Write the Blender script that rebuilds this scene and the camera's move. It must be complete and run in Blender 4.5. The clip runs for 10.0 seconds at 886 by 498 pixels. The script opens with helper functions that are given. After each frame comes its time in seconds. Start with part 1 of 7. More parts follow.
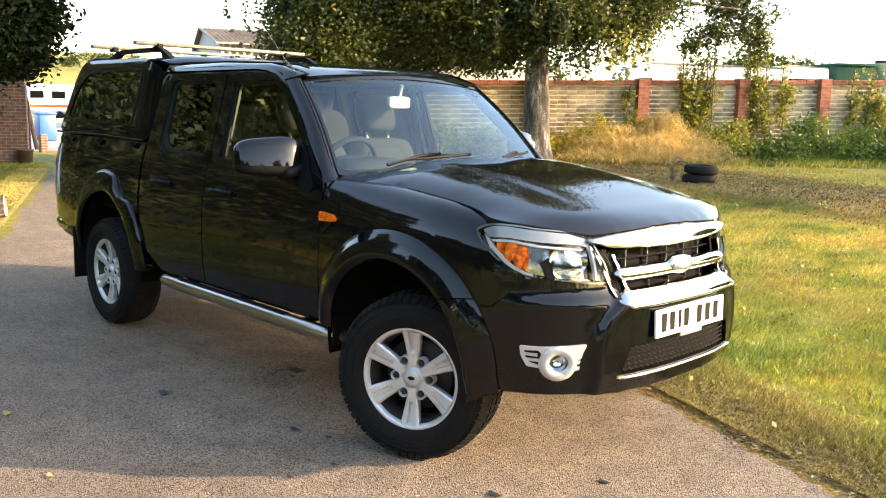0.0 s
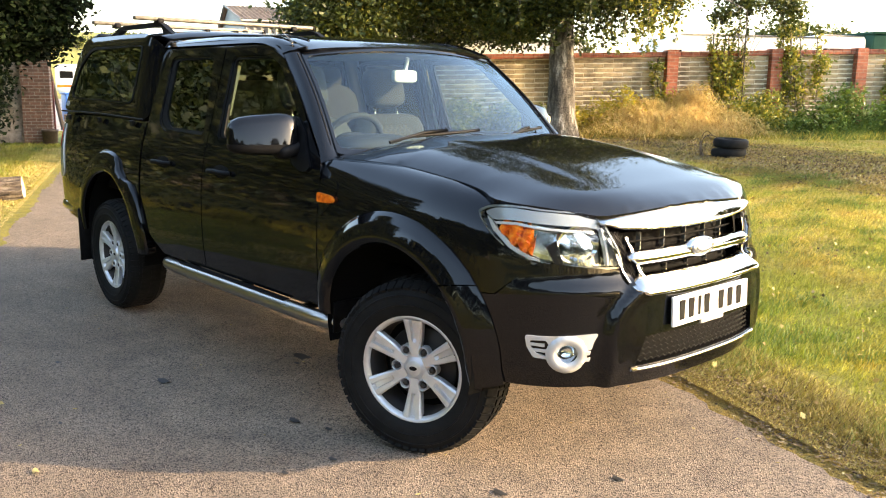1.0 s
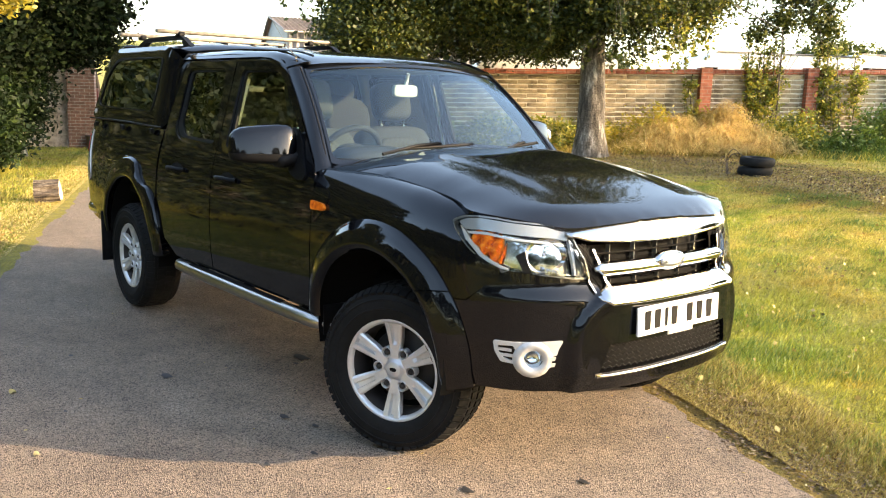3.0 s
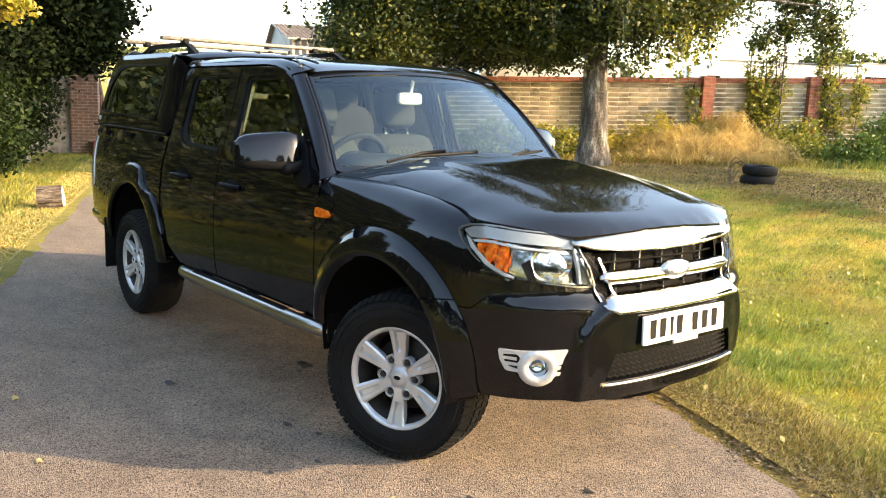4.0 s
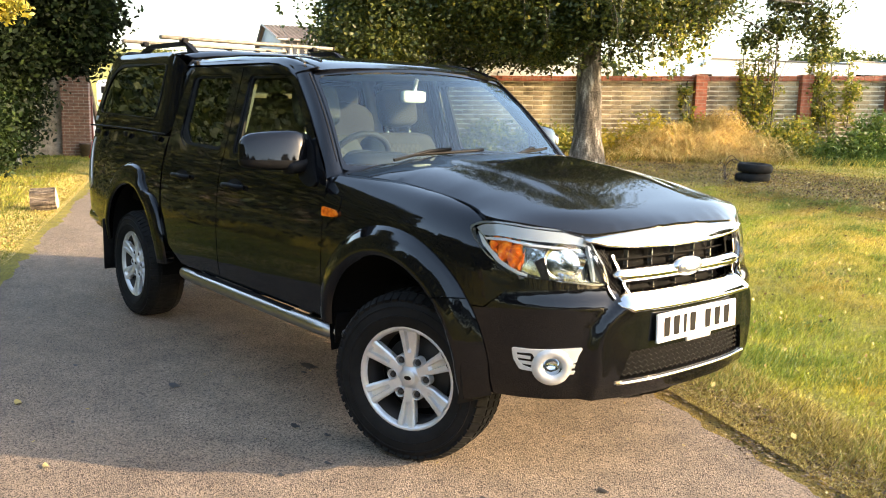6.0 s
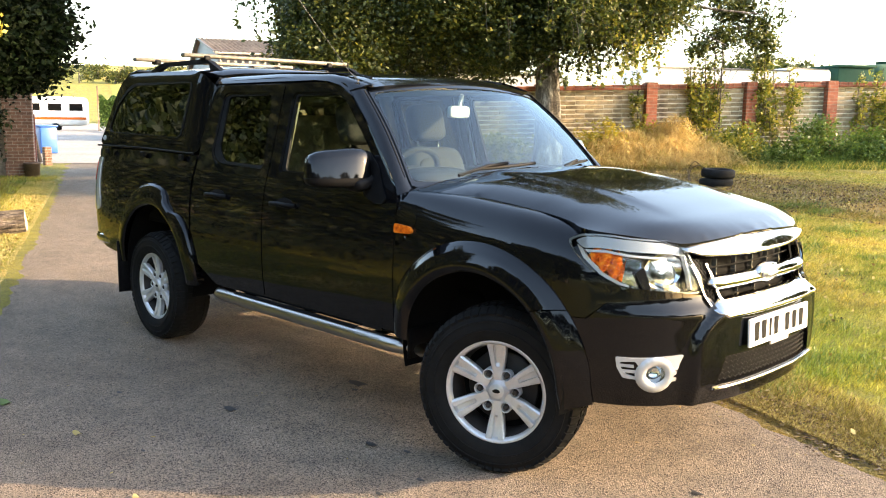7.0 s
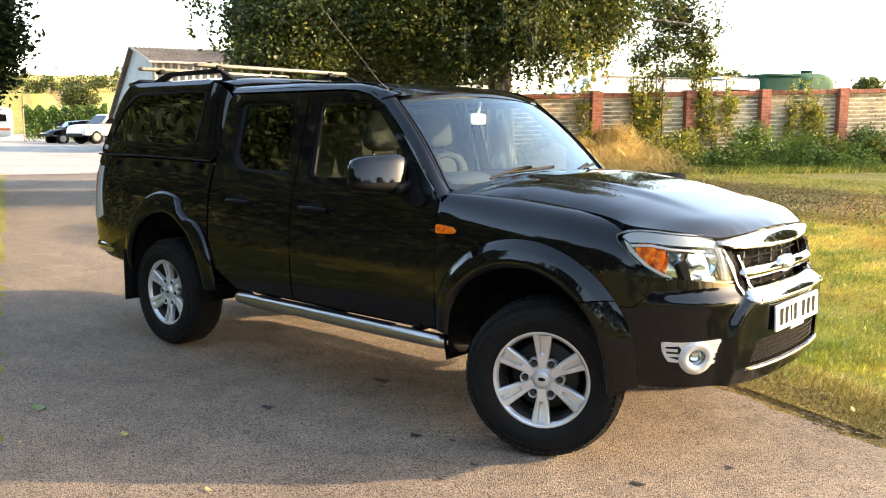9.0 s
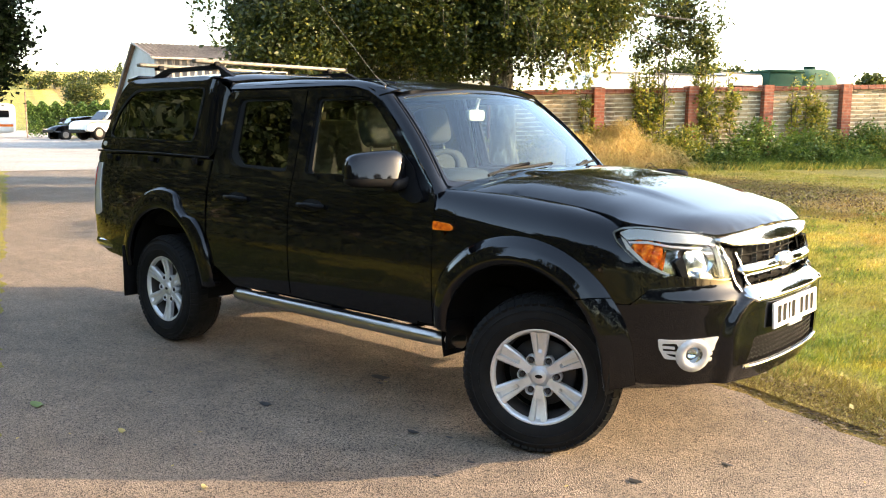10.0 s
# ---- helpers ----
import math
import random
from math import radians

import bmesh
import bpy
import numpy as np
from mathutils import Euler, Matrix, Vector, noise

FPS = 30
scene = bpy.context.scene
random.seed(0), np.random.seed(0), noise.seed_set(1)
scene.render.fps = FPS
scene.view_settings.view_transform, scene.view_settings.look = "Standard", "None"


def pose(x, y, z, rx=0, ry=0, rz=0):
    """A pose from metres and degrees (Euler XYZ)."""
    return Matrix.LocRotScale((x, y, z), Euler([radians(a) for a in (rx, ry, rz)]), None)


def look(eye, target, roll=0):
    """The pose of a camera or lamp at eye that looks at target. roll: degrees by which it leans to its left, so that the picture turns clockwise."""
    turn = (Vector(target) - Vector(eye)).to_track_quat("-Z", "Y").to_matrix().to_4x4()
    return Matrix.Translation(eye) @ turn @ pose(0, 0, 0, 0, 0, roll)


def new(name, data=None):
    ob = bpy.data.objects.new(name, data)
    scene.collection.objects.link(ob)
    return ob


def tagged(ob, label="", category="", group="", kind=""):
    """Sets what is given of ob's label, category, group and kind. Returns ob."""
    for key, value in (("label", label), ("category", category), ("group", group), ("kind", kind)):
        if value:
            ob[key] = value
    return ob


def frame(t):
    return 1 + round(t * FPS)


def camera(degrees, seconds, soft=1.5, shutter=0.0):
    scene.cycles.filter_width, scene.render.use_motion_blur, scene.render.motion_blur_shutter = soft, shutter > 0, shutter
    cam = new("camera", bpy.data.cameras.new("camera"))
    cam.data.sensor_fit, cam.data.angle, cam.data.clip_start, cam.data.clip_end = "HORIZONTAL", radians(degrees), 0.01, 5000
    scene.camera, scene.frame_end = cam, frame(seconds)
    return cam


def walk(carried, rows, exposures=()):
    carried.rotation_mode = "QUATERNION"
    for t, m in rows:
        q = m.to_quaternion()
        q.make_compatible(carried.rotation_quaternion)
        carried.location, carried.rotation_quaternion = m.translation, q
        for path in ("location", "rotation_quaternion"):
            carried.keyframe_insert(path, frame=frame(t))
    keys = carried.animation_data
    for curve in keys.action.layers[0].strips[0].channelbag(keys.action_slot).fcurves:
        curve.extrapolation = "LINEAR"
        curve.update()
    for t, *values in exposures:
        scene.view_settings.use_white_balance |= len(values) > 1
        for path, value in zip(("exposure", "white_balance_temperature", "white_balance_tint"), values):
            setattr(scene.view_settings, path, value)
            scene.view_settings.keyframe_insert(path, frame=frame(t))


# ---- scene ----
cam = camera(54.3, 10.0, soft=1.1)
PATH = [
    (0, (2.652, -3.145, 1.47), (1.225, -1.779, 1.153), 1.4),
    (0.5, (2.618, -3.037, 1.459), (1.173, -1.7, 1.109), 0.9),
    (1, (2.565, -2.917, 1.462), (1.1, -1.607, 1.09), 0.7),
    (1.5, (2.649, -2.838, 1.455), (1.168, -1.543, 1.094), 1.4),
    (2, (2.807, -2.807, 1.467), (1.307, -1.533, 1.114), 1.9),
    (2.5, (2.852, -2.828, 1.477), (1.331, -1.577, 1.125), 1.7),
    (4, (2.833, -2.851, 1.482), (1.3, -1.609, 1.152), 1.9),
    (4.5, (2.836, -2.841, 1.483), (1.305, -1.595, 1.161), 2.0),
    (5, (2.833, -2.833, 1.481), (1.299, -1.591, 1.159), 1.9),
    (6.5, (2.589, -3.033, 1.463), (1.1, -1.74, 1.132), 1.0),
    (7, (2.362, -3.382, 1.478), (0.943, -2.005, 1.176), 0.6),
    (7.5, (2.321, -3.668, 1.469), (0.945, -2.244, 1.188), 0.1),
    (8, (2.161, -3.825, 1.461), (0.826, -2.36, 1.194), -0.7),
    (8.5, (2.118, -3.902, 1.464), (0.81, -2.414, 1.196), -0.2),
    (9, (2.158, -3.895, 1.464), (0.852, -2.407, 1.183), 0.3),
    (9.5, (2.167, -3.876, 1.465), (0.856, -2.393, 1.176), 0.2),
    (10, (2.171, -3.871, 1.466), (0.861, -2.388, 1.176), 0.3),
]
walk(cam, [(t, look(eye, target, roll)) for t, eye, target, roll in PATH], exposures=[(0.0, 2.92, 7550, 12), (7.2, 2.92, 7550, 12), (8.0, 3.0, 7550, 12), (9.0, 2.86, 7550, 12), (10.0, 2.88, 7550, 12)])
SUN_AZ, SUN_EL = 42.0, 19.0

# ---- light ----
world = bpy.data.worlds.new("sky")
scene.world = world
world.use_nodes = True
wt = world.node_tree
sky = wt.nodes.new("ShaderNodeTexSky")
sky.sky_type, sky.sun_disc = "NISHITA", False
sky.sun_elevation, sky.sun_rotation = radians(SUN_EL), radians(90 - SUN_AZ)
sky.dust_density, sky.air_density = 1.3, 1.0
wt.nodes["Background"].inputs["Strength"].default_value = 0.15
wt.links.new(sky.outputs[0], wt.nodes["Background"].inputs["Color"])
sun_data = bpy.data.lights.new("sun", "SUN")
sun_data.energy, sun_data.angle, sun_data.color = 1.76, radians(0.6), (1.0, 0.80, 0.55)
sun = new("sun", sun_data)
sun_dir = Vector((math.cos(radians(SUN_AZ)) * math.cos(radians(SUN_EL)), math.sin(radians(SUN_AZ)) * math.cos(radians(SUN_EL)), math.sin(radians(SUN_EL))))
sun.matrix_world = look(sun_dir * 60, (0, 0, 0))


# ---- materials ----
def mat(name, color, rough=0.5, metal=0.0, **kw):
    """A Principled material; kw: ior level, coat, transmission, emission."""
    m = bpy.data.materials.new(name)
    m.use_nodes = True
    b = m.node_tree.nodes["Principled BSDF"]
    b.inputs["Base Color"].default_value = (*color, 1)
    b.inputs["Roughness"].default_value, b.inputs["Metallic"].default_value = rough, metal
    for k, v in kw.items():
        b.inputs[k.replace("_", " ")].default_value = v
    return m


def nodes(m):
    return m.node_tree, m.node_tree.nodes["Principled BSDF"]


def noise_tex(t, scale, detail=4.0, rough=0.6, space="Object", stretch=None):
    co = t.nodes.new("ShaderNodeTexCoord")
    n = t.nodes.new("ShaderNodeTexNoise")
    n.inputs["Scale"].default_value, n.inputs["Detail"].default_value, n.inputs["Roughness"].default_value = scale, detail, rough
    src = co.outputs[space]
    if stretch:
        mp = t.nodes.new("ShaderNodeMapping")
        mp.inputs["Scale"].default_value = stretch
        t.links.new(src, mp.inputs[0])
        src = mp.outputs[0]
    t.links.new(src, n.inputs["Vector"])
    return n


def ramp(t, src, stops):
    r = t.nodes.new("ShaderNodeValToRGB")
    while len(r.color_ramp.elements) < len(stops):
        r.color_ramp.elements.new(0.5)
    for e, (p, c) in zip(r.color_ramp.elements, stops):
        e.position, e.color = p, (*c, 1)
    t.links.new(src, r.inputs[0])
    return r


def mix(t, kind, a, b, fac):
    """A colour mix; a, b sockets or colours, fac a socket or number."""
    n = t.nodes.new("ShaderNodeMix")
    n.data_type, n.blend_type = "RGBA", kind
    for v, i in ((fac, 0), (a, 6), (b, 7)):
        if isinstance(v, (int, float)):
            n.inputs[i].default_value = v
        elif isinstance(v, tuple):
            n.inputs[i].default_value = (*v, 1)
        else:
            t.links.new(v, n.inputs[i])
    return n.outputs[2]


def bump(t, b, height, strength, dist):
    n = t.nodes.new("ShaderNodeBump")
    n.inputs["Strength"].default_value, n.inputs["Distance"].default_value = strength, dist
    t.links.new(height, n.inputs["Height"])
    t.links.new(n.outputs[0], b.inputs["Normal"])


def varied(m, scale, stops, bump_scale=None, bump_str=0.3, bump_dist=0.01, stretch=None, fine=None):
    """Gives a material a noise-driven colour ramp, a finer mottling and a bump."""
    t, b = nodes(m)
    n = noise_tex(t, scale, stretch=stretch)
    c = ramp(t, n.outputs["Fac"], stops).outputs[0]
    if fine:
        f = noise_tex(t, fine, 3.0, 0.7)
        c = mix(t, "MULTIPLY", c, ramp(t, f.outputs["Fac"], [(0.3, (0.55, 0.55, 0.55)), (0.7, (1.25, 1.25, 1.25))]).outputs[0], 1.0)
    t.links.new(c, b.inputs["Base Color"])
    if bump_scale:
        bump(t, b, noise_tex(t, bump_scale, 5.0, 0.7).outputs["Fac"], bump_str, bump_dist)
    return m


paint = mat("black_paint", (0.003, 0.0032, 0.004), 0.3, 0.0, Coat_Weight=1.0, Coat_Roughness=0.045, Coat_IOR=1.42, Specular_IOR_Level=0.0)
t_, b_ = nodes(paint)
dust = noise_tex(t_, 9.0, 6.0, 0.75)
t_.links.new(ramp(t_, dust.outputs["Fac"], [(0.35, (0.16, 0.16, 0.16)), (0.75, (0.34, 0.34, 0.34))]).outputs[0], b_.inputs["Roughness"])
trim_black = varied(mat("black_plastic", (0.008, 0.008, 0.009), 0.55, 0.0, Specular_IOR_Level=0.12), 30.0, [(0.3, (0.003, 0.003, 0.0035)), (0.7, (0.007, 0.007, 0.0075))], 400.0, 0.15, 0.001)
under_black = mat("underbody_black", (0.004, 0.004, 0.004), 0.85, 0.0, Specular_IOR_Level=0.1)
border_black = mat("screen_border", (0.002, 0.002, 0.0025), 0.03, 0.0, Specular_IOR_Level=0.6)
rubber = varied(mat("tyre_rubber", (0.014, 0.014, 0.014), 0.8, 0.0, Specular_IOR_Level=0.2), 14.0, [(0.3, (0.005, 0.005, 0.005)), (0.75, (0.012, 0.0115, 0.011))], 60.0, 0.2, 0.002)
step_steel = mat("step_tube", (0.42, 0.4, 0.37), 0.28, 1.0)
chrome = mat("chrome", (0.6, 0.585, 0.56), 0.06, 1.0)
t_, b_ = nodes(chrome)
t_.links.new(ramp(t_, noise_tex(t_, 25.0, 5.0, 0.7).outputs["Fac"], [(0.4, (0.04, 0.04, 0.04)), (0.8, (0.2, 0.2, 0.2))]).outputs[0], b_.inputs["Roughness"])
alloy = varied(mat("silver_alloy", (0.6, 0.6, 0.6), 0.36, 0.55), 20.0, [(0.3, (0.58, 0.585, 0.59)), (0.7, (0.7, 0.7, 0.7))])
silver_plastic = mat("silver_plastic", (0.52, 0.52, 0.51), 0.35, 0.3)
bar_metal = varied(mat("brushed_bar", (0.25, 0.23, 0.2), 0.55, 0.4), 40.0, [(0.3, (0.1, 0.085, 0.065)), (0.7, (0.2, 0.18, 0.145))])
mirror_back = mat("mirror_housing", (0.42, 0.42, 0.4), 0.5)
plate_white = mat("plate_white", (0.8, 0.8, 0.78), 0.35)
ink = mat("black_ink", (0.006, 0.006, 0.006), 0.6, 0.0, Specular_IOR_Level=0.1)
amber = varied(mat("amber_plastic", (0.9, 0.2, 0.012), 0.35, 0.0, Specular_IOR_Level=0.25), 45.0, [(0.35, (0.5, 0.05, 0.004)), (0.55, (0.85, 0.17, 0.01)), (0.75, (1.0, 0.4, 0.06))])
reflector = mat("lamp_reflector", (0.74, 0.75, 0.75), 0.1, 1.0)
t_, b_ = nodes(reflector)
vr_ = t_.nodes.new("ShaderNodeTexVoronoi")
vr_.inputs["Scale"].default_value = 60.0
cr_ = t_.nodes.new("ShaderNodeTexCoord")
t_.links.new(cr_.outputs["Object"], vr_.inputs["Vector"])
bump(t_, b_, vr_.outputs["Distance"], 0.03, 0.01)
cover_grey = mat("lamp_cover", (0.2, 0.21, 0.21), 0.3, 0.0, Coat_Weight=1.0)
rim_grey = mat("lamp_rim", (0.1, 0.105, 0.1), 0.25, 0.0, Coat_Weight=1.0)
white_lamp = mat("tail_lamp_clear", (0.6, 0.58, 0.55), 0.2, 0.2, Coat_Weight=1.0)
red_lamp = mat("tail_lamp_red", (0.35, 0.015, 0.012), 0.15, 0.0, Coat_Weight=1.0)
seat_grey = varied(mat("seat_fabric", (0.06, 0.057, 0.053), 0.9), 60.0, [(0.3, (0.02, 0.021, 0.019)), (0.7, (0.034, 0.034, 0.031))], 300.0, 0.3, 0.002)
seat_light = mat("patterned_seat_fabric", (0.4, 0.38, 0.34), 0.9)
t_, b_ = nodes(seat_light)
ck = t_.nodes.new("ShaderNodeTexChecker")
ck.inputs["Scale"].default_value = 55.0
ck.inputs["Color1"].default_value, ck.inputs["Color2"].default_value = (0.05, 0.048, 0.038, 1), (0.018, 0.018, 0.015, 1)
co_ = t_.nodes.new("ShaderNodeTexCoord")
t_.links.new(co_.outputs["Object"], ck.inputs["Vector"])
t_.links.new(ck.outputs["Color"], b_.inputs["Base Color"])
dash_grey = mat("dashboard_plastic", (0.02, 0.02, 0.022), 0.7, 0.0, Specular_IOR_Level=0.2)
cloth_light = mat("headlining", (0.16, 0.155, 0.145), 0.9)
blue_badge = mat("badge_face", (0.3, 0.32, 0.36), 0.25, 0.7)


def glass(name, tint, ior=1.5):
    """Thin pane: tinted see-through, with gloss that grows towards grazing, the same from both sides."""
    m = bpy.data.materials.new(name)
    m.use_nodes = True
    t = m.node_tree
    t.nodes.remove(t.nodes["Principled BSDF"])
    tr, gl, lw, mx, pw, ml = (t.nodes.new("ShaderNode" + k) for k in ("BsdfTransparent", "BsdfGlossy", "LayerWeight", "MixShader", "Math", "Math"))
    tr.inputs[0].default_value = (*tint, 1)
    gl.inputs["Roughness"].default_value = 0.005
    gl.inputs["Color"].default_value = (0.82, 0.95, 1.0, 1)
    f0 = 1.7 * ((ior - 1) / (ior + 1)) ** 2
    pw.operation, ml.operation = "POWER", "MULTIPLY_ADD"
    pw.inputs[1].default_value = 4.2
    ml.inputs[1].default_value, ml.inputs[2].default_value = 1 - f0, f0
    t.links.new(lw.outputs["Facing"], pw.inputs[0])
    t.links.new(pw.outputs[0], ml.inputs[0])
    t.links.new(ml.outputs[0], mx.inputs[0])
    t.links.new(tr.outputs[0], mx.inputs[1])
    t.links.new(gl.outputs[0], mx.inputs[2])
    t.links.new(mx.outputs[0], t.nodes["Material Output"].inputs[0])
    return m


screen_glass = glass("windscreen_glass", (0.62, 0.78, 0.74), 1.5)
side_glass = glass("side_glass", (0.5, 0.57, 0.54), 1.5)
dark_glass = glass("privacy_glass", (0.06, 0.065, 0.06), 1.5)
lamp_glass = glass("lamp_glass", (0.93, 0.95, 0.95), 1.22)


def leaf_mat(name, stops, translucent=0.35, rough=0.5):
    m = bpy.data.materials.new(name)
    m.use_nodes = True
    t, b = nodes(m)
    g = t.nodes.new("ShaderNodeNewGeometry")
    c = ramp(t, g.outputs["Random Per Island"], stops)
    big = noise_tex(t, 0.7, 2.0)
    col = mix(t, "MULTIPLY", c.outputs[0], ramp(t, big.outputs["Fac"], [(0.3, (0.6, 0.65, 0.6)), (0.7, (1.25, 1.2, 1.1))]).outputs[0], 1.0)
    t.links.new(col, b.inputs["Base Color"])
    b.inputs["Roughness"].default_value = rough
    tl, mx = t.nodes.new("ShaderNodeBsdfTranslucent"), t.nodes.new("ShaderNodeMixShader")
    t.links.new(col, tl.inputs[0])
    mx.inputs[0].default_value = translucent
    t.links.new(b.outputs[0], mx.inputs[1])
    t.links.new(tl.outputs[0], mx.inputs[2])
    t.links.new(mx.outputs[0], t.nodes["Material Output"].inputs[0])
    return m


leaf_tree = leaf_mat("tree_leaves", [(0.0, (0.022, 0.038, 0.008)), (0.45, (0.052, 0.07, 0.013)), (0.85, (0.105, 0.118, 0.021)), (1.0, (0.2, 0.18, 0.032))], 0.42)
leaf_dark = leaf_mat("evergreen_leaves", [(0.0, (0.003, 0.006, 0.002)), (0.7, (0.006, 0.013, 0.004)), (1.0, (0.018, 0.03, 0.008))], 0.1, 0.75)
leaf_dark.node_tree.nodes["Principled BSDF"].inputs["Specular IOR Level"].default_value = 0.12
leaf_border = leaf_mat("border_leaves", [(0.0, (0.009, 0.017, 0.004)), (0.6, (0.026, 0.042, 0.009)), (1.0, (0.085, 0.09, 0.02))], 0.3, 0.6)
leaf_laurel = leaf_mat("laurel_leaves", [(0.0, (0.005, 0.011, 0.003)), (0.6, (0.013, 0.028, 0.007)), (1.0, (0.035, 0.055, 0.012))], 0.15, 0.6)
leaf_laurel.node_tree.nodes["Principled BSDF"].inputs["Specular IOR Level"].default_value = 0.2
leaf_yellow = leaf_mat("yellow_leaves", [(0.0, (0.2, 0.2, 0.03)), (0.6, (0.36, 0.3, 0.04)), (1.0, (0.5, 0.38, 0.05))], 0.5)
leaf_hedge = leaf_mat("trimmed_hedge_leaves", [(0.0, (0.025, 0.06, 0.01)), (0.6, (0.075, 0.15, 0.025)), (1.0, (0.16, 0.26, 0.05))], 0.3)
leaf_vine = leaf_mat("vine_leaves", [(0.0, (0.08, 0.12, 0.02)), (0.5, (0.22, 0.24, 0.04)), (1.0, (0.48, 0.4, 0.07))], 0.4)
leaf_weed = leaf_mat("weed_leaves", [(0.0, (0.05, 0.1, 0.016)), (0.5, (0.13, 0.21, 0.032)), (1.0, (0.25, 0.3, 0.055))], 0.35)
straw = leaf_mat("dry_grass", [(0.0, (0.3, 0.18, 0.06)), (0.35, (0.64, 0.46, 0.17)), (0.85, (0.84, 0.68, 0.33)), (1.0, (0.4, 0.38, 0.09))], 0.4, 0.7)
thatch = leaf_mat("worn_thatch", [(0.0, (0.07, 0.05, 0.02)), (0.4, (0.26, 0.19, 0.065)), (0.7, (0.36, 0.31, 0.07)), (0.9, (0.58, 0.46, 0.19)), (1.0, (0.2, 0.26, 0.04))], 0.3, 0.7)
blade = leaf_mat("grass_blades", [(0.0, (0.15, 0.15, 0.025)), (0.45, (0.38, 0.345, 0.065)), (0.8, (0.60, 0.52, 0.13)), (1.0, (0.76, 0.65, 0.26))], 0.4, 0.6)


def grass_zones(t, col):
    """Grass by its distance from the drive: worn thatch, lush green, dry mown, then leaf-strewn with the trees' shade
    tinted in.
    """
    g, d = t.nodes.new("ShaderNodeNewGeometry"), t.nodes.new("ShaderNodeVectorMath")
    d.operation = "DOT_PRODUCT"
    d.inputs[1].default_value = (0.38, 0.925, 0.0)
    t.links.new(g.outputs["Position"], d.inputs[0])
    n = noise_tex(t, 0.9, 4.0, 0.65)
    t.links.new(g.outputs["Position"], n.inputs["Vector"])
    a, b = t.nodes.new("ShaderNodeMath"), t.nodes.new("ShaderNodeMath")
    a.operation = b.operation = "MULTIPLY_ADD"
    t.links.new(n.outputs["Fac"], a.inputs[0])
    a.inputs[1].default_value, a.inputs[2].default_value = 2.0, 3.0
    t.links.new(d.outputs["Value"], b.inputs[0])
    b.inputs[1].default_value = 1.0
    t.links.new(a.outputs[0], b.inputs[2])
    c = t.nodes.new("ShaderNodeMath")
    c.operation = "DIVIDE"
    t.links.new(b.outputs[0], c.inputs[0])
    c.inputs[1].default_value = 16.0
    # strewn is brown leaf litter, darkened further to deepen the tree shade
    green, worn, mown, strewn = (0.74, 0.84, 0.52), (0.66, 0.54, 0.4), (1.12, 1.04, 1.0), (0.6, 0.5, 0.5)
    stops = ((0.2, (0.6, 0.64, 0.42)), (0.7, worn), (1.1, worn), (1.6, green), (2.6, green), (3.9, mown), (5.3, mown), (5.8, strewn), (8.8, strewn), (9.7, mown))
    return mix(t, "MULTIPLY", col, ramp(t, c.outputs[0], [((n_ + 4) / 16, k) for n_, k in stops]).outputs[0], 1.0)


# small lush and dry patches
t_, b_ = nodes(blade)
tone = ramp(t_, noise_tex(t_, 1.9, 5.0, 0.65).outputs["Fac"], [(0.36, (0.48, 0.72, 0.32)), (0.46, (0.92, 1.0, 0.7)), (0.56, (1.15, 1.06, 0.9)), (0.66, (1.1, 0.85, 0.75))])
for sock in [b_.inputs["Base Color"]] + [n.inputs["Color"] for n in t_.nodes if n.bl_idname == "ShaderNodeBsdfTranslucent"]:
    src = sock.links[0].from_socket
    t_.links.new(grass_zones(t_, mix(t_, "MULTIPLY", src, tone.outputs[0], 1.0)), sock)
fallen = leaf_mat("fallen_leaves", [(0.0, (0.25, 0.13, 0.04)), (0.5, (0.42, 0.3, 0.08)), (1.0, (0.5, 0.44, 0.2))], 0.15, 0.7)
bark = varied(mat("bark", (0.16, 0.13, 0.1), 0.9), 3.0, [(0.38, (0.045, 0.036, 0.026)), (0.52, (0.13, 0.11, 0.085)), (0.66, (0.42, 0.38, 0.32))], 16.0, 1.0, 0.06, stretch=(3.0, 3.0, 0.8), fine=30.0)

lawn = mat("lawn", (0.12, 0.15, 0.04), 0.95)
t_, b_ = nodes(lawn)
n1, n2, n3 = noise_tex(t_, 0.55, 5.0, 0.65), noise_tex(t_, 7.0, 5.0, 0.7), noise_tex(t_, 60.0, 4.0, 0.75)
c1 = ramp(t_, n1.outputs["Fac"], [(0.3, (0.30, 0.28, 0.06)), (0.5, (0.43, 0.37, 0.09)), (0.7, (0.56, 0.46, 0.15))]).outputs[0]
c2 = mix(t_, "MULTIPLY", c1, ramp(t_, n2.outputs["Fac"], [(0.3, (0.6, 0.68, 0.6)), (0.7, (1.3, 1.2, 1.1))]).outputs[0], 1.0)
c3 = mix(t_, "MULTIPLY", c2, ramp(t_, n3.outputs["Fac"], [(0.35, (0.42, 0.42, 0.4)), (0.68, (1.45, 1.4, 1.25))]).outputs[0], 1.0)
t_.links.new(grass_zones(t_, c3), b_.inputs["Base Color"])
bump(t_, b_, n3.outputs["Fac"], 1.0, 0.06)

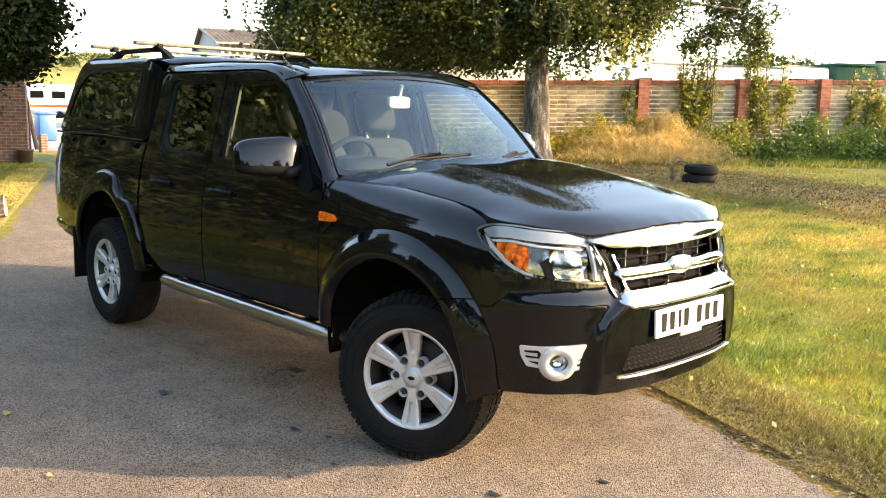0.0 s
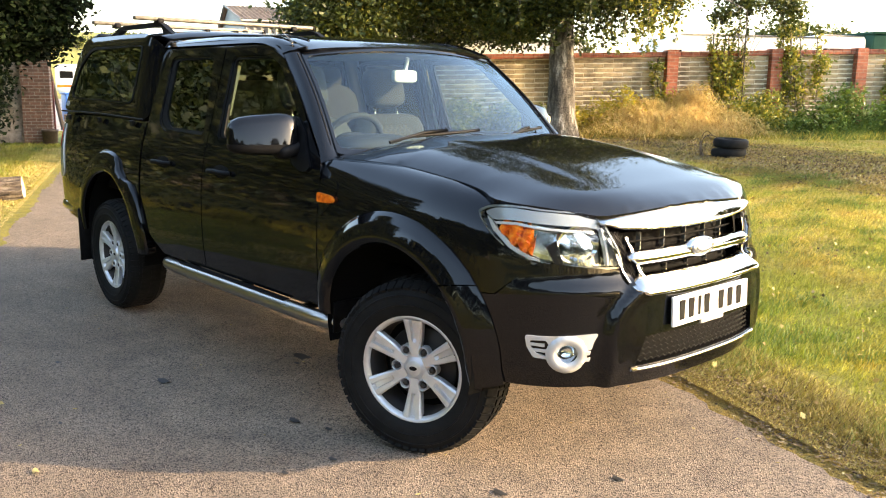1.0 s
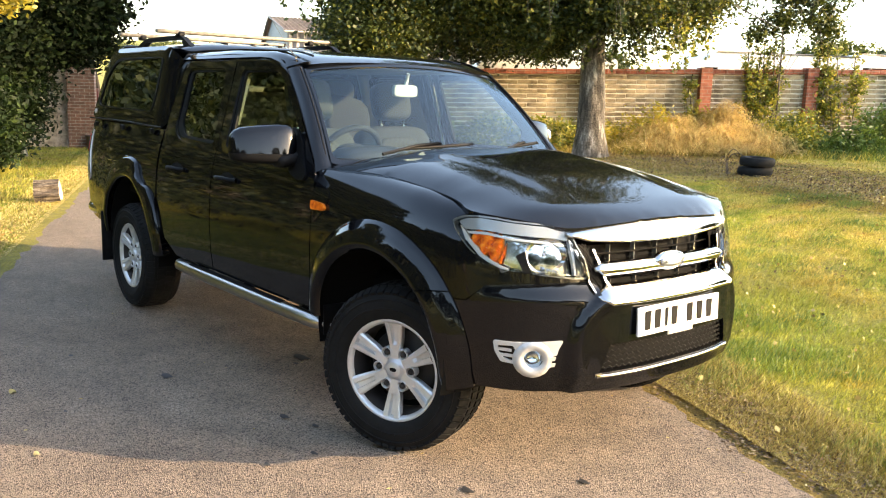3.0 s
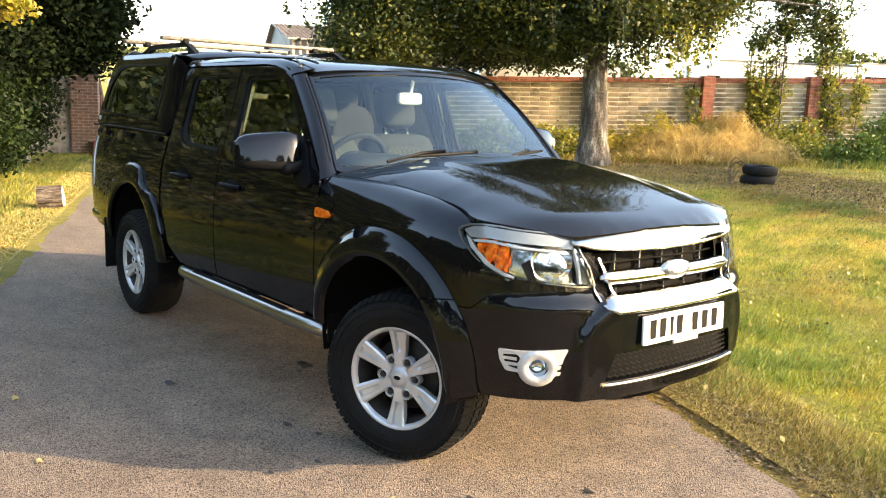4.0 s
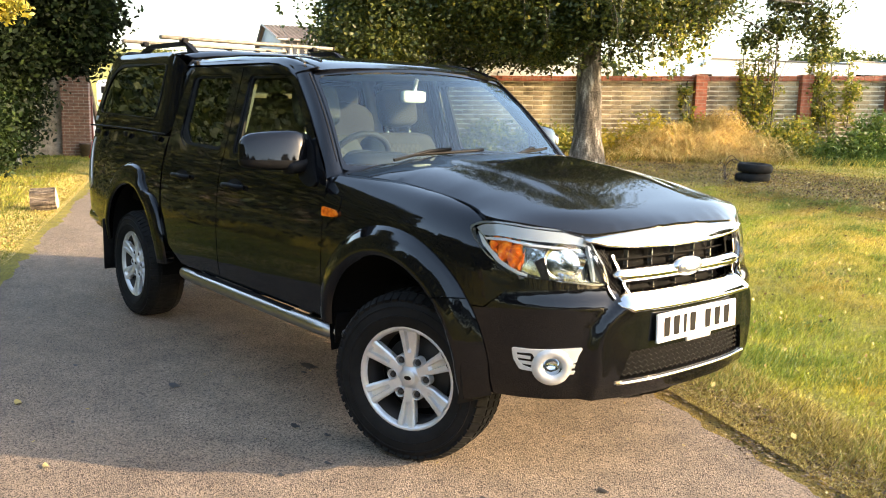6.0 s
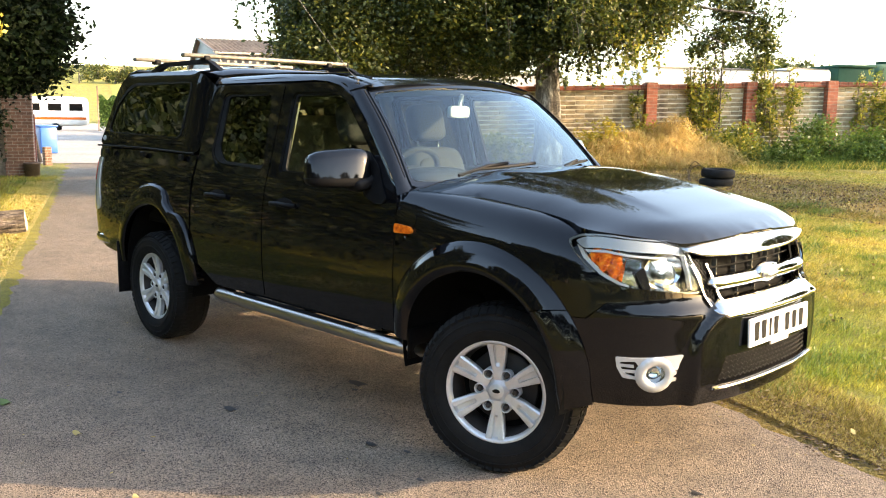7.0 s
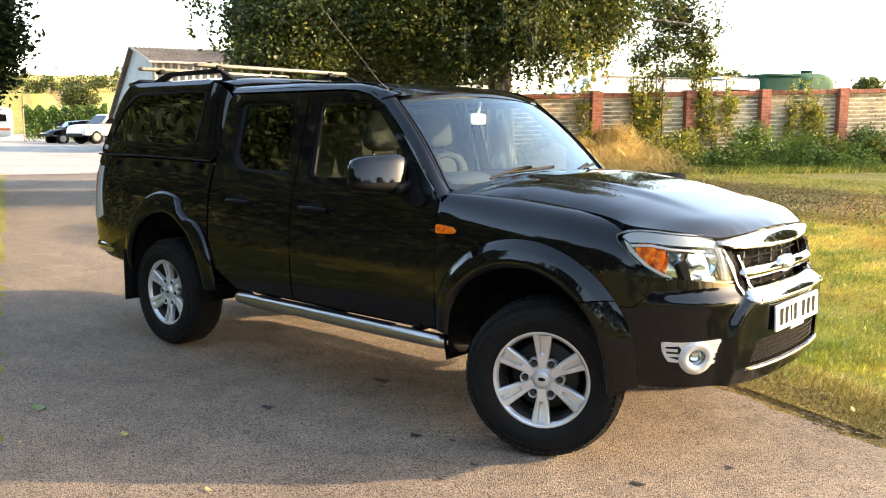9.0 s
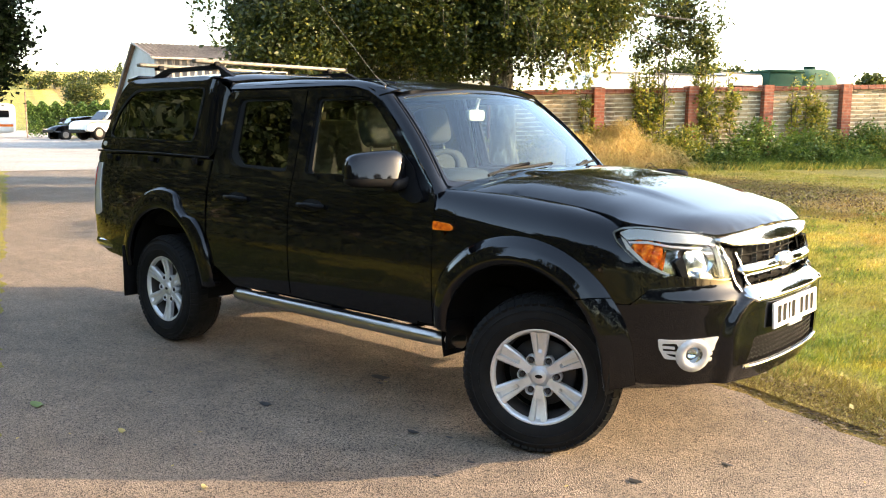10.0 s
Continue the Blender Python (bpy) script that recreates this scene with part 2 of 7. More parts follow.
asphalt = mat("asphalt", (0.14, 0.12, 0.11), 0.88)
t_, b_ = nodes(asphalt)
n1, n2 = noise_tex(t_, 0.6, 4.0, 0.6), noise_tex(t_, 5.0, 4.0, 0.6)
vo = t_.nodes.new("ShaderNodeTexVoronoi")
vo.inputs["Scale"].default_value = 200.0
co_ = t_.nodes.new("ShaderNodeTexCoord")
t_.links.new(co_.outputs["Object"], vo.inputs["Vector"])
c1 = ramp(t_, n1.outputs["Fac"], [(0.3, (0.174, 0.139, 0.11)), (0.7, (0.238, 0.192, 0.153))]).outputs[0]
c2 = mix(t_, "MULTIPLY", c1, ramp(t_, n2.outputs["Fac"], [(0.3, (0.82, 0.82, 0.82)), (0.7, (1.15, 1.14, 1.12))]).outputs[0], 1.0)
bw = t_.nodes.new("ShaderNodeRGBToBW")
t_.links.new(vo.outputs["Color"], bw.inputs[0])
c3 = mix(t_, "MULTIPLY", c2, ramp(t_, bw.outputs[0], [(0.18, (0.28, 0.28, 0.28)), (0.45, (0.94, 0.94, 0.93)), (0.88, (1.6, 1.55, 1.46))]).outputs[0], 1.0)
t_.links.new(c3, b_.inputs["Base Color"])
bump(t_, b_, vo.outputs["Distance"], 1.0, 0.007)
b_.inputs["Specular IOR Level"].default_value = 0.25

concrete = varied(mat("yard_concrete", (0.42, 0.38, 0.33), 0.9), 0.4, [(0.3, (0.26, 0.22, 0.19)), (0.7, (0.38, 0.33, 0.28))], fine=9.0)
block_mat = mat("wall_block", (0.36, 0.3, 0.22), 0.92)
t_, b_ = nodes(block_mat)
oi = t_.nodes.new("ShaderNodeObjectInfo")
gi = t_.nodes.new("ShaderNodeNewGeometry")
ad = t_.nodes.new("ShaderNodeMath")
ad.operation = "ADD"
t_.links.new(oi.outputs["Random"], ad.inputs[0])
t_.links.new(gi.outputs["Random Per Island"], ad.inputs[1])
fr_ = t_.nodes.new("ShaderNodeMath")
fr_.operation = "FRACT"
t_.links.new(ad.outputs[0], fr_.inputs[0])
c1 = ramp(t_, fr_.outputs[0], [(0.0, (0.35, 0.285, 0.19)), (0.5, (0.42, 0.345, 0.235)), (1.0, (0.5, 0.41, 0.285))]).outputs[0]
n2 = noise_tex(t_, 5.0, 5.0, 0.7)
c2 = mix(t_, "MULTIPLY", c1, ramp(t_, n2.outputs["Fac"], [(0.3, (0.6, 0.6, 0.6)), (0.7, (1.25, 1.22, 1.18))]).outputs[0], 1.0)
big_ = noise_tex(t_, 1.3, 4.0, 0.65, space="Generated")
geo_ = t_.nodes.new("ShaderNodeNewGeometry")
t_.links.new(geo_.outputs["Position"], big_.inputs["Vector"])
c2 = mix(t_, "MULTIPLY", c2, ramp(t_, big_.outputs["Fac"], [(0.38, (0.36, 0.35, 0.34)), (0.5, (0.78, 0.76, 0.73)), (0.64, (1.12, 1.09, 1.02))]).outputs[0], 1.0)
t_.links.new(c2, b_.inputs["Base Color"])
bump(t_, b_, n2.outputs["Fac"], 0.5, 0.02)
mortar = varied(mat("mortar", (0.55, 0.5, 0.4), 0.95), 3.0, [(0.3, (0.55, 0.5, 0.4)), (0.7, (0.75, 0.7, 0.58))])


def brick_mat(name, c1, c2, mor, w, h):
    m = mat(name, c1, 0.9)
    t, b = nodes(m)
    co = t.nodes.new("ShaderNodeTexCoord")
    sep, comb, addn = t.nodes.new("ShaderNodeSeparateXYZ"), t.nodes.new("ShaderNodeCombineXYZ"), t.nodes.new("ShaderNodeMath")
    t.links.new(co.outputs["Object"], sep.inputs[0])
    addn.operation = "ADD"
    t.links.new(sep.outputs[0], addn.inputs[0])
    t.links.new(sep.outputs[1], addn.inputs[1])
    t.links.new(addn.outputs[0], comb.inputs[0])
    t.links.new(sep.outputs[2], comb.inputs[1])
    br = t.nodes.new("ShaderNodeTexBrick")
    t.links.new(comb.outputs[0], br.inputs["Vector"])
    for k, v in (("Color1", (*c1, 1)), ("Color2", (*c2, 1)), ("Mortar", (*mor, 1)), ("Scale", 1.0), ("Mortar Size", 0.006), ("Brick Width", w), ("Row Height", h)):
        br.inputs[k].default_value = v
    n = noise_tex(t, 8.0, 4.0, 0.7)
    t.links.new(mix(t, "MULTIPLY", br.outputs["Color"], ramp(t, n.outputs["Fac"], [(0.3, (0.6, 0.6, 0.6)), (0.7, (1.25, 1.2, 1.2))]).outputs[0], 1.0), b.inputs["Base Color"])
    bump(t, b, br.outputs["Fac"], -0.6, 0.01)
    return m


red_brick = brick_mat("red_brick", (0.36, 0.115, 0.065), (0.24, 0.075, 0.045), (0.3, 0.2, 0.15), 0.225, 0.075)
brown_brick = brick_mat("brown_brick", (0.22, 0.12, 0.08), (0.15, 0.085, 0.06), (0.32, 0.28, 0.23), 0.225, 0.075)
render_pink = varied(mat("painted_render", (0.4, 0.32, 0.27), 0.9), 1.5, [(0.3, (0.32, 0.25, 0.2)), (0.7, (0.46, 0.38, 0.32))], fine=12.0)
white_paint = varied(mat("white_coat", (0.75, 0.75, 0.73), 0.45), 2.0, [(0.3, (0.68, 0.68, 0.66)), (0.7, (0.8, 0.8, 0.78))])
green_paint = varied(mat("green_sheet", (0.03, 0.12, 0.08), 0.85, 0.0, Specular_IOR_Level=0.15), 2.0, [(0.3, (0.01, 0.04, 0.028)), (0.7, (0.02, 0.065, 0.045))])
pale_green = varied(mat("pale_green_tank", (0.16, 0.24, 0.18), 0.85, 0.0, Specular_IOR_Level=0.15), 1.5, [(0.3, (0.05, 0.095, 0.055)), (0.7, (0.085, 0.14, 0.085))])
roof_sheet = varied(mat("weathered_roof_sheet", (0.13, 0.105, 0.085), 0.95, 0.0, Specular_IOR_Level=0.1), 0.8, [(0.3, (0.17, 0.115, 0.078)), (0.7, (0.28, 0.2, 0.14))], fine=6.0)
clad_grey = varied(mat("grey_cladding", (0.3, 0.33, 0.36), 0.6), 1.0, [(0.3, (0.15, 0.175, 0.2)), (0.7, (0.24, 0.27, 0.3))])
clad_light = varied(mat("pale_cladding", (0.2, 0.18, 0.16), 0.7), 1.0, [(0.3, (0.15, 0.135, 0.12)), (0.7, (0.24, 0.22, 0.2))])
blue_plastic = mat("blue_plastic", (0.03, 0.12, 0.4), 0.4)
red_paint = varied(mat("red_post_paint", (0.15, 0.03, 0.02), 0.7), 6.0, [(0.3, (0.1, 0.02, 0.014)), (0.7, (0.2, 0.04, 0.028))])
rust = varied(mat("rusty_steel", (0.3, 0.18, 0.12), 0.8), 6.0, [(0.3, (0.24, 0.14, 0.09)), (0.7, (0.38, 0.24, 0.17))])
wood_end = varied(mat("cut_wood", (0.45, 0.34, 0.24), 0.85), 12.0, [(0.3, (0.3, 0.22, 0.15)), (0.7, (0.6, 0.48, 0.36))])
wood_dark = varied(mat("dark_timber", (0.03, 0.022, 0.017), 0.9), 7.0, [(0.3, (0.018, 0.013, 0.01)), (0.7, (0.045, 0.033, 0.025))])
terracotta = varied(mat("plant_pot", (0.1, 0.07, 0.05), 0.8), 8.0, [(0.3, (0.07, 0.05, 0.04)), (0.7, (0.14, 0.1, 0.075))])
oil = mat("oil_stain", (0.025, 0.024, 0.023), 0.6)


# ---- mesh helpers ----
def link(name, verts, faces, material, parent=None, label="", smooth=True):
    me = bpy.data.meshes.new(name)
    me.from_pydata([tuple(v) for v in verts], [], faces)
    me.update()
    if smooth:
        me.polygons.foreach_set("use_smooth", [True] * len(me.polygons))
    if material:
        me.materials.append(material)
    ob = new(name, me)
    if parent:
        ob.parent = parent
    if label:
        ob["label"] = label
    return ob


def thing(name, label, category, at=(0, 0, 0), group="", kind=""):
    e = new(name)
    e.location = at
    return tagged(e, label, category, group, kind)


def box_geo(size, at=(0, 0, 0), bevel=0.0, seg=2, turn=None):
    """Verts and faces of a bevelled box."""
    bm = bmesh.new()
    bmesh.ops.create_cube(bm, size=1.0, matrix=Matrix.Diagonal((*size, 1)))
    if bevel:
        bmesh.ops.bevel(bm, geom=bm.edges[:], offset=bevel, segments=seg, profile=0.5, affect="EDGES")
    m = Matrix.Translation(at) @ (turn or Matrix())
    vs = [m @ v.co for v in bm.verts]
    bm.verts.index_update()
    fs = [[v.index for v in f.verts] for f in bm.faces]
    bm.free()
    return vs, fs


def join_geo(*geos):
    vs, fs = [], []
    for v, f in geos:
        k = len(vs)
        vs += list(v)
        fs += [[i + k for i in q] for q in f]
    return vs, fs


def box(name, size, at, material, parent=None, label="", bevel=0.01, turn=None, smooth=False):
    return link(name, *box_geo(size, at, bevel, 2, turn), material, parent, label, smooth)


def tube_geo(path, radius, sides=12, caps=True):
    """A tube along a list of points; radius a number or a list."""
    pts = [Vector(p) for p in path]
    rad = radius if isinstance(radius, (list, tuple)) else [radius] * len(pts)
    vs, fs = [], []
    up = Vector((0, 0, 1))
    for i, p in enumerate(pts):
        d = (pts[min(i + 1, len(pts) - 1)] - pts[max(i - 1, 0)]).normalized()
        a = d.cross(up if abs(d.z) < 0.95 else Vector((1, 0, 0))).normalized()
        b = d.cross(a)
        vs += [p + rad[i] * (math.cos(2 * math.pi * k / sides) * a + math.sin(2 * math.pi * k / sides) * b) for k in range(sides)]
    for i in range(len(pts) - 1):
        for k in range(sides):
            k2 = (k + 1) % sides
            fs.append([i * sides + k, i * sides + k2, (i + 1) * sides + k2, (i + 1) * sides + k])
    if caps:
        fs += [list(range(sides)), [(len(pts) - 1) * sides + k for k in reversed(range(sides))]]
    return vs, fs


def lathe_geo(profile, sides=48, closed=False):
    """Turns (r, y) pairs about the y axis."""
    n, vs, fs = len(profile), [], []
    for k in range(sides):
        a = 2 * math.pi * k / sides
        vs += [Vector((r * math.cos(a), y, r * math.sin(a))) for r, y in profile]
    for k in range(sides):
        k2 = (k + 1) % sides
        for i in range(n if closed else n - 1):
            j = (i + 1) % n
            fs.append([k * n + i, k2 * n + i, k2 * n + j, k * n + j])
    return vs, fs


def chaikin(pts, rounds=3, closed=True):
    pts = [tuple(p) for p in pts]
    for _ in range(rounds):
        out = [] if closed else [pts[0]]
        for i in range(len(pts) if closed else len(pts) - 1):
            a, b = pts[i], pts[(i + 1) % len(pts)]
            out += [tuple(0.75 * x + 0.25 * y for x, y in zip(a, b)), tuple(0.25 * x + 0.75 * y for x, y in zip(a, b))]
        pts = out if closed else out + [pts[-1]]
    return pts


def rounded(pts, r):
    """A polygon with its corners rounded by about r."""
    out, n = [], len(pts)
    for i in range(n):
        p, a, b = (Vector(pts[k % n]) for k in (i, i - 1, i + 1))
        da, db = a - p, b - p
        ra, rb = min(r, da.length * 0.45), min(r, db.length * 0.45)
        s, e = p + da.normalized() * ra, p + db.normalized() * rb
        for k in range(5):
            f = k / 4
            out.append(tuple((1 - f) ** 2 * s + 2 * f * (1 - f) * p + f * f * e))
    return out


def dense(pts, step):
    out, n = [], len(pts)
    for i in range(n):
        a, b = Vector(pts[i]), Vector(pts[(i + 1) % n])
        k = max(1, int((b - a).length / step))
        out += [tuple(a.lerp(b, j / k)) for j in range(k)]
    return out


def inside(p, poly):
    x, y, c = p[0], p[1], False
    for (x1, y1), (x2, y2) in zip(poly, poly[1:] + poly[:1]):
        if (y1 > y) != (y2 > y) and x < (x2 - x1) * (y - y1) / (y2 - y1) + x1:
            c = not c
    return c


def sheet_geo(outline, fmap, holes=(), step=0.05, depth=0.02, out=0.0, mirror=False):
    """A panel: a flat outline with holes, filled and laid on the surface fmap(u, v); its edges turn in by depth."""
    loops = [dense(outline, step)] + [dense(h, step) for h in holes]
    pts, edges = [], []
    for lp in loops:
        k = len(pts)
        pts += lp
        edges += [(k + i, k + (i + 1) % len(lp)) for i in range(len(lp))]
    us, vs_ = [p[0] for p in loops[0]], [p[1] for p in loops[0]]
    edge_pts = np.array(pts)
    for u in np.arange(min(us) + step / 2, max(us), step):
        for v in np.arange(min(vs_) + step / 2, max(vs_), step):
            q = (float(u), float(v))
            if inside(q, loops[0]) and not any(inside(q, h) for h in loops[1:]) and ((edge_pts - q) ** 2).sum(1).min() > (0.4 * step) ** 2:
                pts.append(q)
    from_cdt = geometry_cdt([Vector(p) for p in pts], edges)
    vs2, faces = from_cdt
    keep = []
    for f in faces:
        c = sum((Vector(vs2[i]) for i in f), Vector((0, 0))) / len(f)
        p = [Vector(vs2[i]) for i in f]
        sides = [p[i - 1] - p[i] for i in range(3)]
        thin = abs(sides[0].cross(sides[1])) / max(d.length_squared for d in sides)
        if thin > 0.0006 and inside(c, loops[0]) and not any(inside(c, h) for h in loops[1:]):
            keep.append(list(f))
    pos = [Vector(fmap(*p)) for p in vs2]
    e = 1e-3
    nor = []
    for p, a in zip(vs2, pos):
        n = (Vector(fmap(p[0] + e, p[1])) - a).cross(Vector(fmap(p[0], p[1] + e)) - a)
        nor.append(n.normalized() if n.length > 1e-12 else Vector((0, 0, 1)))
    flip = -1 if mirror else 1
    pos = [p + n * out * flip for p, n in zip(pos, nor)]
    verts, fs = list(pos), []
    for f in keep:
        n = (pos[f[1]] - pos[f[0]]).cross(pos[f[2]] - pos[f[0]])
        fs.append(f if n.dot(nor[f[0]]) * flip > 0 else f[::-1])
    if depth:
        used = {}
        for f in fs:
            for a, b in zip(f, f[1:] + f[:1]):
                used[(a, b)] = used.get((a, b), 0) + 1
        rim = [(a, b) for a, b in used if (b, a) not in used]
        at, k = {}, len(verts)
        for a, b in rim:
            for i in (a, b):
                if i not in at:
                    at[i] = len(verts)
                    verts += [pos[i], pos[i] - nor[i] * depth * flip]
        fs += [[at[b], at[a], at[a] + 1, at[b] + 1] for a, b in rim]
    return verts, fs


def geometry_cdt(pts, edges):
    from mathutils import geometry
    vs, _, fs, *_ = geometry.delaunay_2d_cdt(pts, edges, [], 0, 1e-5)
    return [tuple(v) for v in vs], fs


def sheet(name, outline, fmap, material, parent, label="", **kw):
    return link(name, *sheet_geo(outline, fmap, **kw), material, parent, label)


def soft_box(size, at, power=4.0, turn=None, cuts=7):
    """A cushion: a box rounded like a superellipsoid."""
    bm = bmesh.new()
    bmesh.ops.create_cube(bm, size=2.0)
    bmesh.ops.subdivide_edges(bm, edges=bm.edges[:], cuts=cuts, use_grid_fill=True)
    m = Matrix.Translation(at) @ (turn or Matrix())
    bm.verts.index_update()
    vs = []
    for v in bm.verts:
        k = sum(abs(c) ** power for c in v.co) ** (1 / power)
        vs.append(m @ Vector([c / k * s / 2 for c, s in zip(v.co, size)]))
    fs = [[v.index for v in f.verts] for f in bm.faces]
    bm.free()
    return vs, fs


def lin(x, xs, ys):
    return float(np.interp(x, xs, ys))


def smooth01(a, b, x):
    t = min(1.0, max(0.0, (x - a) / (b - a)))
    return t * t * (3 - 2 * t)
# ---- ground, drive and yard ----
DRIVE_D, DRIVE_N = Vector((-0.925, 0.38)), Vector((0.38, 0.925))
LEFT_EDGE, RIGHT_EDGE = -3.08, 0.90


def bearing_weight(x, y):
    """How far the far hill shows: full to the west, none to the north-east."""
    a = math.degrees(math.atan2(y + 3, -(x - 2)))
    return 1.0 - smooth01(33, 58, a)


def ground_z(x, y):
    d = math.hypot(x - 2, y + 3)
    z = 0.45 * smooth01(RIGHT_EDGE, 6.8, DRIVE_N.x * x + DRIVE_N.y * y)
    if d > 30:
        w = bearing_weight(x, y)
        z += w * (0.25 * smooth01(35, 60, d) + 21.0 * smooth01(75, 420, d))
    return z


def on_drive(x, y):
    s, n = DRIVE_D.x * x + DRIVE_D.y * y, DRIVE_N.x * x + DRIVE_N.y * y
    return LEFT_EDGE - 0.02 < n < RIGHT_EDGE + 0.02 and s < 26


def build_ground():
    def axis(lo, hi, fine_lo, fine_hi, step):
        mid = list(np.arange(fine_lo, fine_hi, step))
        up, dn, g = [], [], step
        while fine_hi + sum(up) < hi:
            g *= 1.22
            up.append(min(g, 60))
        g = step
        while fine_lo - sum(dn) > lo:
            g *= 1.22
            dn.append(min(g, 60))
        return list(fine_lo - np.cumsum(dn))[::-1] + mid + list(fine_hi - step + np.cumsum(up))

    xs, ys = axis(-3000, 3000, -13, 6, 0.16), axis(-3000, 3000, -6, 14, 0.16)
    vs, fs = [], []
    for x in xs:
        for y in ys:
            z = ground_z(x, y)
            n = DRIVE_N.x * x + DRIVE_N.y * y
            s = DRIVE_D.x * x + DRIVE_D.y * y
            if s < 26:
                e = min(n - LEFT_EDGE, RIGHT_EDGE - n)
                z += 0.008 * smooth01(0.02, -0.15, e) - 0.05 * smooth01(0.12, 0.5, e)
            elif s < 95 and -7 < n < 20:
                z -= 0.04
            if abs(x) < 40 and abs(y) < 40:
                z += 0.012 * noise.noise((x * 1.7, y * 1.7, 0)) * (0.2 if on_drive(x, y) else 1)
            vs.append((x, y, z))
    ny = len(ys)
    for i in range(len(xs) - 1):
        for j in range(ny - 1):
            fs.append([i * ny + j, (i + 1) * ny + j, (i + 1) * ny + j + 1, i * ny + j + 1])
    tagged(link("ground", vs, fs, lawn), "mown lawn with dry yellow patches and rising fields", "ground", kind="structure")


def build_drive():
    vs, fs, cols = [], [], 26
    ss = np.arange(-26, 27, 0.12)
    for s in ss:
        jr = 0.10 * noise.noise((s * 0.9, 3, 0)) + 0.05 * noise.noise((s * 4.5, 7, 0)) + 0.025 * noise.noise((s * 14, 7, 4))
        jl = 0.10 * noise.noise((s * 0.9, 13, 0)) + 0.05 * noise.noise((s * 4.5, 17, 0)) + 0.025 * noise.noise((s * 14, 17, 4))
        for k in range(cols + 1):
            n = LEFT_EDGE + jl + (RIGHT_EDGE + jr - LEFT_EDGE - jl) * k / cols
            p = float(s) * DRIVE_D + float(n) * DRIVE_N
            edge = min(k, cols - k)
            z = -0.012 if edge == 0 else 0.004 * noise.noise((p.x * 1.1, p.y * 1.1, 5)) - 0.002
            vs.append((p.x, p.y, z))
    for i in range(len(ss) - 1):
        for k in range(cols):
            a = i * (cols + 1) + k
            fs.append([a, a + cols + 1, a + cols + 2, a + 1])
    tagged(link("road", vs, fs, asphalt), "worn brown-grey asphalt drive with ragged grassy edges", "drive", kind="structure")
    vs, fs = [], []
    for i, s in enumerate(np.linspace(24.5, 92, 30)):
        for k, n in enumerate(np.linspace(-6.5, 19, 12)):
            p = float(s) * DRIVE_D + float(n) * DRIVE_N
            vs.append((p.x, p.y, ground_z(p.x, p.y) + 0.012))
    for i in range(29):
        for k in range(11):
            a = i * 12 + k
            fs.append([a, a + 12, a + 13, a + 1])
    tagged(link("pavement", vs, fs, concrete), "pale sunlit concrete farmyard beyond the gate", "yard", kind="structure")


build_ground()
build_drive()

# ---- the pickup ----
PLAN = chaikin([(0.818, 0), (0.814, 0.22), (0.782, 0.42), (0.71, 0.60), (0.60, 0.72), (0.45, 0.80), (0.22, 0.845), (0, 0.857), (-0.6, 0.86), (-3.2, 0.86),
                (-3.75, 0.85), (-4.0, 0.81), (-4.1, 0.70), (-4.13, 0.5), (-4.13, 0.0)], 4, closed=False)
PX, PY = np.array([p[0] for p in PLAN]), np.array([p[1] for p in PLAN])
PU = np.concatenate([[0], np.cumsum(np.hypot(np.diff(PX), np.diff(PY)))])
TX, TY = np.gradient(PX, PU), np.gradient(PY, PU)
SIDE_Z = ([0.34, 0.45, 0.6, 0.75, 0.9, 1.0, 1.1, 1.18, 1.65, 1.72], [-0.06, -0.025, -0.005, 0.0, -0.005, -0.015, -0.033, -0.058, -0.195, -0.24])
FRONT_Z = ([0.34, 0.40, 0.47, 0.55, 0.70, 0.755, 0.80, 0.9, 1.0, 1.05], [-0.07, -0.03, -0.005, 0.0, 0.0, 0.005, -0.03, -0.045, -0.08, -0.12])


def body(u, z):
    """The truck's skin: u along the outline from the front's middle (left side plus, right side minus), z up."""
    a, sg = abs(u), 1 if u >= 0 else -1
    x, y = lin(a, PU, PX), lin(a, PU, PY)
    tx, ty = lin(a, PU, TX), lin(a, PU, TY)
    k = math.hypot(tx, ty)
    nx, ny = ty / k, -tx / k
    nf = nx * nx
    off = nf * (lin(z, *FRONT_Z) if nx > 0 else lin(z, [0.3, 0.8, 1.25], [-0.05, 0, -0.03])) + (1 - nf) * lin(z, *SIDE_Z)
    if x > 0.4:
        edge = lin(z, [0.36, 0.6, 0.66, 0.71, 0.745, 0.76], [0.515, 0.51, 0.495, 0.465, 0.42, 0.40])
        off += (0.026 * smooth01(edge + 0.03, edge - 0.022, y) + 0.007 * math.exp(-((y - edge + 0.025) / 0.026) ** 2)) * smooth01(0.79, 0.75, z)
    return (x + nx * off, sg * (y + ny * off), z)


def U(x):
    """u of the right side at x."""
    return -float(np.interp(-x, -PX, PU))


def UY(y):
    """u of the front at y (right side is minus)."""
    n = int(np.argmax(PX < 0))
    return math.copysign(float(np.interp(abs(y), PY[:n], PU[:n])), y)


def S(pts):
    return [(U(x), z) for x, z in pts]


def F(pts):
    return [(UY(y), z) for y, z in pts]


def flip(pts):
    return [(-u, z) for u, z in pts]


truck = thing("pickup_truck", "glossy black double-cab pickup truck with canopy on asphalt drive", "pickup truck")
TOPX, TOPZ = [-0.7, -0.6, -0.2, 0.1, 0.3, 0.45, 0.6, 0.7, 0.78], [1.155, 1.153, 1.142, 1.115, 1.088, 1.060, 1.030, 1.002, 0.964]


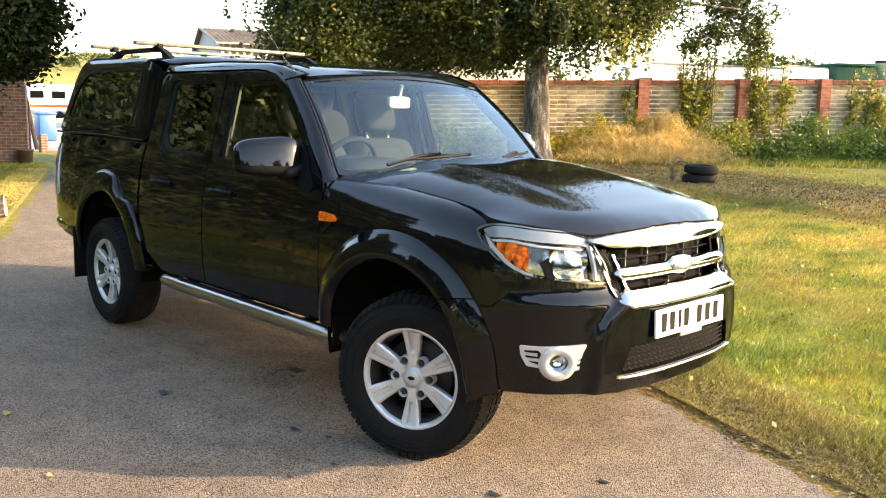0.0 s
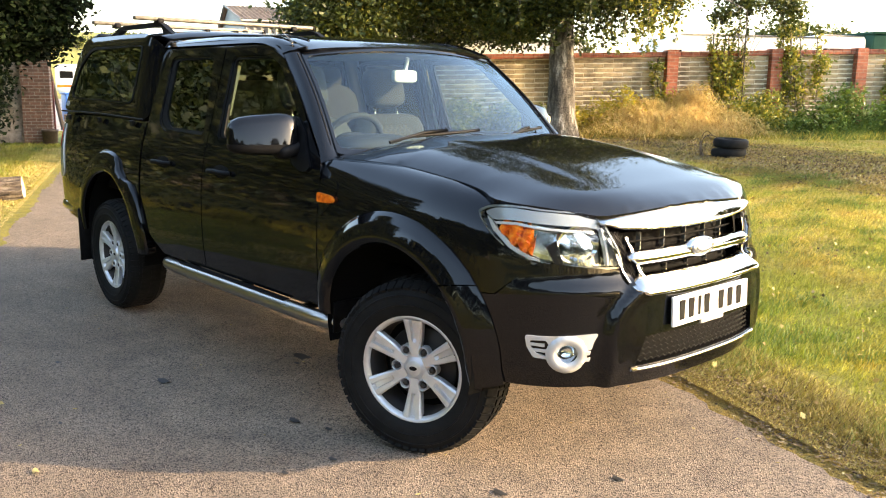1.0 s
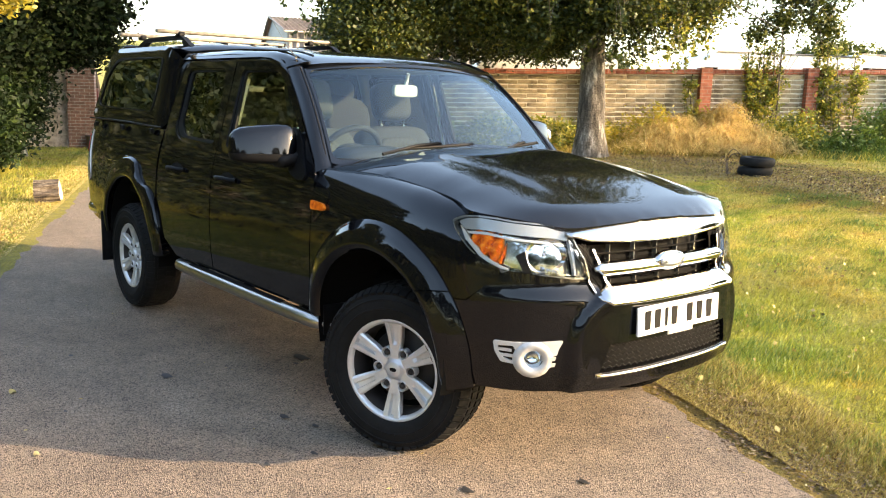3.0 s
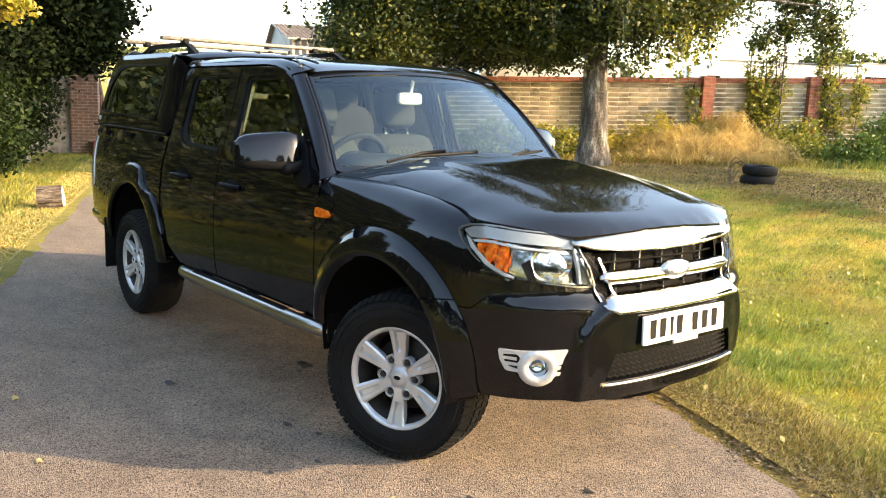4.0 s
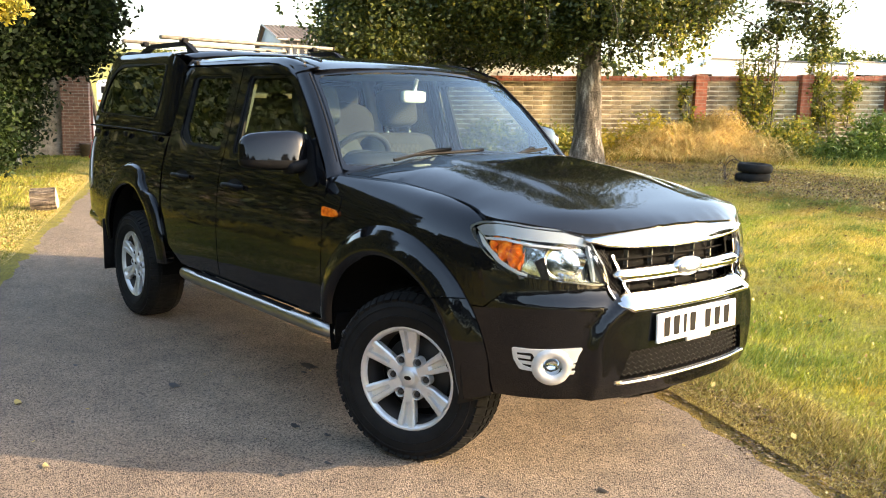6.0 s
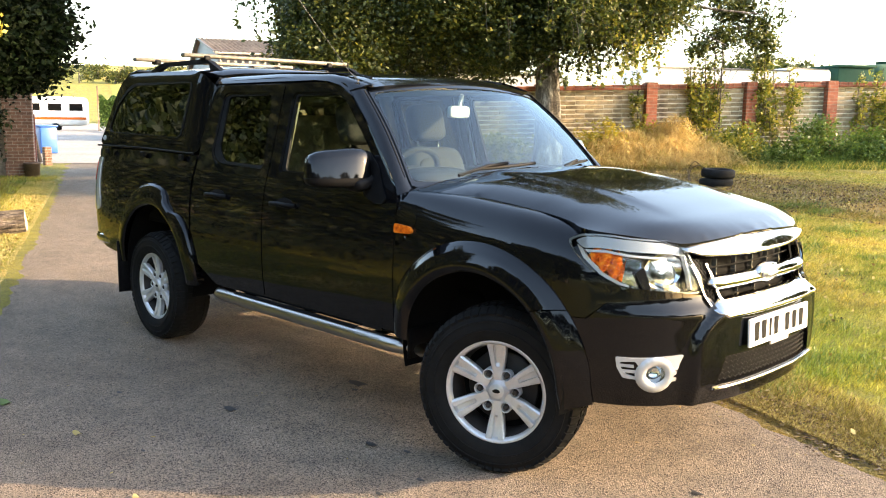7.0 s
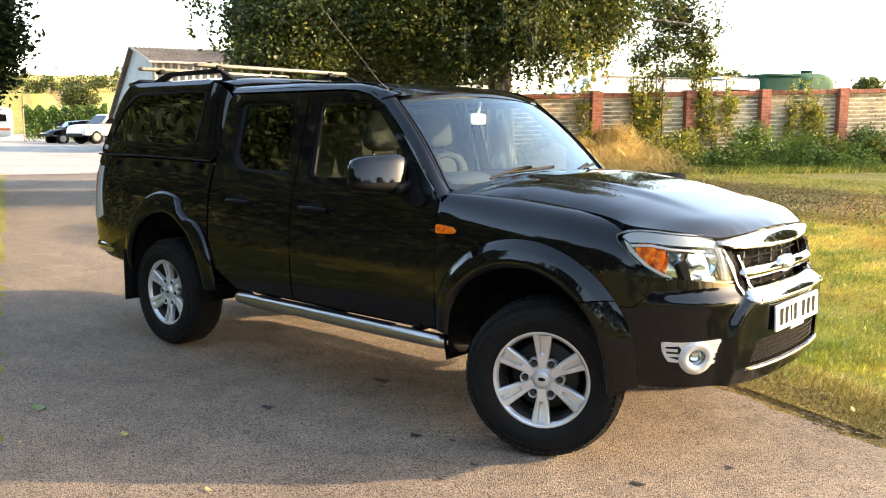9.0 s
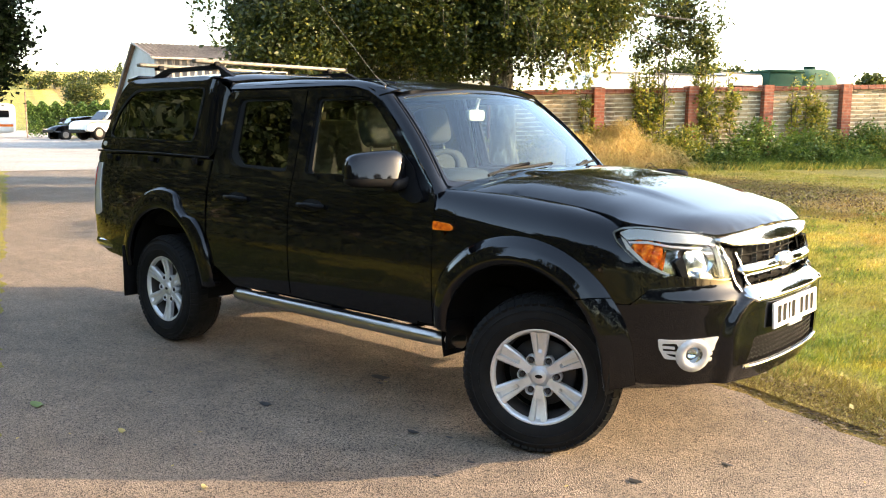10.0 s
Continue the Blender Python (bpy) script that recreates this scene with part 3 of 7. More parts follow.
def fender_z(x):
    return lin(x, TOPX, TOPZ)


def fender(u, v):
    """The wing: the skin up to a shoulder, then rolled over to the bonnet's edge."""
    a = abs(u)
    x = lin(a, PU, PX)
    top = fender_z(x)
    low = top - 0.2
    if v <= low:
        return body(u, v)
    th = min(1.0, (v - low) / 0.3) * math.pi / 2
    p, q = Vector(body(u, low)), Vector(body(u, low - 0.01))
    inward = lin(x, [-0.6, -0.4, -0.2], [0.09, 0.125, 0.17]) * (1 - math.cos(th))
    nx, ny = -lin(a, PU, TY), lin(a, PU, TX)
    sg = 1 if u >= 0 else -1
    return (p.x + nx * inward, p.y + sg * ny * inward, low + 0.2 * math.sin(th))


def fender_v(x, z):
    top = fender_z(x)
    low = top - 0.2
    return z if z <= low else low + 0.3 * math.asin(min(1, (z - low) / 0.2)) / (math.pi / 2)


def arch(cx, cz, rx, rz, a0, a1, n=24):
    return [(cx + rx * math.cos(radians(a0 + (a1 - a0) * k / n)), cz + rz * math.sin(radians(a0 + (a1 - a0) * k / n))) for k in range(n + 1)]


FARCH, RARCH = (-0.055, 0.46), (-2.93, 0.47)


BONNET_EDGE = [(-0.60, 0.77, 1.153), (-0.42, 0.738, 1.148), (-0.2, 0.692, 1.142), (0.0, 0.692, 1.125), (0.2, 0.69, 1.102), (0.32, 0.705, 1.083), (0.385, 0.738, 1.068), (0.455, 0.738, 1.062), (0.505, 0.712, 1.057),
               (0.575, 0.645, 1.045), (0.64, 0.55, 1.026), (0.676, 0.485, 1.012), (0.704, 0.40, 1.016), (0.724, 0.25, 1.024), (0.732, 0.0, 1.034)]
EDGE_LINE = np.array(chaikin(BONNET_EDGE, 2, closed=False))


def bonnet_top(x, y):
    """The bonnet's crown with its raised middle, before its rim is rolled down."""
    crown = lin(x, [-0.6, -0.1, 0.2, 0.45, 0.66, 0.76], [0.08, 0.085, 0.078, 0.066, 0.054, 0.046])
    r = abs(y) / 0.72
    z = fender_z(x) + crown * (1 - r ** 4)
    z += 0.011 * smooth01(0.455, 0.375, abs(y) + 0.05 * (x + 0.6)) * smooth01(0.66, 0.2, x)
    return z - 0.034 * smooth01(-0.34, -0.53, x) * (1 - r ** 4)


EDGE_DROP = np.array([e[2] - bonnet_top(e[0], e[1]) for e in EDGE_LINE])


def bonnet(x, y):
    d = np.hypot(EDGE_LINE[:, 0] - x, EDGE_LINE[:, 1] - abs(y))
    w = 1 / (d + 0.004) ** 4
    drop = float((EDGE_DROP * w).sum() / w.sum())
    k = min(1.0, max(0.0, 1 - float(d.min()) / (0.11 if x > 0.25 else 0.16)))
    return (x, y, bonnet_top(x, y) + drop * k * k)


def build_front():
    edge = [(float(e[0]), float(e[1])) for e in EDGE_LINE]
    back = [(-0.535, 0.35), (-0.515, 0.0), (-0.535, -0.35)]
    outline = edge + [(x, -y) for x, y in reversed(edge[:-1])] + list(reversed(back))
    sheet("bonnet", outline, bonnet, paint, truck, step=0.03, depth=0.022, mirror=False)
    for sg, nm in ((1, "right"), (-1, "left")):
        top = [(x, fender_z(x) + 0.1) for x in np.linspace(-0.62, 0.37, 14)]
        pts = [(-0.562, 0.48), (-0.562, 0.9), (-0.562, fender_v(-0.56, 1.08)), (-0.60, fender_v(-0.6, 1.14))]
        pts += [(x, v) for x, v in top[1:]]
        pts += [(0.40, fender_v(0.4, 1.05)), (0.42, fender_v(0.42, 1.0)), (0.45, 0.95), (0.50, 0.905), (0.575, 0.86), (0.575, 0.845), (0.46, 0.738)]
        pts += arch(*FARCH, 0.49, 0.46, 37, 172)
        o = S(pts)
        sheet("wing", o if sg > 0 else flip(o), fender, paint, truck, step=0.04, depth=0.03)
        # flared arch: the upper piece on the wing, the lower on the bumper
        def flare(a, r, s=sg):
            dn = min(0.0, a) * 0.3
            a = max(0.0, a)
            xi, zi = -0.05 + 0.405 * math.cos(a), 0.45 + 0.398 * math.sin(a) ** 0.92
            xo, zo = -0.055 + 0.535 * math.cos(a), 0.49 + 0.485 * math.sin(a)
            x, z = xi + (xo - xi) * r, zi + (zo - zi) * r + dn
            x = x if x > -0.5 else -0.5 - 0.058 * (1 - math.exp((x + 0.5) / 0.058))
            p = body(U(x) * s, max(z, 0.36))
            return (x, p[1] - s * lin(r, [0, 0.1, 0.28, 0.65, 0.94, 1], [0.026, 0.046, 0.053, 0.036, 0.013, 0.004]), z)
        sheet("wheel_arch_flare", [(radians(45), 0), (radians(176), 0), (radians(176), 1), (radians(33.8), 1)], flare, paint, truck, mirror=sg > 0, step=0.075, depth=0.045)
        sheet("bumper_flare", [(-0.32, 0), (radians(44), 0), (radians(33.2), 1), (-0.32, 1)], flare, paint, truck, mirror=sg > 0, step=0.075, depth=0.045)
    # bumper with grille and intake openings
    side = [(0.43, 0.402), (0.42, 0.55), (0.38, 0.732), (0.465, 0.735), (0.568, 0.842), (0.60, 0.86)]
    right_u = S(side) + F([(-0.56, 0.838), (-0.43, 0.818), (-0.40, 0.80), (-0.365, 0.742)])
    low = F([(-0.45, 0.398), (-0.2, 0.392), (0.2, 0.392), (0.45, 0.398)])
    outline = right_u + flip(reversed(right_u)) + list(reversed(low))
    intake = F([(-0.40, 0.475), (-0.36, 0.585), (0.36, 0.585), (0.40, 0.475)])
    fogs = []
    for c in (UY(-0.635), UY(0.635)):
        fogs.append([(c + 0.047 * math.cos(a), 0.535 + 0.044 * math.sin(a)) for a in np.linspace(0, 2 * math.pi, 20, endpoint=False)])
    bumper = sheet("front_bumper", outline, body, paint, truck, holes=[intake] + fogs, step=0.014, depth=0.04)
    # intake mesh
    back = sheet("intake_backing", F([(-0.45, 0.455), (-0.42, 0.605), (0.42, 0.605), (0.45, 0.455)]), body, under_black, bumper, out=-0.032, depth=0, step=0.05)
    gs = []
    for row in range(5):
        z = 0.482 + row * 0.021
        half = 0.40 - 0.34 * (z - 0.475)
        n = 25
        for k in range(n):
            y = -half + 2 * half * (k + 0.5 * (row % 2) + 0.25) / n
            for dy, dz in ((0.5, 0.5), (-0.5, 0.5)):
                a, b = body(UY(y), z), body(UY(y + dy * 2 * half / n), z + dz * 0.021)
                gs.append(tube_geo([(a[0] - 0.018, a[1], a[2]), (b[0] - 0.018, b[1], b[2])], 0.0027, 4, False))
    link("intake_mesh", *join_geo(*gs), trim_black, bumper)
    lip = [Vector(body(UY(y), 0.462)) + Vector((0.006, 0, 0)) for y in np.linspace(-0.415, 0.415, 24)]
    link("chrome_lip", *tube_geo(lip, 0.007, 8), chrome, bumper, "thin bright chrome lip strip")
    # fog lamps
    for sg in (-1, 1):
        c = UY(0.635 * sg)
        ring = []
        for a in np.linspace(0, 2 * math.pi, 28, endpoint=False):
            ring.append((c + 0.068 * math.cos(a), 0.535 + 0.064 * math.sin(a)))
        hole = [(c + 0.044 * math.cos(a), 0.535 + 0.041 * math.sin(a)) for a in np.linspace(0, 2 * math.pi, 24, endpoint=False)]
        def collar(u, z, c=c):
            """The ring swells outward between its edges."""
            q = (math.hypot(u - c, (z - 0.535) * 1.06) - 0.042) / 0.026
            b, b1 = Vector(body(u, z)), Vector(body(c, 0.535))
            n = Vector((b1.x + 0.4, b1.y, 0)).normalized()
            return tuple(b + n * (0.010 * math.sin(math.pi * min(1, max(0, q))) ** 0.7))
        fog = sheet("fog_lamp", ring, collar, silver_plastic, bumper, "round fog lamp in a silver bezel", holes=[hole], out=0.010, depth=0.05, step=0.008)
        cr = UY(-0.635)
        lower = [(cr + 0.066 * math.cos(radians(a)), 0.535 + 0.063 * math.sin(radians(a))) for a in range(200, 341, 14)]
        bez = rounded([(-0.812, 0.6), (-0.806, 0.56), (-0.782, 0.52)] + lower + [(cr + 0.074, 0.548), (cr + 0.09, 0.55), (cr + 0.094, 0.572), (cr + 0.112, 0.606), (cr + 0.04, 0.603), (cr, 0.6), (-0.74, 0.598)], 0.008)
        well = rounded([(-0.795, 0.583), (-0.79, 0.556), (-0.772, 0.535), (-0.728, 0.522), (-0.722, 0.56), (-0.738, 0.585)], 0.008)
        turn_u = (lambda o: o) if sg < 0 else flip
        hole2 = [(c + 0.056 * math.cos(a), 0.535 + 0.053 * math.sin(a)) for a in np.linspace(0, 2 * math.pi, 20, endpoint=False)]
        sheet("bezel", turn_u(bez), body, silver_plastic, fog, "silver winged bezel", holes=[turn_u(well), hole2], out=0.008, depth=0.03, step=0.02)
        sheet("slat_well", turn_u(well), body, mirror_back, fog, "recessed grey well", out=-0.008, depth=0.0, step=0.03)
        for z0, u1 in ((0.562, -0.742), (0.541, -0.731)):
            o = [(-0.793, z0), (u1, z0 - 0.004), (u1, z0 + 0.008), (-0.793, z0 + 0.011)]
            sheet("slat", turn_u(o), body, silver_plastic, fog, out=0.003, depth=0.012, step=0.03)
        for z0 in (0.553, 0.527, 0.503):
            o = [(cr + 0.056, z0), (cr + 0.058, z0 + 0.013), (cr + 0.088, z0 + 0.015), (cr + 0.084, z0 + 0.002)]
            sheet("slat", turn_u(o), body, silver_plastic, fog, out=0.005, depth=0.02, step=0.03)
        p = Vector(body(c, 0.535))
        q = Vector(body(c + 0.001, 0.535))
        tdir = (q - p).normalized()
        nrm = tdir.cross(Vector((0, 0, 1))).normalized()
        if nrm.x < 0:
            nrm = -nrm
        m = Matrix.Translation(p - nrm * 0.012) @ nrm.to_track_quat("Y", "Z").to_matrix().to_4x4()
        v, f = lathe_geo([(0.0005, -0.03), (0.02, -0.027), (0.038, -0.012), (0.042, 0.004)], 24)
        link("bowl", [m @ w for w in v], f, reflector, fog)
        v, f = lathe_geo([(0.0005, 0.012), (0.02, 0.010), (0.036, 0.004), (0.041, -0.004)], 24)
        link("lens", [m @ w for w in v], f, lamp_glass, fog)
    # headlamps
    for sg in (-1, 1):
        pts = [(0.372, 1.03), (0.42, 1.05), (0.48, 1.054), (0.55, 1.05), (0.60, 1.042)]
        o = S(pts) + F([(-0.565, 1.028), (-0.497, 1.005), (-0.478, 0.955), (-0.445, 0.90), (-0.425, 0.826), (-0.50, 0.828), (-0.57, 0.836)]) + S([(0.585, 0.848), (0.52, 0.882), (0.45, 0.935), (0.395, 0.99)])
        o = rounded(o, 0.018)
        o2 = o if sg < 0 else flip(o)
        lamp = sheet("headlamp", o2, body, reflector, truck, "clear headlamp with amber indicator", out=-0.055, depth=-0.045, step=0.03)
        cu = sum(p[0] for p in o2) / len(o2)
        cv = sum(p[1] for p in o2) / len(o2)
        sheet("lens", o2, body, lamp_glass, lamp, out=0.0, depth=0.0, step=0.03)
        inner = [(cu + (u - cu) * 0.97, cv + (v - cv) * 0.935) for u, v in o2]
        sheet("rim", o2, body, rim_grey, lamp, holes=[inner], out=-0.004, depth=0.03, step=0.03)
        near = (lambda o: o) if sg < 0 else flip
        # frosted upper cover; its grey colour stands in for the sky it reflects
        fl = rounded(S([(0.402, 1.027), (0.44, 1.042), (0.50, 1.045), (0.57, 1.037)]) + F([(-0.575, 1.019), (-0.514, 0.999), (-0.512, 0.968), (-0.57, 0.980)]) + S([(0.585, 0.993), (0.50, 1.004), (0.435, 1.0)]), 0.012)
        sheet("cover_strip", near(fl), body, cover_grey, lamp, "frosted grey upper strip", out=-0.007, depth=0.02, step=0.03)
        brow = S([(0.44, 0.994), (0.52, 0.996), (0.60, 0.98)]) + F([(-0.585, 0.968), (-0.59, 0.961)]) + S([(0.60, 0.972), (0.52, 0.986), (0.45, 0.985)])
        sheet("brow", near(brow), body, silver_plastic, lamp, out=-0.01, depth=0.03, step=0.03)
        am = rounded(S([(0.452, 0.982), (0.51, 0.984), (0.558, 0.974), (0.585, 0.93), (0.578, 0.886), (0.52, 0.918), (0.47, 0.957)]), 0.012)
        def ribbed(u, z):
            b = Vector(body(u, z))
            return tuple(b + Vector((0.6, 0.8 if u > 0 else -0.8, 0)) * (0.004 * math.sin(z * 330 + u * 60)))
        sheet("indicator", near(am), ribbed, amber, lamp, "amber indicator lens", out=-0.022, depth=0.025, step=0.009)
        frame_in = S([(0.41, 1.012), (0.43, 1.0), (0.458, 0.964), (0.518, 0.909), (0.578, 0.874), (0.60, 0.866), (0.60, 0.86), (0.574, 0.866), (0.51, 0.897), (0.444, 0.95)])
        sheet("side_frame", near(frame_in), body, silver_plastic, lamp, out=-0.012, depth=0.02, step=0.03)
        post = [(u - 0.055, z) for u, z in F([(-0.655, 0.915), (-0.628, 0.935), (-0.605, 0.86), (-0.607, 0.845), (-0.628, 0.85)])]
        sheet("divider", near(post), body, trim_black, lamp, out=-0.018, depth=0.03, step=0.03)
        for k in range(6):
            y0 = -0.602 + 0.0105 * k
            flute = F([(y0, 0.872 - 0.003 * k), (y0 + 0.006, 0.872 - 0.003 * k), (y0 + 0.011, 0.842), (y0 + 0.004, 0.842)])
            sheet("flute", near(flute), body, reflector, lamp, out=-0.02, depth=0.02, step=0.03)
        wedge = rounded(F([(-0.494, 0.965), (-0.482, 0.958), (-0.44, 0.838), (-0.478, 0.838)]), 0.01)
        sheet("inner_wedge", near(wedge), body, rim_grey, lamp, out=-0.012, depth=0.03, step=0.03)
        edge_w = F([(-0.507, 0.975), (-0.496, 0.968), (-0.482, 0.842), (-0.49, 0.842)])
        sheet("wedge_edge", near(edge_w), body, silver_plastic, lamp, out=-0.010, depth=0.02, step=0.03)
        for yy, zz, rr in ((-0.575, 0.912, 0.069),):
            p = Vector(body(UY(yy * -sg if sg > 0 else yy), zz))
            v, f = lathe_geo([(0.012, -0.05), (rr * 0.35, -0.046), (rr * 0.6, -0.034), (rr * 0.82, -0.018), (rr * 0.97, 0.0)], 32)
            m = Matrix.Translation(p - Vector((0.042, 0, 0))) @ Vector((1, 0.45 * sg, 0)).to_track_quat("Y", "Z").to_matrix().to_4x4() @ Matrix.Diagonal((1.25, 1, 1, 1))
            link("bowl", [m @ w for w in v], f, reflector, lamp)
            v, f = lathe_geo([(0.0005, -0.012), (0.007, -0.015), (0.008, -0.05)], 14)
            link("bulb", [m @ w for w in v], f, reflector, lamp)
    # radiator grille
    grille = sheet("grille_backing", F([(-0.46, 0.96), (-0.36, 0.75), (0.36, 0.75), (0.46, 0.96)]), body, under_black, truck, out=-0.075, depth=0, step=0.05)
    grille.name = "grille"
    def strip_geo(half_w, low, high, lean, prof, n=60):
        """A bar across the nose: prof of (how far out, -1 to 1 from low to high), closed behind."""
        vs, fs, m = [], [], len(prof)
        for y in np.linspace(-half_w, half_w, n):
            z0, z1 = low(abs(y)), high(abs(y))
            zc, hh = (z0 + z1) / 2, (z1 - z0) / 2
            x = body(UY(float(y)), zc)[0]
            vs += [Vector((x + o - lean * q * hh, y, zc + q * hh)) for o, q in prof]
        for i in range(n - 1):
            fs += [[i * m + k, (i + 1) * m + k, (i + 1) * m + (k + 1) % m, i * m + (k + 1) % m] for k in range(m)]
        return vs, fs + [list(range(m)), [(n - 1) * m + k for k in reversed(range(m))]]
    arc = [(math.cos(radians(a)), math.sin(radians(a))) for a in range(-80, 81, 16)]
    taper = lambda y: smooth01(0.498, 0.42, y)
    top = strip_geo(0.497, lambda y: 0.984 - (0.034 - 0.09 * y * y) * taper(y), lambda y: 1.026 - 0.115 * y * y, 0.7, [(-0.04, -0.98)] + [(0.002 + 0.014 * c, q) for c, q in arc] + [(-0.04, 0.98)])
    link("top_bar", *top, chrome, grille, "broad chrome grille bar")
    ridge = [(-0.05, -1), (0.0, -1), (0.008, -0.86), (0.017, -0.25), (0.0195, -0.05), (0.0185, 0.1), (0.012, 0.6), (0.004, 0.95), (-0.05, 1)]
    link("middle_bar", *strip_geo(0.402, lambda y: 0.834 + 0.02 * smooth01(0.36, 0.402, y), lambda y: 0.886 - 0.016 * smooth01(0.375, 0.402, y), 0.25, ridge), chrome, grille, "chrome grille bar carrying the badge")
    sill_prof = [(-0.06, -0.9), (0.012, -1), (0.020, -0.9), (0.0225, -0.7), (0.021, -0.45), (0.012, -0.1), (-0.002, 0.3), (-0.02, 0.75), (-0.035, 1), (-0.06, 1)]
    link("lower_bar", *strip_geo(0.412, lambda y: 0.732 + 0.02 * smooth01(0.37, 0.412, y), lambda y: 0.8 - 0.025 * smooth01(0.36, 0.412, y), 0.15, sill_prof), chrome, grille, "broad chrome bumper strip under the grille")
    pts = [Vector((body(UY(float(y)), 0.766)[0] + 0.0225, y, 0.7435)) for y in np.linspace(-0.36, 0.36, 30)]
    link("groove", *tube_geo(pts, 0.002, 6), trim_black, grille)
    for k in range(5):
        y = -0.28 + 0.14 * k
        for z0, z1 in ((0.80, 0.84), (0.89, 0.935)):
            p = Vector(body(UY(y), (z0 + z1) / 2)) - Vector((0.06, 0, 0))
            box("slat", (0.02, 0.005, z1 - z0 + 0.01), p, rim_grey, grille, bevel=0.001)
    for z in (0.815, 0.908):
        pts = [Vector(body(UY(y), z)) - Vector((0.05, 0, 0)) for y in np.linspace(-0.38, 0.38, 12)]
        link("rail", *tube_geo(pts, 0.004, 6), under_black, grille)
    for sg in (-1, 1):
        for (ya, yb, w, m, o) in ((0.405, 0.335, 0.011, chrome, 0.004), (0.486, 0.414, 0.008, chrome, 0.008)):
            st = F([(sg * ya, 0.935), (sg * (ya + w), 0.935), (sg * (yb + w), 0.775), (sg * yb, 0.775)])
            sheet("side_strip", st, body, m, grille, out=o, depth=0.03, step=0.04)
        net = F([(sg * 0.418, 0.955), (sg * 0.49, 0.955), (sg * 0.415, 0.775), (sg * 0.348, 0.775)])
        sheet("net_backing", net, body, trim_black, grille, out=-0.035, depth=0, step=0.05)
        gs = []
        for r in range(12):
            for k in range(4):
                z = 0.782 + r * 0.0145
                y = sg * (0.352 + (z - 0.775) * 0.44 + 0.008 + 0.016 * k + 0.008 * (r % 2))
                for dy in (0.008, -0.008):
                    a, b = body(UY(y), z), body(UY(y + dy), z + 0.0145)
                    gs.append(tube_geo([(a[0] - 0.008, a[1], a[2]), (b[0] - 0.008, b[1], b[2])], 0.0025, 4, False))
        link("honeycomb", *join_geo(*gs), trim_black, grille)
    def dome_geo(ry, rz, out, rise, n=40, rings=6):
        x0 = body(0, 0.868)[0] + out
        vs = [Vector((x0 + rise, 0, 0.868))]
        for k in range(1, rings + 1):
            r = k / rings
            vs += [Vector((x0 + rise * (1 - r ** 2.4), ry * r * math.cos(a), 0.868 + rz * r * math.sin(a))) for a in np.linspace(0, 2 * math.pi, n, endpoint=False)]
        vs += [v - Vector((0.03, 0, 0)) for v in vs[-n:]]
        fs = [[0, 1 + k, 1 + (k + 1) % n] for k in range(n)]
        for q in range(rings):
            fs += [[1 + q * n + k, 1 + (q + 1) * n + k, 1 + (q + 1) * n + (k + 1) % n, 1 + q * n + (k + 1) % n] for k in range(n)]
        return vs, fs
    bd = link("badge", *dome_geo(0.088, 0.0385, 0.018, 0.010), chrome, truck, "plain silver oval badge")
    link("badge_face", *dome_geo(0.076, 0.0305, 0.0235, 0.009), blue_badge, bd)
    link("badge_emblem", *dome_geo(0.046, 0.012, 0.0315, 0.003), silver_plastic, bd)
    # number plate
    px = 0.85
    plate = box("number_plate", (0.012, 0.52, 0.112), (px, 0, 0.66), plate_white, truck, "white number plate with dark bars", bevel=0.004, turn=Matrix.Rotation(radians(-3), 4, "Y"))
    ys = [-0.205, -0.145, -0.09, -0.04, 0.06, 0.125, 0.19]
    for k, y in enumerate(ys):
        box("bar", (0.003, 0.018 if k == 2 else 0.036, 0.075), (px + 0.0065, y, 0.662), ink, plate, bevel=0.0008)
    box("plate_bracket", (0.03, 0.16, 0.03), (px - 0.015, 0.02, 0.597), silver_plastic, truck, bevel=0.004)


build_front()

FRONT_DOOR = [(-0.567, 0.50), (-0.565, 0.75), (-0.565, 1.05), (-0.58, 1.13), (-0.675, 1.215), (-0.90, 1.435), (-1.08, 1.58), (-1.2, 1.628), (-1.3, 1.64), (-1.672, 1.643), (-1.65, 1.18), (-1.647, 0.50)]
FRONT_WIN = [(-1.562, 1.18), (-1.582, 1.6), (-1.19, 1.6), (-1.10, 1.56), (-0.96, 1.435), (-0.835, 1.32), (-0.73, 1.192)]
FRONT_GLASS = [(-1.512, 1.19), (-1.555, 1.586), (-1.178, 1.586), (-1.088, 1.533), (-0.9, 1.365), (-0.80, 1.27), (-0.75, 1.203)]
REAR_DOOR = [(-1.656, 0.50), (-1.659, 1.18), (-1.682, 1.643), (-2.22, 1.645), (-2.33, 1.632), (-2.375, 1.58), (-2.41, 1.2), (-2.40, 0.86), (-2.34, 0.72), (-2.24, 0.62), (-2.19, 0.50)]
REAR_WIN = [(-1.714, 1.18), (-1.788, 1.603), (-2.25, 1.61), (-2.305, 1.595), (-2.3, 1.25), (-2.25, 1.21), (-2.18, 1.186)]
REAR_GLASS = [(-1.736, 1.206), (-1.805, 1.592), (-2.24, 1.588), (-2.258, 1.57), (-2.238, 1.285), (-2.15, 1.214)]


def grow(pts, k):
    c = Vector((sum(p[0] for p in pts) / len(pts), sum(p[1] for p in pts) / len(pts)))
    return [tuple(Vector(p) + (Vector(p) - c).normalized() * k) for p in pts]


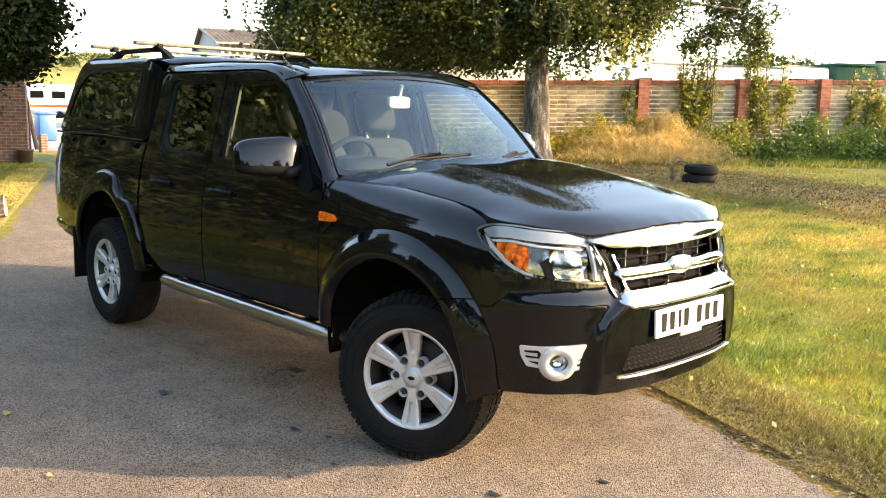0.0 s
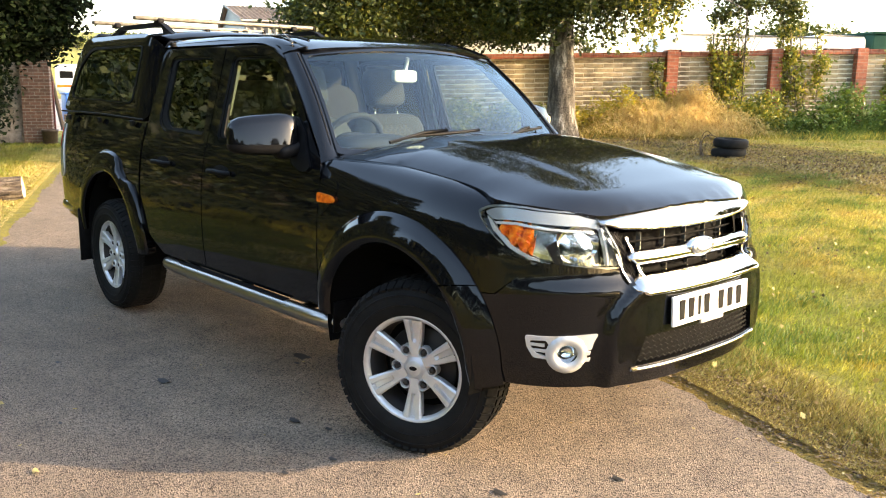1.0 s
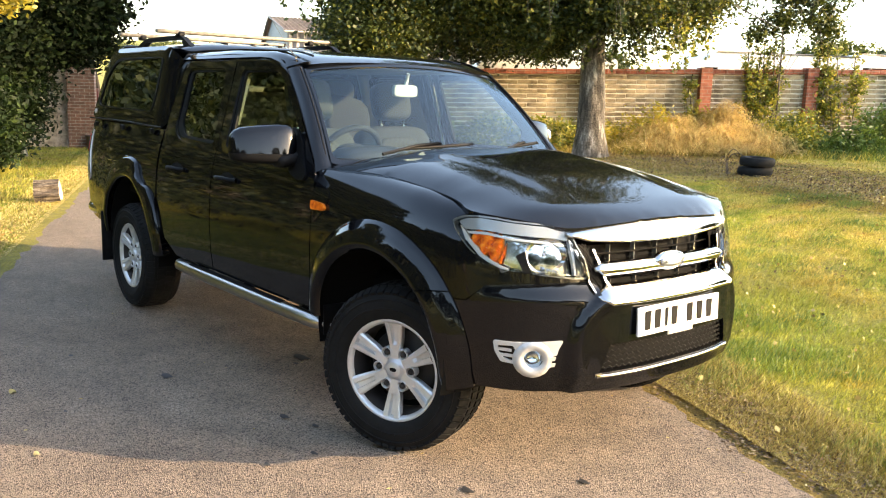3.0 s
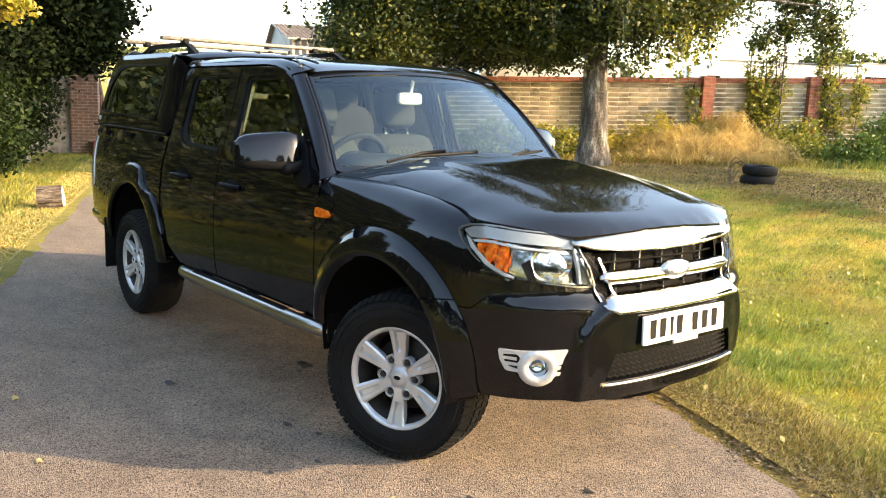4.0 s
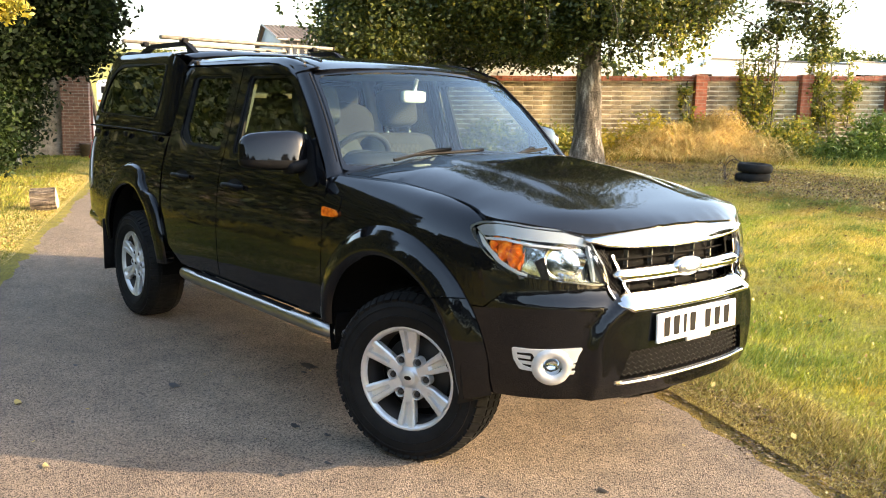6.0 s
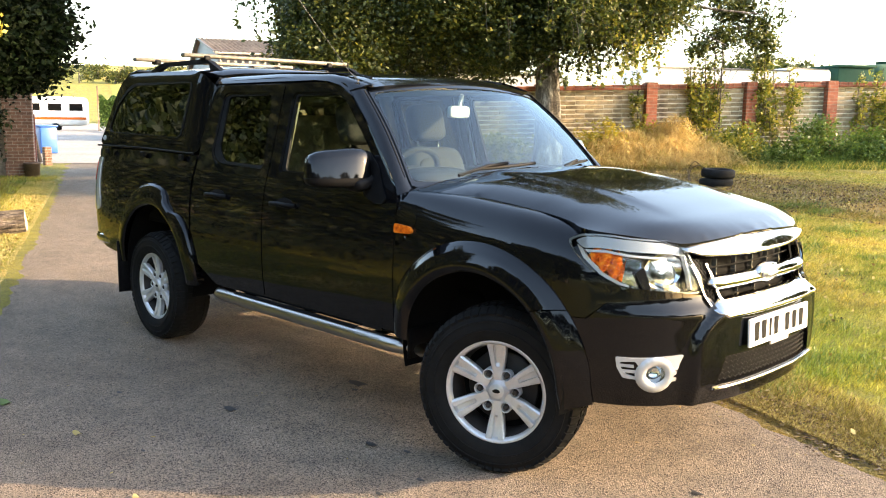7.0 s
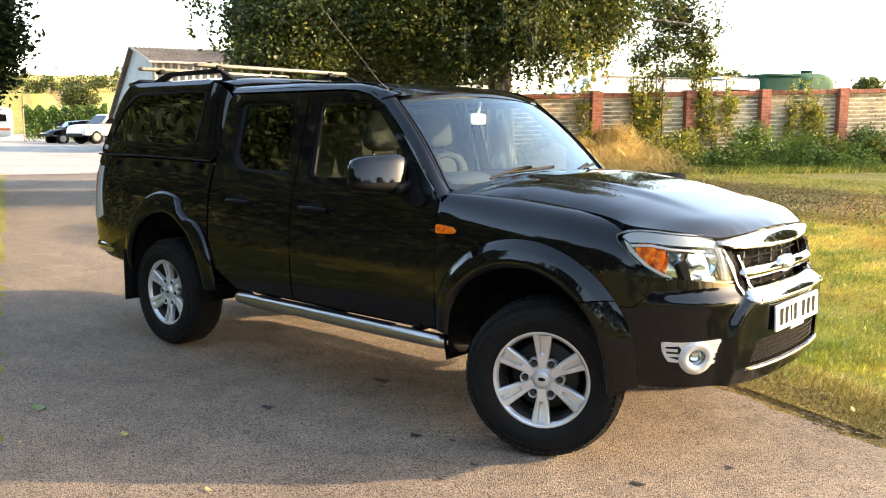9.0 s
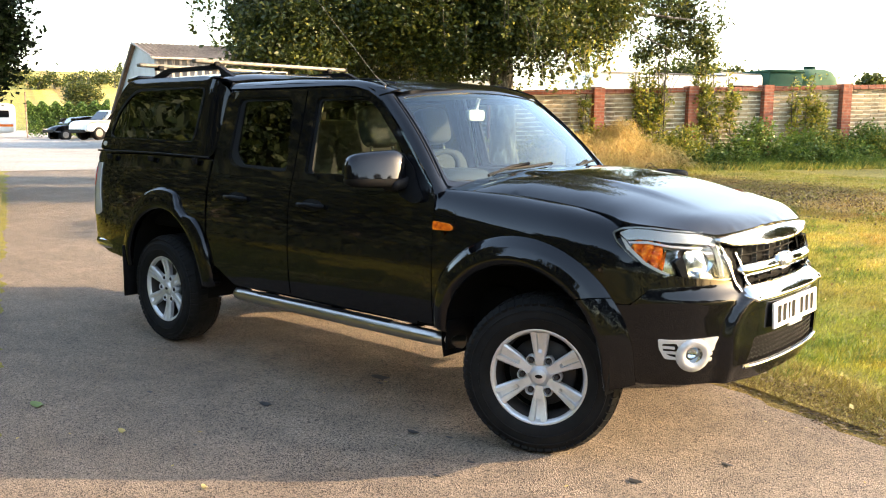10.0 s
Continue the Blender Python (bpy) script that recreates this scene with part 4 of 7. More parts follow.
def build_cab():
    for sg in (1, -1):
        side = (lambda pts: S(pts)) if sg > 0 else (lambda pts: flip(S(pts)))
        ring = [(-0.72, 1.16), (-0.74, 1.24), (-0.91, 1.432), (-1.06, 1.578), (-1.155, 1.64), (-1.3, 1.676), (-2.40, 1.688), (-2.452, 1.62), (-2.458, 0.62), (-2.2, 0.48), (-0.68, 0.48), (-0.68, 0.9)]
        sheet("cab_side", side(ring), body, paint, truck, holes=[side(rounded(grow(FRONT_WIN, 0.004), 0.03)), side(rounded(grow(REAR_WIN, 0.004), 0.03))], out=-0.005, depth=0.05, step=0.05)
        for nm, door, win, pane, gl, hx in (("front_door", FRONT_DOOR, FRONT_WIN, FRONT_GLASS, side_glass, -1.455), ("rear_door", REAR_DOOR, REAR_WIN, REAR_GLASS, dark_glass, -2.14)):
            w = rounded(win, 0.035)
            d = sheet(nm, side(rounded(door, 0.02)), body, paint, truck, holes=[side(w)], step=0.045, depth=0.014, out=0.002)
            sheet("window_channel", side(rounded(grow(win, 0.004), 0.035)), body, paint, d, holes=[side(rounded(grow(win, -0.014), 0.033))], out=-0.003, depth=0.012, step=0.04)
            sheet("window_seal", side(rounded(grow(win, -0.012), 0.034)), body, trim_black, d, holes=[side(rounded(pane, 0.03))], out=-0.007, depth=0.014, step=0.04)
            sheet("window_pane", side(rounded(grow(pane, 0.008), 0.03)), body, gl, d, out=-0.014, depth=0, step=0.06).visible_shadow = False
            if nm == "front_door":
                tri = rounded([(-0.875, 1.315), (-0.835, 1.312), (-0.751, 1.25), (-0.69, 1.156), (-0.642, 1.103), (-0.668, 1.08), (-0.715, 1.077), (-0.80, 1.105), (-0.83, 1.15), (-0.9, 1.19)], 0.015)
                sheet("mirror_mount", side(tri), body, trim_black, d, out=0.012, depth=0.03, step=0.03)
            # pull handle over a dished recess
            cup = [(hx + 0.085 * math.cos(a), 1.018 + 0.033 * math.sin(a)) for a in np.linspace(0, 2 * math.pi, 20, endpoint=False)]
            sheet("handle_recess", side(cup), body, trim_black, d, out=0.0035, depth=0.004, step=0.03)
            pts = [Vector(body(U(hx + k) * sg, 1.022 - 0.006 * abs(k) / 0.09)) for k in (-0.1, -0.088, -0.05, 0, 0.05, 0.088, 0.1)]
            for p, o in zip(pts, (0.004, 0.026, 0.036, 0.039, 0.036, 0.026, 0.004)):
                p.y -= sg * o
            link("handle", *tube_geo(pts, [0.012, 0.014, 0.013, 0.013, 0.013, 0.014, 0.012], 10), trim_black, d, "black pull handle")
        sill = [(-0.57, 0.5), (-2.25, 0.5), (-2.2, 0.482), (-0.57, 0.478)]
        sheet("sill", side(sill), body, trim_black, truck, out=-0.02, depth=0.05, step=0.08)
        # wing vent with side repeater
        vent = rounded([(-0.555, 1.065), (-0.44, 1.06), (-0.425, 1.02), (-0.45, 0.97), (-0.535, 0.905), (-0.555, 0.90)], 0.02)
        v = sheet("wing_vent", side(vent), fender, paint, truck, out=0.003, depth=0.004, step=0.03)
        rep = rounded([(-0.553, 1.003), (-0.45, 0.995), (-0.435, 0.978), (-0.445, 0.966), (-0.553, 0.962)], 0.012)
        sheet("side_repeater", side(rep), fender, amber, v, "amber side indicator", out=0.016, depth=0.02, step=0.02)
        # step tube
        pts = chaikin([(-0.50, -0.70, 0.40), (-0.53, -0.80, 0.425), (-0.62, -0.845, 0.435), (-2.12, -0.845, 0.435), (-2.22, -0.80, 0.425), (-2.25, -0.70, 0.40)], 3, closed=False)
        link("side_step", *tube_geo([(x, y * sg, z) for x, y, z in pts], 0.036, 16), step_steel, truck, "polished tubular side step")
        link("step_pad", *box_geo((1.1, 0.035, 0.006), (-1.4, -0.845 * sg, 0.471), 0.002), trim_black, truck)
        for x in (-0.8, -1.4, -2.0):
            link("step_bracket", *tube_geo([(x, -0.84 * sg, 0.43), (x, -0.62 * sg, 0.44)], 0.018, 8), under_black, truck)
        # door mirror
        box("mirror_arm", (0.10, 0.13, 0.06), (-0.805, -0.84 * sg, 1.168), trim_black, truck, bevel=0.022, turn=Matrix.Rotation(radians(12 * sg), 4, "X"), smooth=True)
        head = new("door_mirror")
        head.parent = truck
        bm = bmesh.new()
        bmesh.ops.create_cube(bm, size=1.0)
        bmesh.ops.subdivide_edges(bm, edges=bm.edges[:], cuts=6, use_grid_fill=True)
        for vt in bm.verts:
            c = vt.co * 2
            k = (abs(c.x) ** 4.6 + abs(c.y) ** 4.6 + abs(c.z) ** 4.6) ** (1 / 4.6)
            c = c / k
            vt.co = Vector((c.x * (0.085 - 0.03 * max(0, c.z) if c.x > 0 else 0.04) * (1 - 0.25 * c.y * c.y), c.y * 0.158, (c.z * 0.122 if c.z > 0 else c.z * 0.055) * (1 - 0.1 * c.y) - 0.028))
        bm.verts.index_update()
        mtx = Matrix.Translation((-0.87, -0.935, 1.232) if sg > 0 else (-0.92, 0.90, 1.275)) @ Matrix.Rotation(radians(-20 * sg), 4, "Z") @ Matrix.Diagonal((1, -sg, 1, 1) if sg > 0 else (0.9, 0.88, 0.88, 1))
        verts = [mtx @ q.co for q in bm.verts]
        cap_f, low_f = [], []
        for f in bm.faces:
            ids = [q.index for q in f.verts]
            if sg > 0:
                ids.reverse()
            (cap_f if f.calc_center_median().z > -0.04 else low_f).append(ids)
        bm.free()
        link("mirror_shell", verts, cap_f, paint, head, "gloss black mirror cap")
        link("mirror_base", verts, low_f, trim_black, head, "matt black mirror base")
        link("mirror_glass", *box_geo((0.004, 0.22, 0.13), (-0.912, -0.93 * sg, 1.24), 0.001), chrome, head)
    # roof
    def roof(x, y):
        r = abs(y) / 0.66
        return (x, y, lin(x, [-2.46, -1.8, -1.3, -1.1, -1.0, -0.94], [1.722, 1.728, 1.708, 1.685, 1.662, 1.64]) - 0.022 * r ** 2 - 0.034 * r ** 3 * smooth01(-1.28, -1.0, x) - 0.03 * (1 - math.sqrt(max(0.0, 1 - max(0.0, (abs(y) - 0.60) / 0.049) ** 2))))
    fr = [(-1.018 + 0.062 * (1 - (y / 0.61) ** 2), y) for y in np.linspace(-0.61, 0.61, 17)]
    sheet("roof", [(-1.045, -0.618), (-1.12, -0.634), (-1.22, -0.645), (-2.45, -0.648)][::-1] + fr + [(-1.045, 0.618), (-1.12, 0.634), (-1.22, 0.645), (-2.45, 0.648)], roof, paint, truck, step=0.05, depth=0.03, mirror=False)
    for sg in (-1, 1):
        def shoulder(k, p, s=sg):
            xa, xb = -1.032 - 1.408 * p, -1.064 - 1.376 * p
            a = Vector(roof(xa, s * lin(xa, [-1.22, -1.12, -1.045, -1.0], [0.60, 0.596, 0.585, 0.572])))
            b = Vector(body(-s * U(xb), lin(xb, [-1.4, -1.3, -1.155, -1.06], [1.658, 1.652, 1.622, 1.57])))
            q = a.lerp(b, k) + Vector((0.006, s * 0.3, 0.75)).normalized() * (lin(p, [0, 0.3, 1], [0.016, 0.009, 0.009]) * math.sin(math.pi * k))
            return tuple(q + Vector((0, s * 0.001, 0.0015)))
        sheet("roof_shoulder", [(0, 0), (1, 0), (1, 1), (0, 1)], shoulder, paint, truck, step=0.08, depth=0.006, mirror=sg > 0)
    for y in (-0.5, 0.5):
        link("roof_groove", *tube_geo([Vector(roof(x, y)) + Vector((0, 0, 0.001)) for x in np.linspace(-1.15, -2.42, 14)], 0.006, 6), trim_black, truck)

    def screen(p, q):
        e = 1 - p * p
        a = Vector((-0.592 + 0.107 * e, 0.742 * p, 1.182 - 0.009 * e))
        b = Vector((-1.03 + 0.074 * e, 0.632 * p, 1.603 + 0.042 * e))
        m = a.lerp(b, q)
        k = 0.02 * math.sin(math.pi * min(1, max(0, q)))
        return (m.x + k * 0.7, m.y, m.z + k * 0.7)
    full = rounded([(-1, -0.05), (1, -0.05), (1, 1), (-1, 1)], 0.06)
    wind = sheet("windscreen", full, screen, border_black, truck, "clear windscreen with a dark border", holes=[rounded([(-0.972, 0.0), (0.972, 0.0), (0.965, 0.965), (-0.965, 0.965)], 0.07)], step=0.07, depth=0.012)
    sheet("glass", full, screen, screen_glass, wind, out=-0.004, depth=0, step=0.1).visible_shadow = False
    for sg in (-1, 1):
        pts = [Vector(screen(sg * 1.015, q)) for q in np.linspace(0.03, 1.0, 10)]
        link("pillar_trim", *tube_geo(pts, 0.006, 8), trim_black, truck)

        def pillar(k, q, s=sg):
            a = Vector(screen(s * 0.995, q))
            z = a.z - 0.015
            x = lin(z, [1.14, 1.22, 1.435, 1.58, 1.65], [-0.575, -0.652, -0.885, -1.062, -1.16])
            b = Vector(body(-s * U(x), z))
            b.y += s * 0.005
            return tuple(a.lerp(b, k) + Vector((0.004, s * 0.017, 0.002)) * math.sin(math.pi * k ** 0.6))
        sheet("windscreen_pillar", [(0, -0.10), (1, -0.10), (1, 1.03), (0, 1.03)], pillar, paint, truck, step=0.12, depth=0.006, mirror=sg > 0)
    def cowl(p, q):
        a, e = Vector(screen(p, 0.02)), 1 - p * p
        b = Vector((-0.60 + 0.135 * e, 0.715 * p, 1.150 + 0.014 * e))
        return tuple(a.lerp(b, q) - Vector((0, 0, 0.004)))
    sheet("cowl", [(-1, 0), (1, 0), (1, 1), (-1, 1)], cowl, trim_black, truck, step=0.1, depth=0.03, mirror=True)
    # wipers
    for p0, p1, q1 in ((-0.50, 0.10, 0.10), (0.45, 0.82, 0.09)):
        wiper = link("wiper", *tube_geo([Vector(screen(p0 - 0.17, 0.02)) + Vector((0.03, 0, 0.02)), Vector(screen(p0 + 0.1, 0.08)) + Vector((0.02, 0, 0.03)), Vector(screen((p0 + p1) / 2, q1)) + Vector((0.015, 0, 0.03))], 0.008, 8), trim_black, truck)
        bl = [Vector(screen(p0 + (p1 - p0) * k, 0.075 + (q1 - 0.06) * k)) + Vector((0.012, 0, 0.016)) for k in np.linspace(0, 1, 10)]
        link("blade", *tube_geo(bl, 0.008, 8), trim_black, wiper)
    link("aerial", *tube_geo([(-1.10, -0.625, 1.655), (-1.16, -0.635, 1.70), (-1.75, -0.70, 2.30)], [0.007, 0.0017, 0.0008], 8), bar_metal, truck, "thin whip aerial")


build_cab()


def build_canopy():
    W = ([1.22, 1.3, 1.5, 1.62, 1.70, 1.735, 1.75], [0.806, 0.798, 0.757, 0.736, 0.72, 0.708, 0.692])

    def cside(sg):
        return lambda u, z: (u * sg, -sg * (lin(z, *W) - 0.10 * smooth01(-2.58, -2.40, u * sg) ** 1.6 - 0.03 * smooth01(-3.55, -3.98, u * sg)), z)
    can = new("canopy")
    can.parent = truck
    can["label"] = "black hard-top canopy with tinted side windows"
    out = [(-2.492, 1.238), (-3.2, 1.262), (-3.905, 1.268), (-3.868, 1.33), (-3.735, 1.56), (-3.66, 1.655), (-3.57, 1.735), (-3.49, 1.75), (-2.62, 1.75), (-2.50, 1.72), (-2.435, 1.64), (-2.452, 1.4)]
    win = [(-2.665, 1.335), (-2.605, 1.675), (-3.40, 1.674), (-3.5, 1.64), (-3.64, 1.535), (-3.745, 1.375), (-3.70, 1.35)]
    for sg in (1, -1):
        k = lambda pts: pts if sg > 0 else [(-x, z) for x, z in pts]
        sheet("side_shell", k(rounded(out, 0.04)), cside(sg), paint, can, holes=[k(rounded(win, 0.05))], step=0.05, depth=0.02)
        sheet("side_window", k(rounded(grow(win, 0.02), 0.05)), cside(sg), dark_glass, can, out=-0.003, depth=0, step=0.07)
        sheet("window_seal", k(rounded(grow(win, 0.011), 0.055)), cside(sg), trim_black, can, holes=[k(rounded(grow(win, -0.009), 0.045))], out=0.004, depth=0.012, step=0.06)
        pts = [(x, -sg * 0.803, 1.243 + 0.012 * smooth01(-2.5, -3.2, x)) for x in np.linspace(-2.48, -3.88, 12)]
        link("base_rail", *tube_geo(pts, 0.006, 8), trim_black, can)
        for x in (-2.62, -3.15, -3.7):
            box("clamp", (0.05, 0.02, 0.035), (x, -sg * 0.812, 1.215), trim_black, can, bevel=0.006)
        bdg = [(-3.82 + 0.03 * math.cos(a), 1.305 + 0.017 * math.sin(a)) for a in np.linspace(0, 2 * math.pi, 18, endpoint=False)]
        sheet("badge", k(bdg), cside(sg), silver_plastic, can, "small oval silver badge", out=0.004, depth=0.004, step=0.02)
        rail_y = -sg * 0.56
        prof = rounded([(-3.56, 1.745), (-3.34, 1.812), (-3.27, 1.822), (-2.74, 1.827), (-2.67, 1.815), (-2.51, 1.742), (-2.645, 1.742), (-2.67, 1.798), (-3.28, 1.796), (-3.43, 1.748)], 0.016)
        nv = len(prof)
        vv = [Vector((x, rail_y + d, z)) for d in (-0.018, 0.018) for x, z in prof]
        tri = geometry_cdt([Vector(p) for p in prof], [(i, (i + 1) % nv) for i in range(nv)])
        cap = [list(f) for f in tri[1] if inside(sum((Vector(tri[0][i]) for i in f), Vector((0, 0))) / len(f), prof)]
        link("roof_rail", vv, cap + [[i + nv for i in reversed(f)] for f in cap] + [[i, nv + i, nv + (i + 1) % nv, (i + 1) % nv] for i in range(nv)], trim_black, can, "black raised roof rail", smooth=False)

    def croof(x, y):
        r = abs(y) / 0.69
        return (x, y, lin(x, [-3.75, -3.6, -3.4, -2.9, -2.6, -2.5, -2.44], [1.73, 1.765, 1.782, 1.79, 1.785, 1.77, 1.735]) - 0.05 * r ** 4)
    sheet("canopy_roof", rounded([(-2.455, -0.63), (-2.6, -0.68), (-3.5, -0.68), (-3.72, -0.63), (-3.72, 0.63), (-3.5, 0.68), (-2.6, 0.68), (-2.455, 0.63)][::-1], 0.05), croof, paint, can, step=0.06, depth=0.025)
    link("front_wall", *box_geo((0.02, 1.24, 0.46), (-2.475, 0, 1.48), 0.006), paint, can)
    for y in (-0.3, -0.1, 0.1, 0.3):
        link("roof_rib", *tube_geo([Vector(croof(x, y)) for x in np.linspace(-2.6, -3.5, 10)], 0.01, 6), paint, can)
    # rear spoiler and tail panel
    link("spoiler", *box_geo((0.17, 1.2, 0.03), (-3.72, 0, 1.762), 0.012, turn=Matrix.Rotation(radians(-8), 4, "Y")), paint, can)
    tail = lambda p, q: (-3.66 - 0.24 * (1 - q), 0.66 * p * (1 + 0.16 * (1 - q)), 1.26 + 0.48 * q)
    sheet("tail_shell", [(-1, 0), (1, 0), (1, 1), (-1, 1)], tail, paint, can, holes=[rounded([(-0.8, 0.15), (0.8, 0.15), (0.75, 0.85), (-0.75, 0.85)], 0.1)], step=0.12, depth=0.02, mirror=True)
    sheet("tail_window", rounded([(-0.83, 0.12), (0.83, 0.12), (0.78, 0.88), (-0.78, 0.88)], 0.1), tail, dark_glass, can, out=-0.003, depth=0, step=0.2)
    for x, y0, y1 in ((-3.42, -0.72, 0.56), (-2.74, -0.72, 0.56)):
        bar = link("roof_bar", *box_geo((0.05, y1 - y0, 0.026), (x, (y0 + y1) / 2, 1.846), 0.008), bar_metal, can, "worn aluminium load bar")
        for y in (-0.56, 0.40):
            box("clamp", (0.07, 0.045, 0.035), (x, y, 1.832), trim_black, bar, bevel=0.01)
        box("end_cap", (0.052, 0.012, 0.028), (x, y1 + 0.006, 1.846), trim_black, bar, bevel=0.003)
    # load bed sides
    for sg in (1, -1):
        side = (lambda pts: S(pts)) if sg > 0 else (lambda pts: flip(S(pts)))
        o = [(-2.468, 1.232), (-3.9, 1.25), (-4.04, 1.24), (-4.06, 0.62), (-3.75, 0.53), (-3.44, 0.50)] + arch(*RARCH, 0.475, 0.455, 178, 8) + [(-2.468, 0.60)]
        sheet("bed_side", side(o), body, paint, truck, step=0.05, depth=0.03)

        def flare(a, r, s=sg):
            dn = min(0.0, a) * 0.3
            a = max(0.0, a)
            k = lin(math.degrees(a), [0, 32, 42, 53, 64, 70, 90, 180], [1.05, 1.05, 1.02, 0.90, 0.91, 1.0, 1.0, 1.0])
            xi, zi = -2.955 + 0.43 * math.cos(a), 0.47 + 0.425 * math.sin(a)
            xo, zo = -2.96 + 0.52 * k * math.cos(a), 0.47 + 0.565 * k * math.sin(a)
            x, z = xi + (xo - xi) * r, zi + (zo - zi) * r + dn
            p = body(U(x) * s, max(z, 0.36))
            return (x, p[1] - s * lin(r, [0, 0.1, 0.28, 0.65, 0.94, 1], [0.02, 0.033, 0.036, 0.032, 0.02, 0.003]), z)
        sheet("wheel_arch_flare", [(-0.1, 0), (radians(180), 0), (radians(180), 1), (-0.1, 1)], flare, paint, truck, mirror=sg > 0, step=0.07, depth=0.045)
        tl = [(-3.87, 1.165), (-4.1, 1.165), (-4.1, 0.79), (-3.86, 0.79), (-3.80, 0.82), (-3.84, 1.0)]
        lamp = sheet("tail_lamp", side(tl), body, white_lamp, truck, "tall clear and red tail lamp", out=0.006, depth=0.03, step=0.05)
        rl = [(-3.95, 1.13), (-4.1, 1.13), (-4.1, 1.0), (-3.95, 1.0)]
        sheet("red_lens", side(rl), body, red_lamp, lamp, out=0.01, depth=0.004, step=0.05)
        link("mud_flap", *box_geo((0.014, 0.26, 0.36), (-3.44, -0.76 * sg, 0.43), 0.004), trim_black, truck, "black rubber mud flap")
        link("mud_flap", *box_geo((0.014, 0.2, 0.14), (-0.50, -0.72 * sg, 0.45), 0.004), trim_black, truck, "black rubber mud flap")
    tg = [(U(-4.08), 1.235), (U(-4.08), 0.62), (-PU[-1], 0.62), (-PU[-1], 1.235)]
    sheet("tailgate", tg, body, paint, truck, step=0.08, depth=0.02, mirror=False)
    sheet("tailgate", flip(tg), body, paint, truck, step=0.08, depth=0.02, mirror=False)
    pts = chaikin([(-3.52, -0.78, 0.575), (-3.75, -0.81, 0.585), (-3.92, -0.80, 0.59), (-4.10, -0.68, 0.59), (-4.2, 0, 0.59)], 3, closed=False)
    pts = pts + [(x, -y, z) for x, y, z in reversed(pts[:-1])]
    link("rear_bumper", *tube_geo(pts, 0.042, 14), chrome, truck, "chrome tubular rear bumper")


build_canopy()


def build_wheel(parent, at, out_sign, steer=0.0):
    """One wheel with its parts; its outer face looks to out_sign * y."""
    w = new("wheel")
    w.parent = parent
    w.location = at
    w.rotation_euler = (0, 0, radians(steer + (180 if out_sign > 0 else 0)))
    half = [(0.214, -0.098), (0.226, -0.112), (0.25, -0.121), (0.285, -0.124), (0.315, -0.118), (0.336, -0.104), (0.349, -0.086), (0.354, -0.06), (0.355, 0.0)]
    prof = half + [(r, -y) for r, y in reversed(half[:-1])]
    link("tyre", *lathe_geo(prof, 64), rubber, w, "chunky black all-terrain tyre")
    gs = []
    for k in range(58):
        a = 2 * math.pi * k / 58
        for y, ln, off in ((-0.092, 0.05, 0), (0.092, 0.05, 0.5), (-0.03, 0.045, 0.5), (0.03, 0.045, 0)):
            b = a + off * 2 * math.pi / 58
            m = Matrix.Rotation(-b, 4, "Y") @ Matrix.Translation((0.354 - (0.014 if abs(y) > 0.05 else 0.002), y, 0)) @ Matrix.Rotation(radians(-26 if y < -0.05 else 26 if y > 0.05 else 0), 4, "Z")
            v, f = box_geo((0.014, ln, 0.027))
            gs.append(([m @ q for q in v], f))
    for rr, yy, hh in ((0.268, -0.1245, 0.0), (0.305, -0.1225, 0.0)):
        gs.append(lathe_geo([(rr - 0.004, yy + 0.003), (rr - 0.002, yy - 0.002), (rr + 0.002, yy - 0.002), (rr + 0.004, yy + 0.003)], 64))
    link("tread", *join_geo(*gs), rubber, w, smooth=False)
    link("barrel", *lathe_geo([(0.205, 0.09), (0.195, 0.05), (0.185, 0.0), (0.19, -0.06), (0.198, -0.085)], 48), mat_disc, w)
    rim = link("rim", *lathe_geo([(0.197, -0.08), (0.200, -0.09), (0.207, -0.10), (0.216, -0.106), (0.221, -0.104), (0.222, -0.095)], 64), alloy, w, "six-spoke silver alloy rim")
    for k in range(6):
        rot = Matrix.Rotation(radians(60 * k + 90), 4, "Y")
        vs, fs = [], []
        # cross-sections along the spoke: radius, half width, face depth, groove depth
        secs = [(0.045, 0.02, -0.076, 0.0), (0.075, 0.022, -0.079, 0.0), (0.105, 0.028, -0.082, 0.001), (0.118, 0.031, -0.083, 0.014), (0.14, 0.034, -0.087, 0.018), (0.175, 0.039, -0.095, 0.018), (0.198, 0.043, -0.101, 0.016), (0.203, 0.044, -0.102, 0.002)]
        for r, hw, dep, gr in secs:
            for q, d in ((-1.0, 0.03), (-1.0, 0.006), (-0.8, 0.0), (-0.36, 0.0), (-0.26, gr), (0.26, gr), (0.36, 0.0), (0.8, 0.0), (1.0, 0.006), (1.0, 0.03)):
                vs.append(rot @ Vector((r, dep + d, hw * q)))
        for i in range(len(secs) - 1):
            for j in range(9):
                a = i * 10 + j
                fs.append([a, a + 1, a + 11, a + 10])
        link("spoke", vs, fs, alloy, rim, smooth=False)
        nut = Matrix.Rotation(radians(60 * k + 60), 4, "Y") @ Matrix.Translation((0.078, -0.076, 0))
        v, f = lathe_geo([(0.024, 0.03), (0.0235, -0.006), (0.0215, -0.008), (0.019, -0.004), (0.0175, 0.012), (0.013, 0.014)], 20)
        link("nut_boss", [nut @ q for q in v], f, alloy, rim)
        v, f = lathe_geo([(0.0135, 0.014), (0.0125, -0.004), (0.009, -0.008), (0.0005, -0.009)], 6)
        link("wheel_nut", [nut @ q for q in v], f, mat_disc, rim, smooth=False)
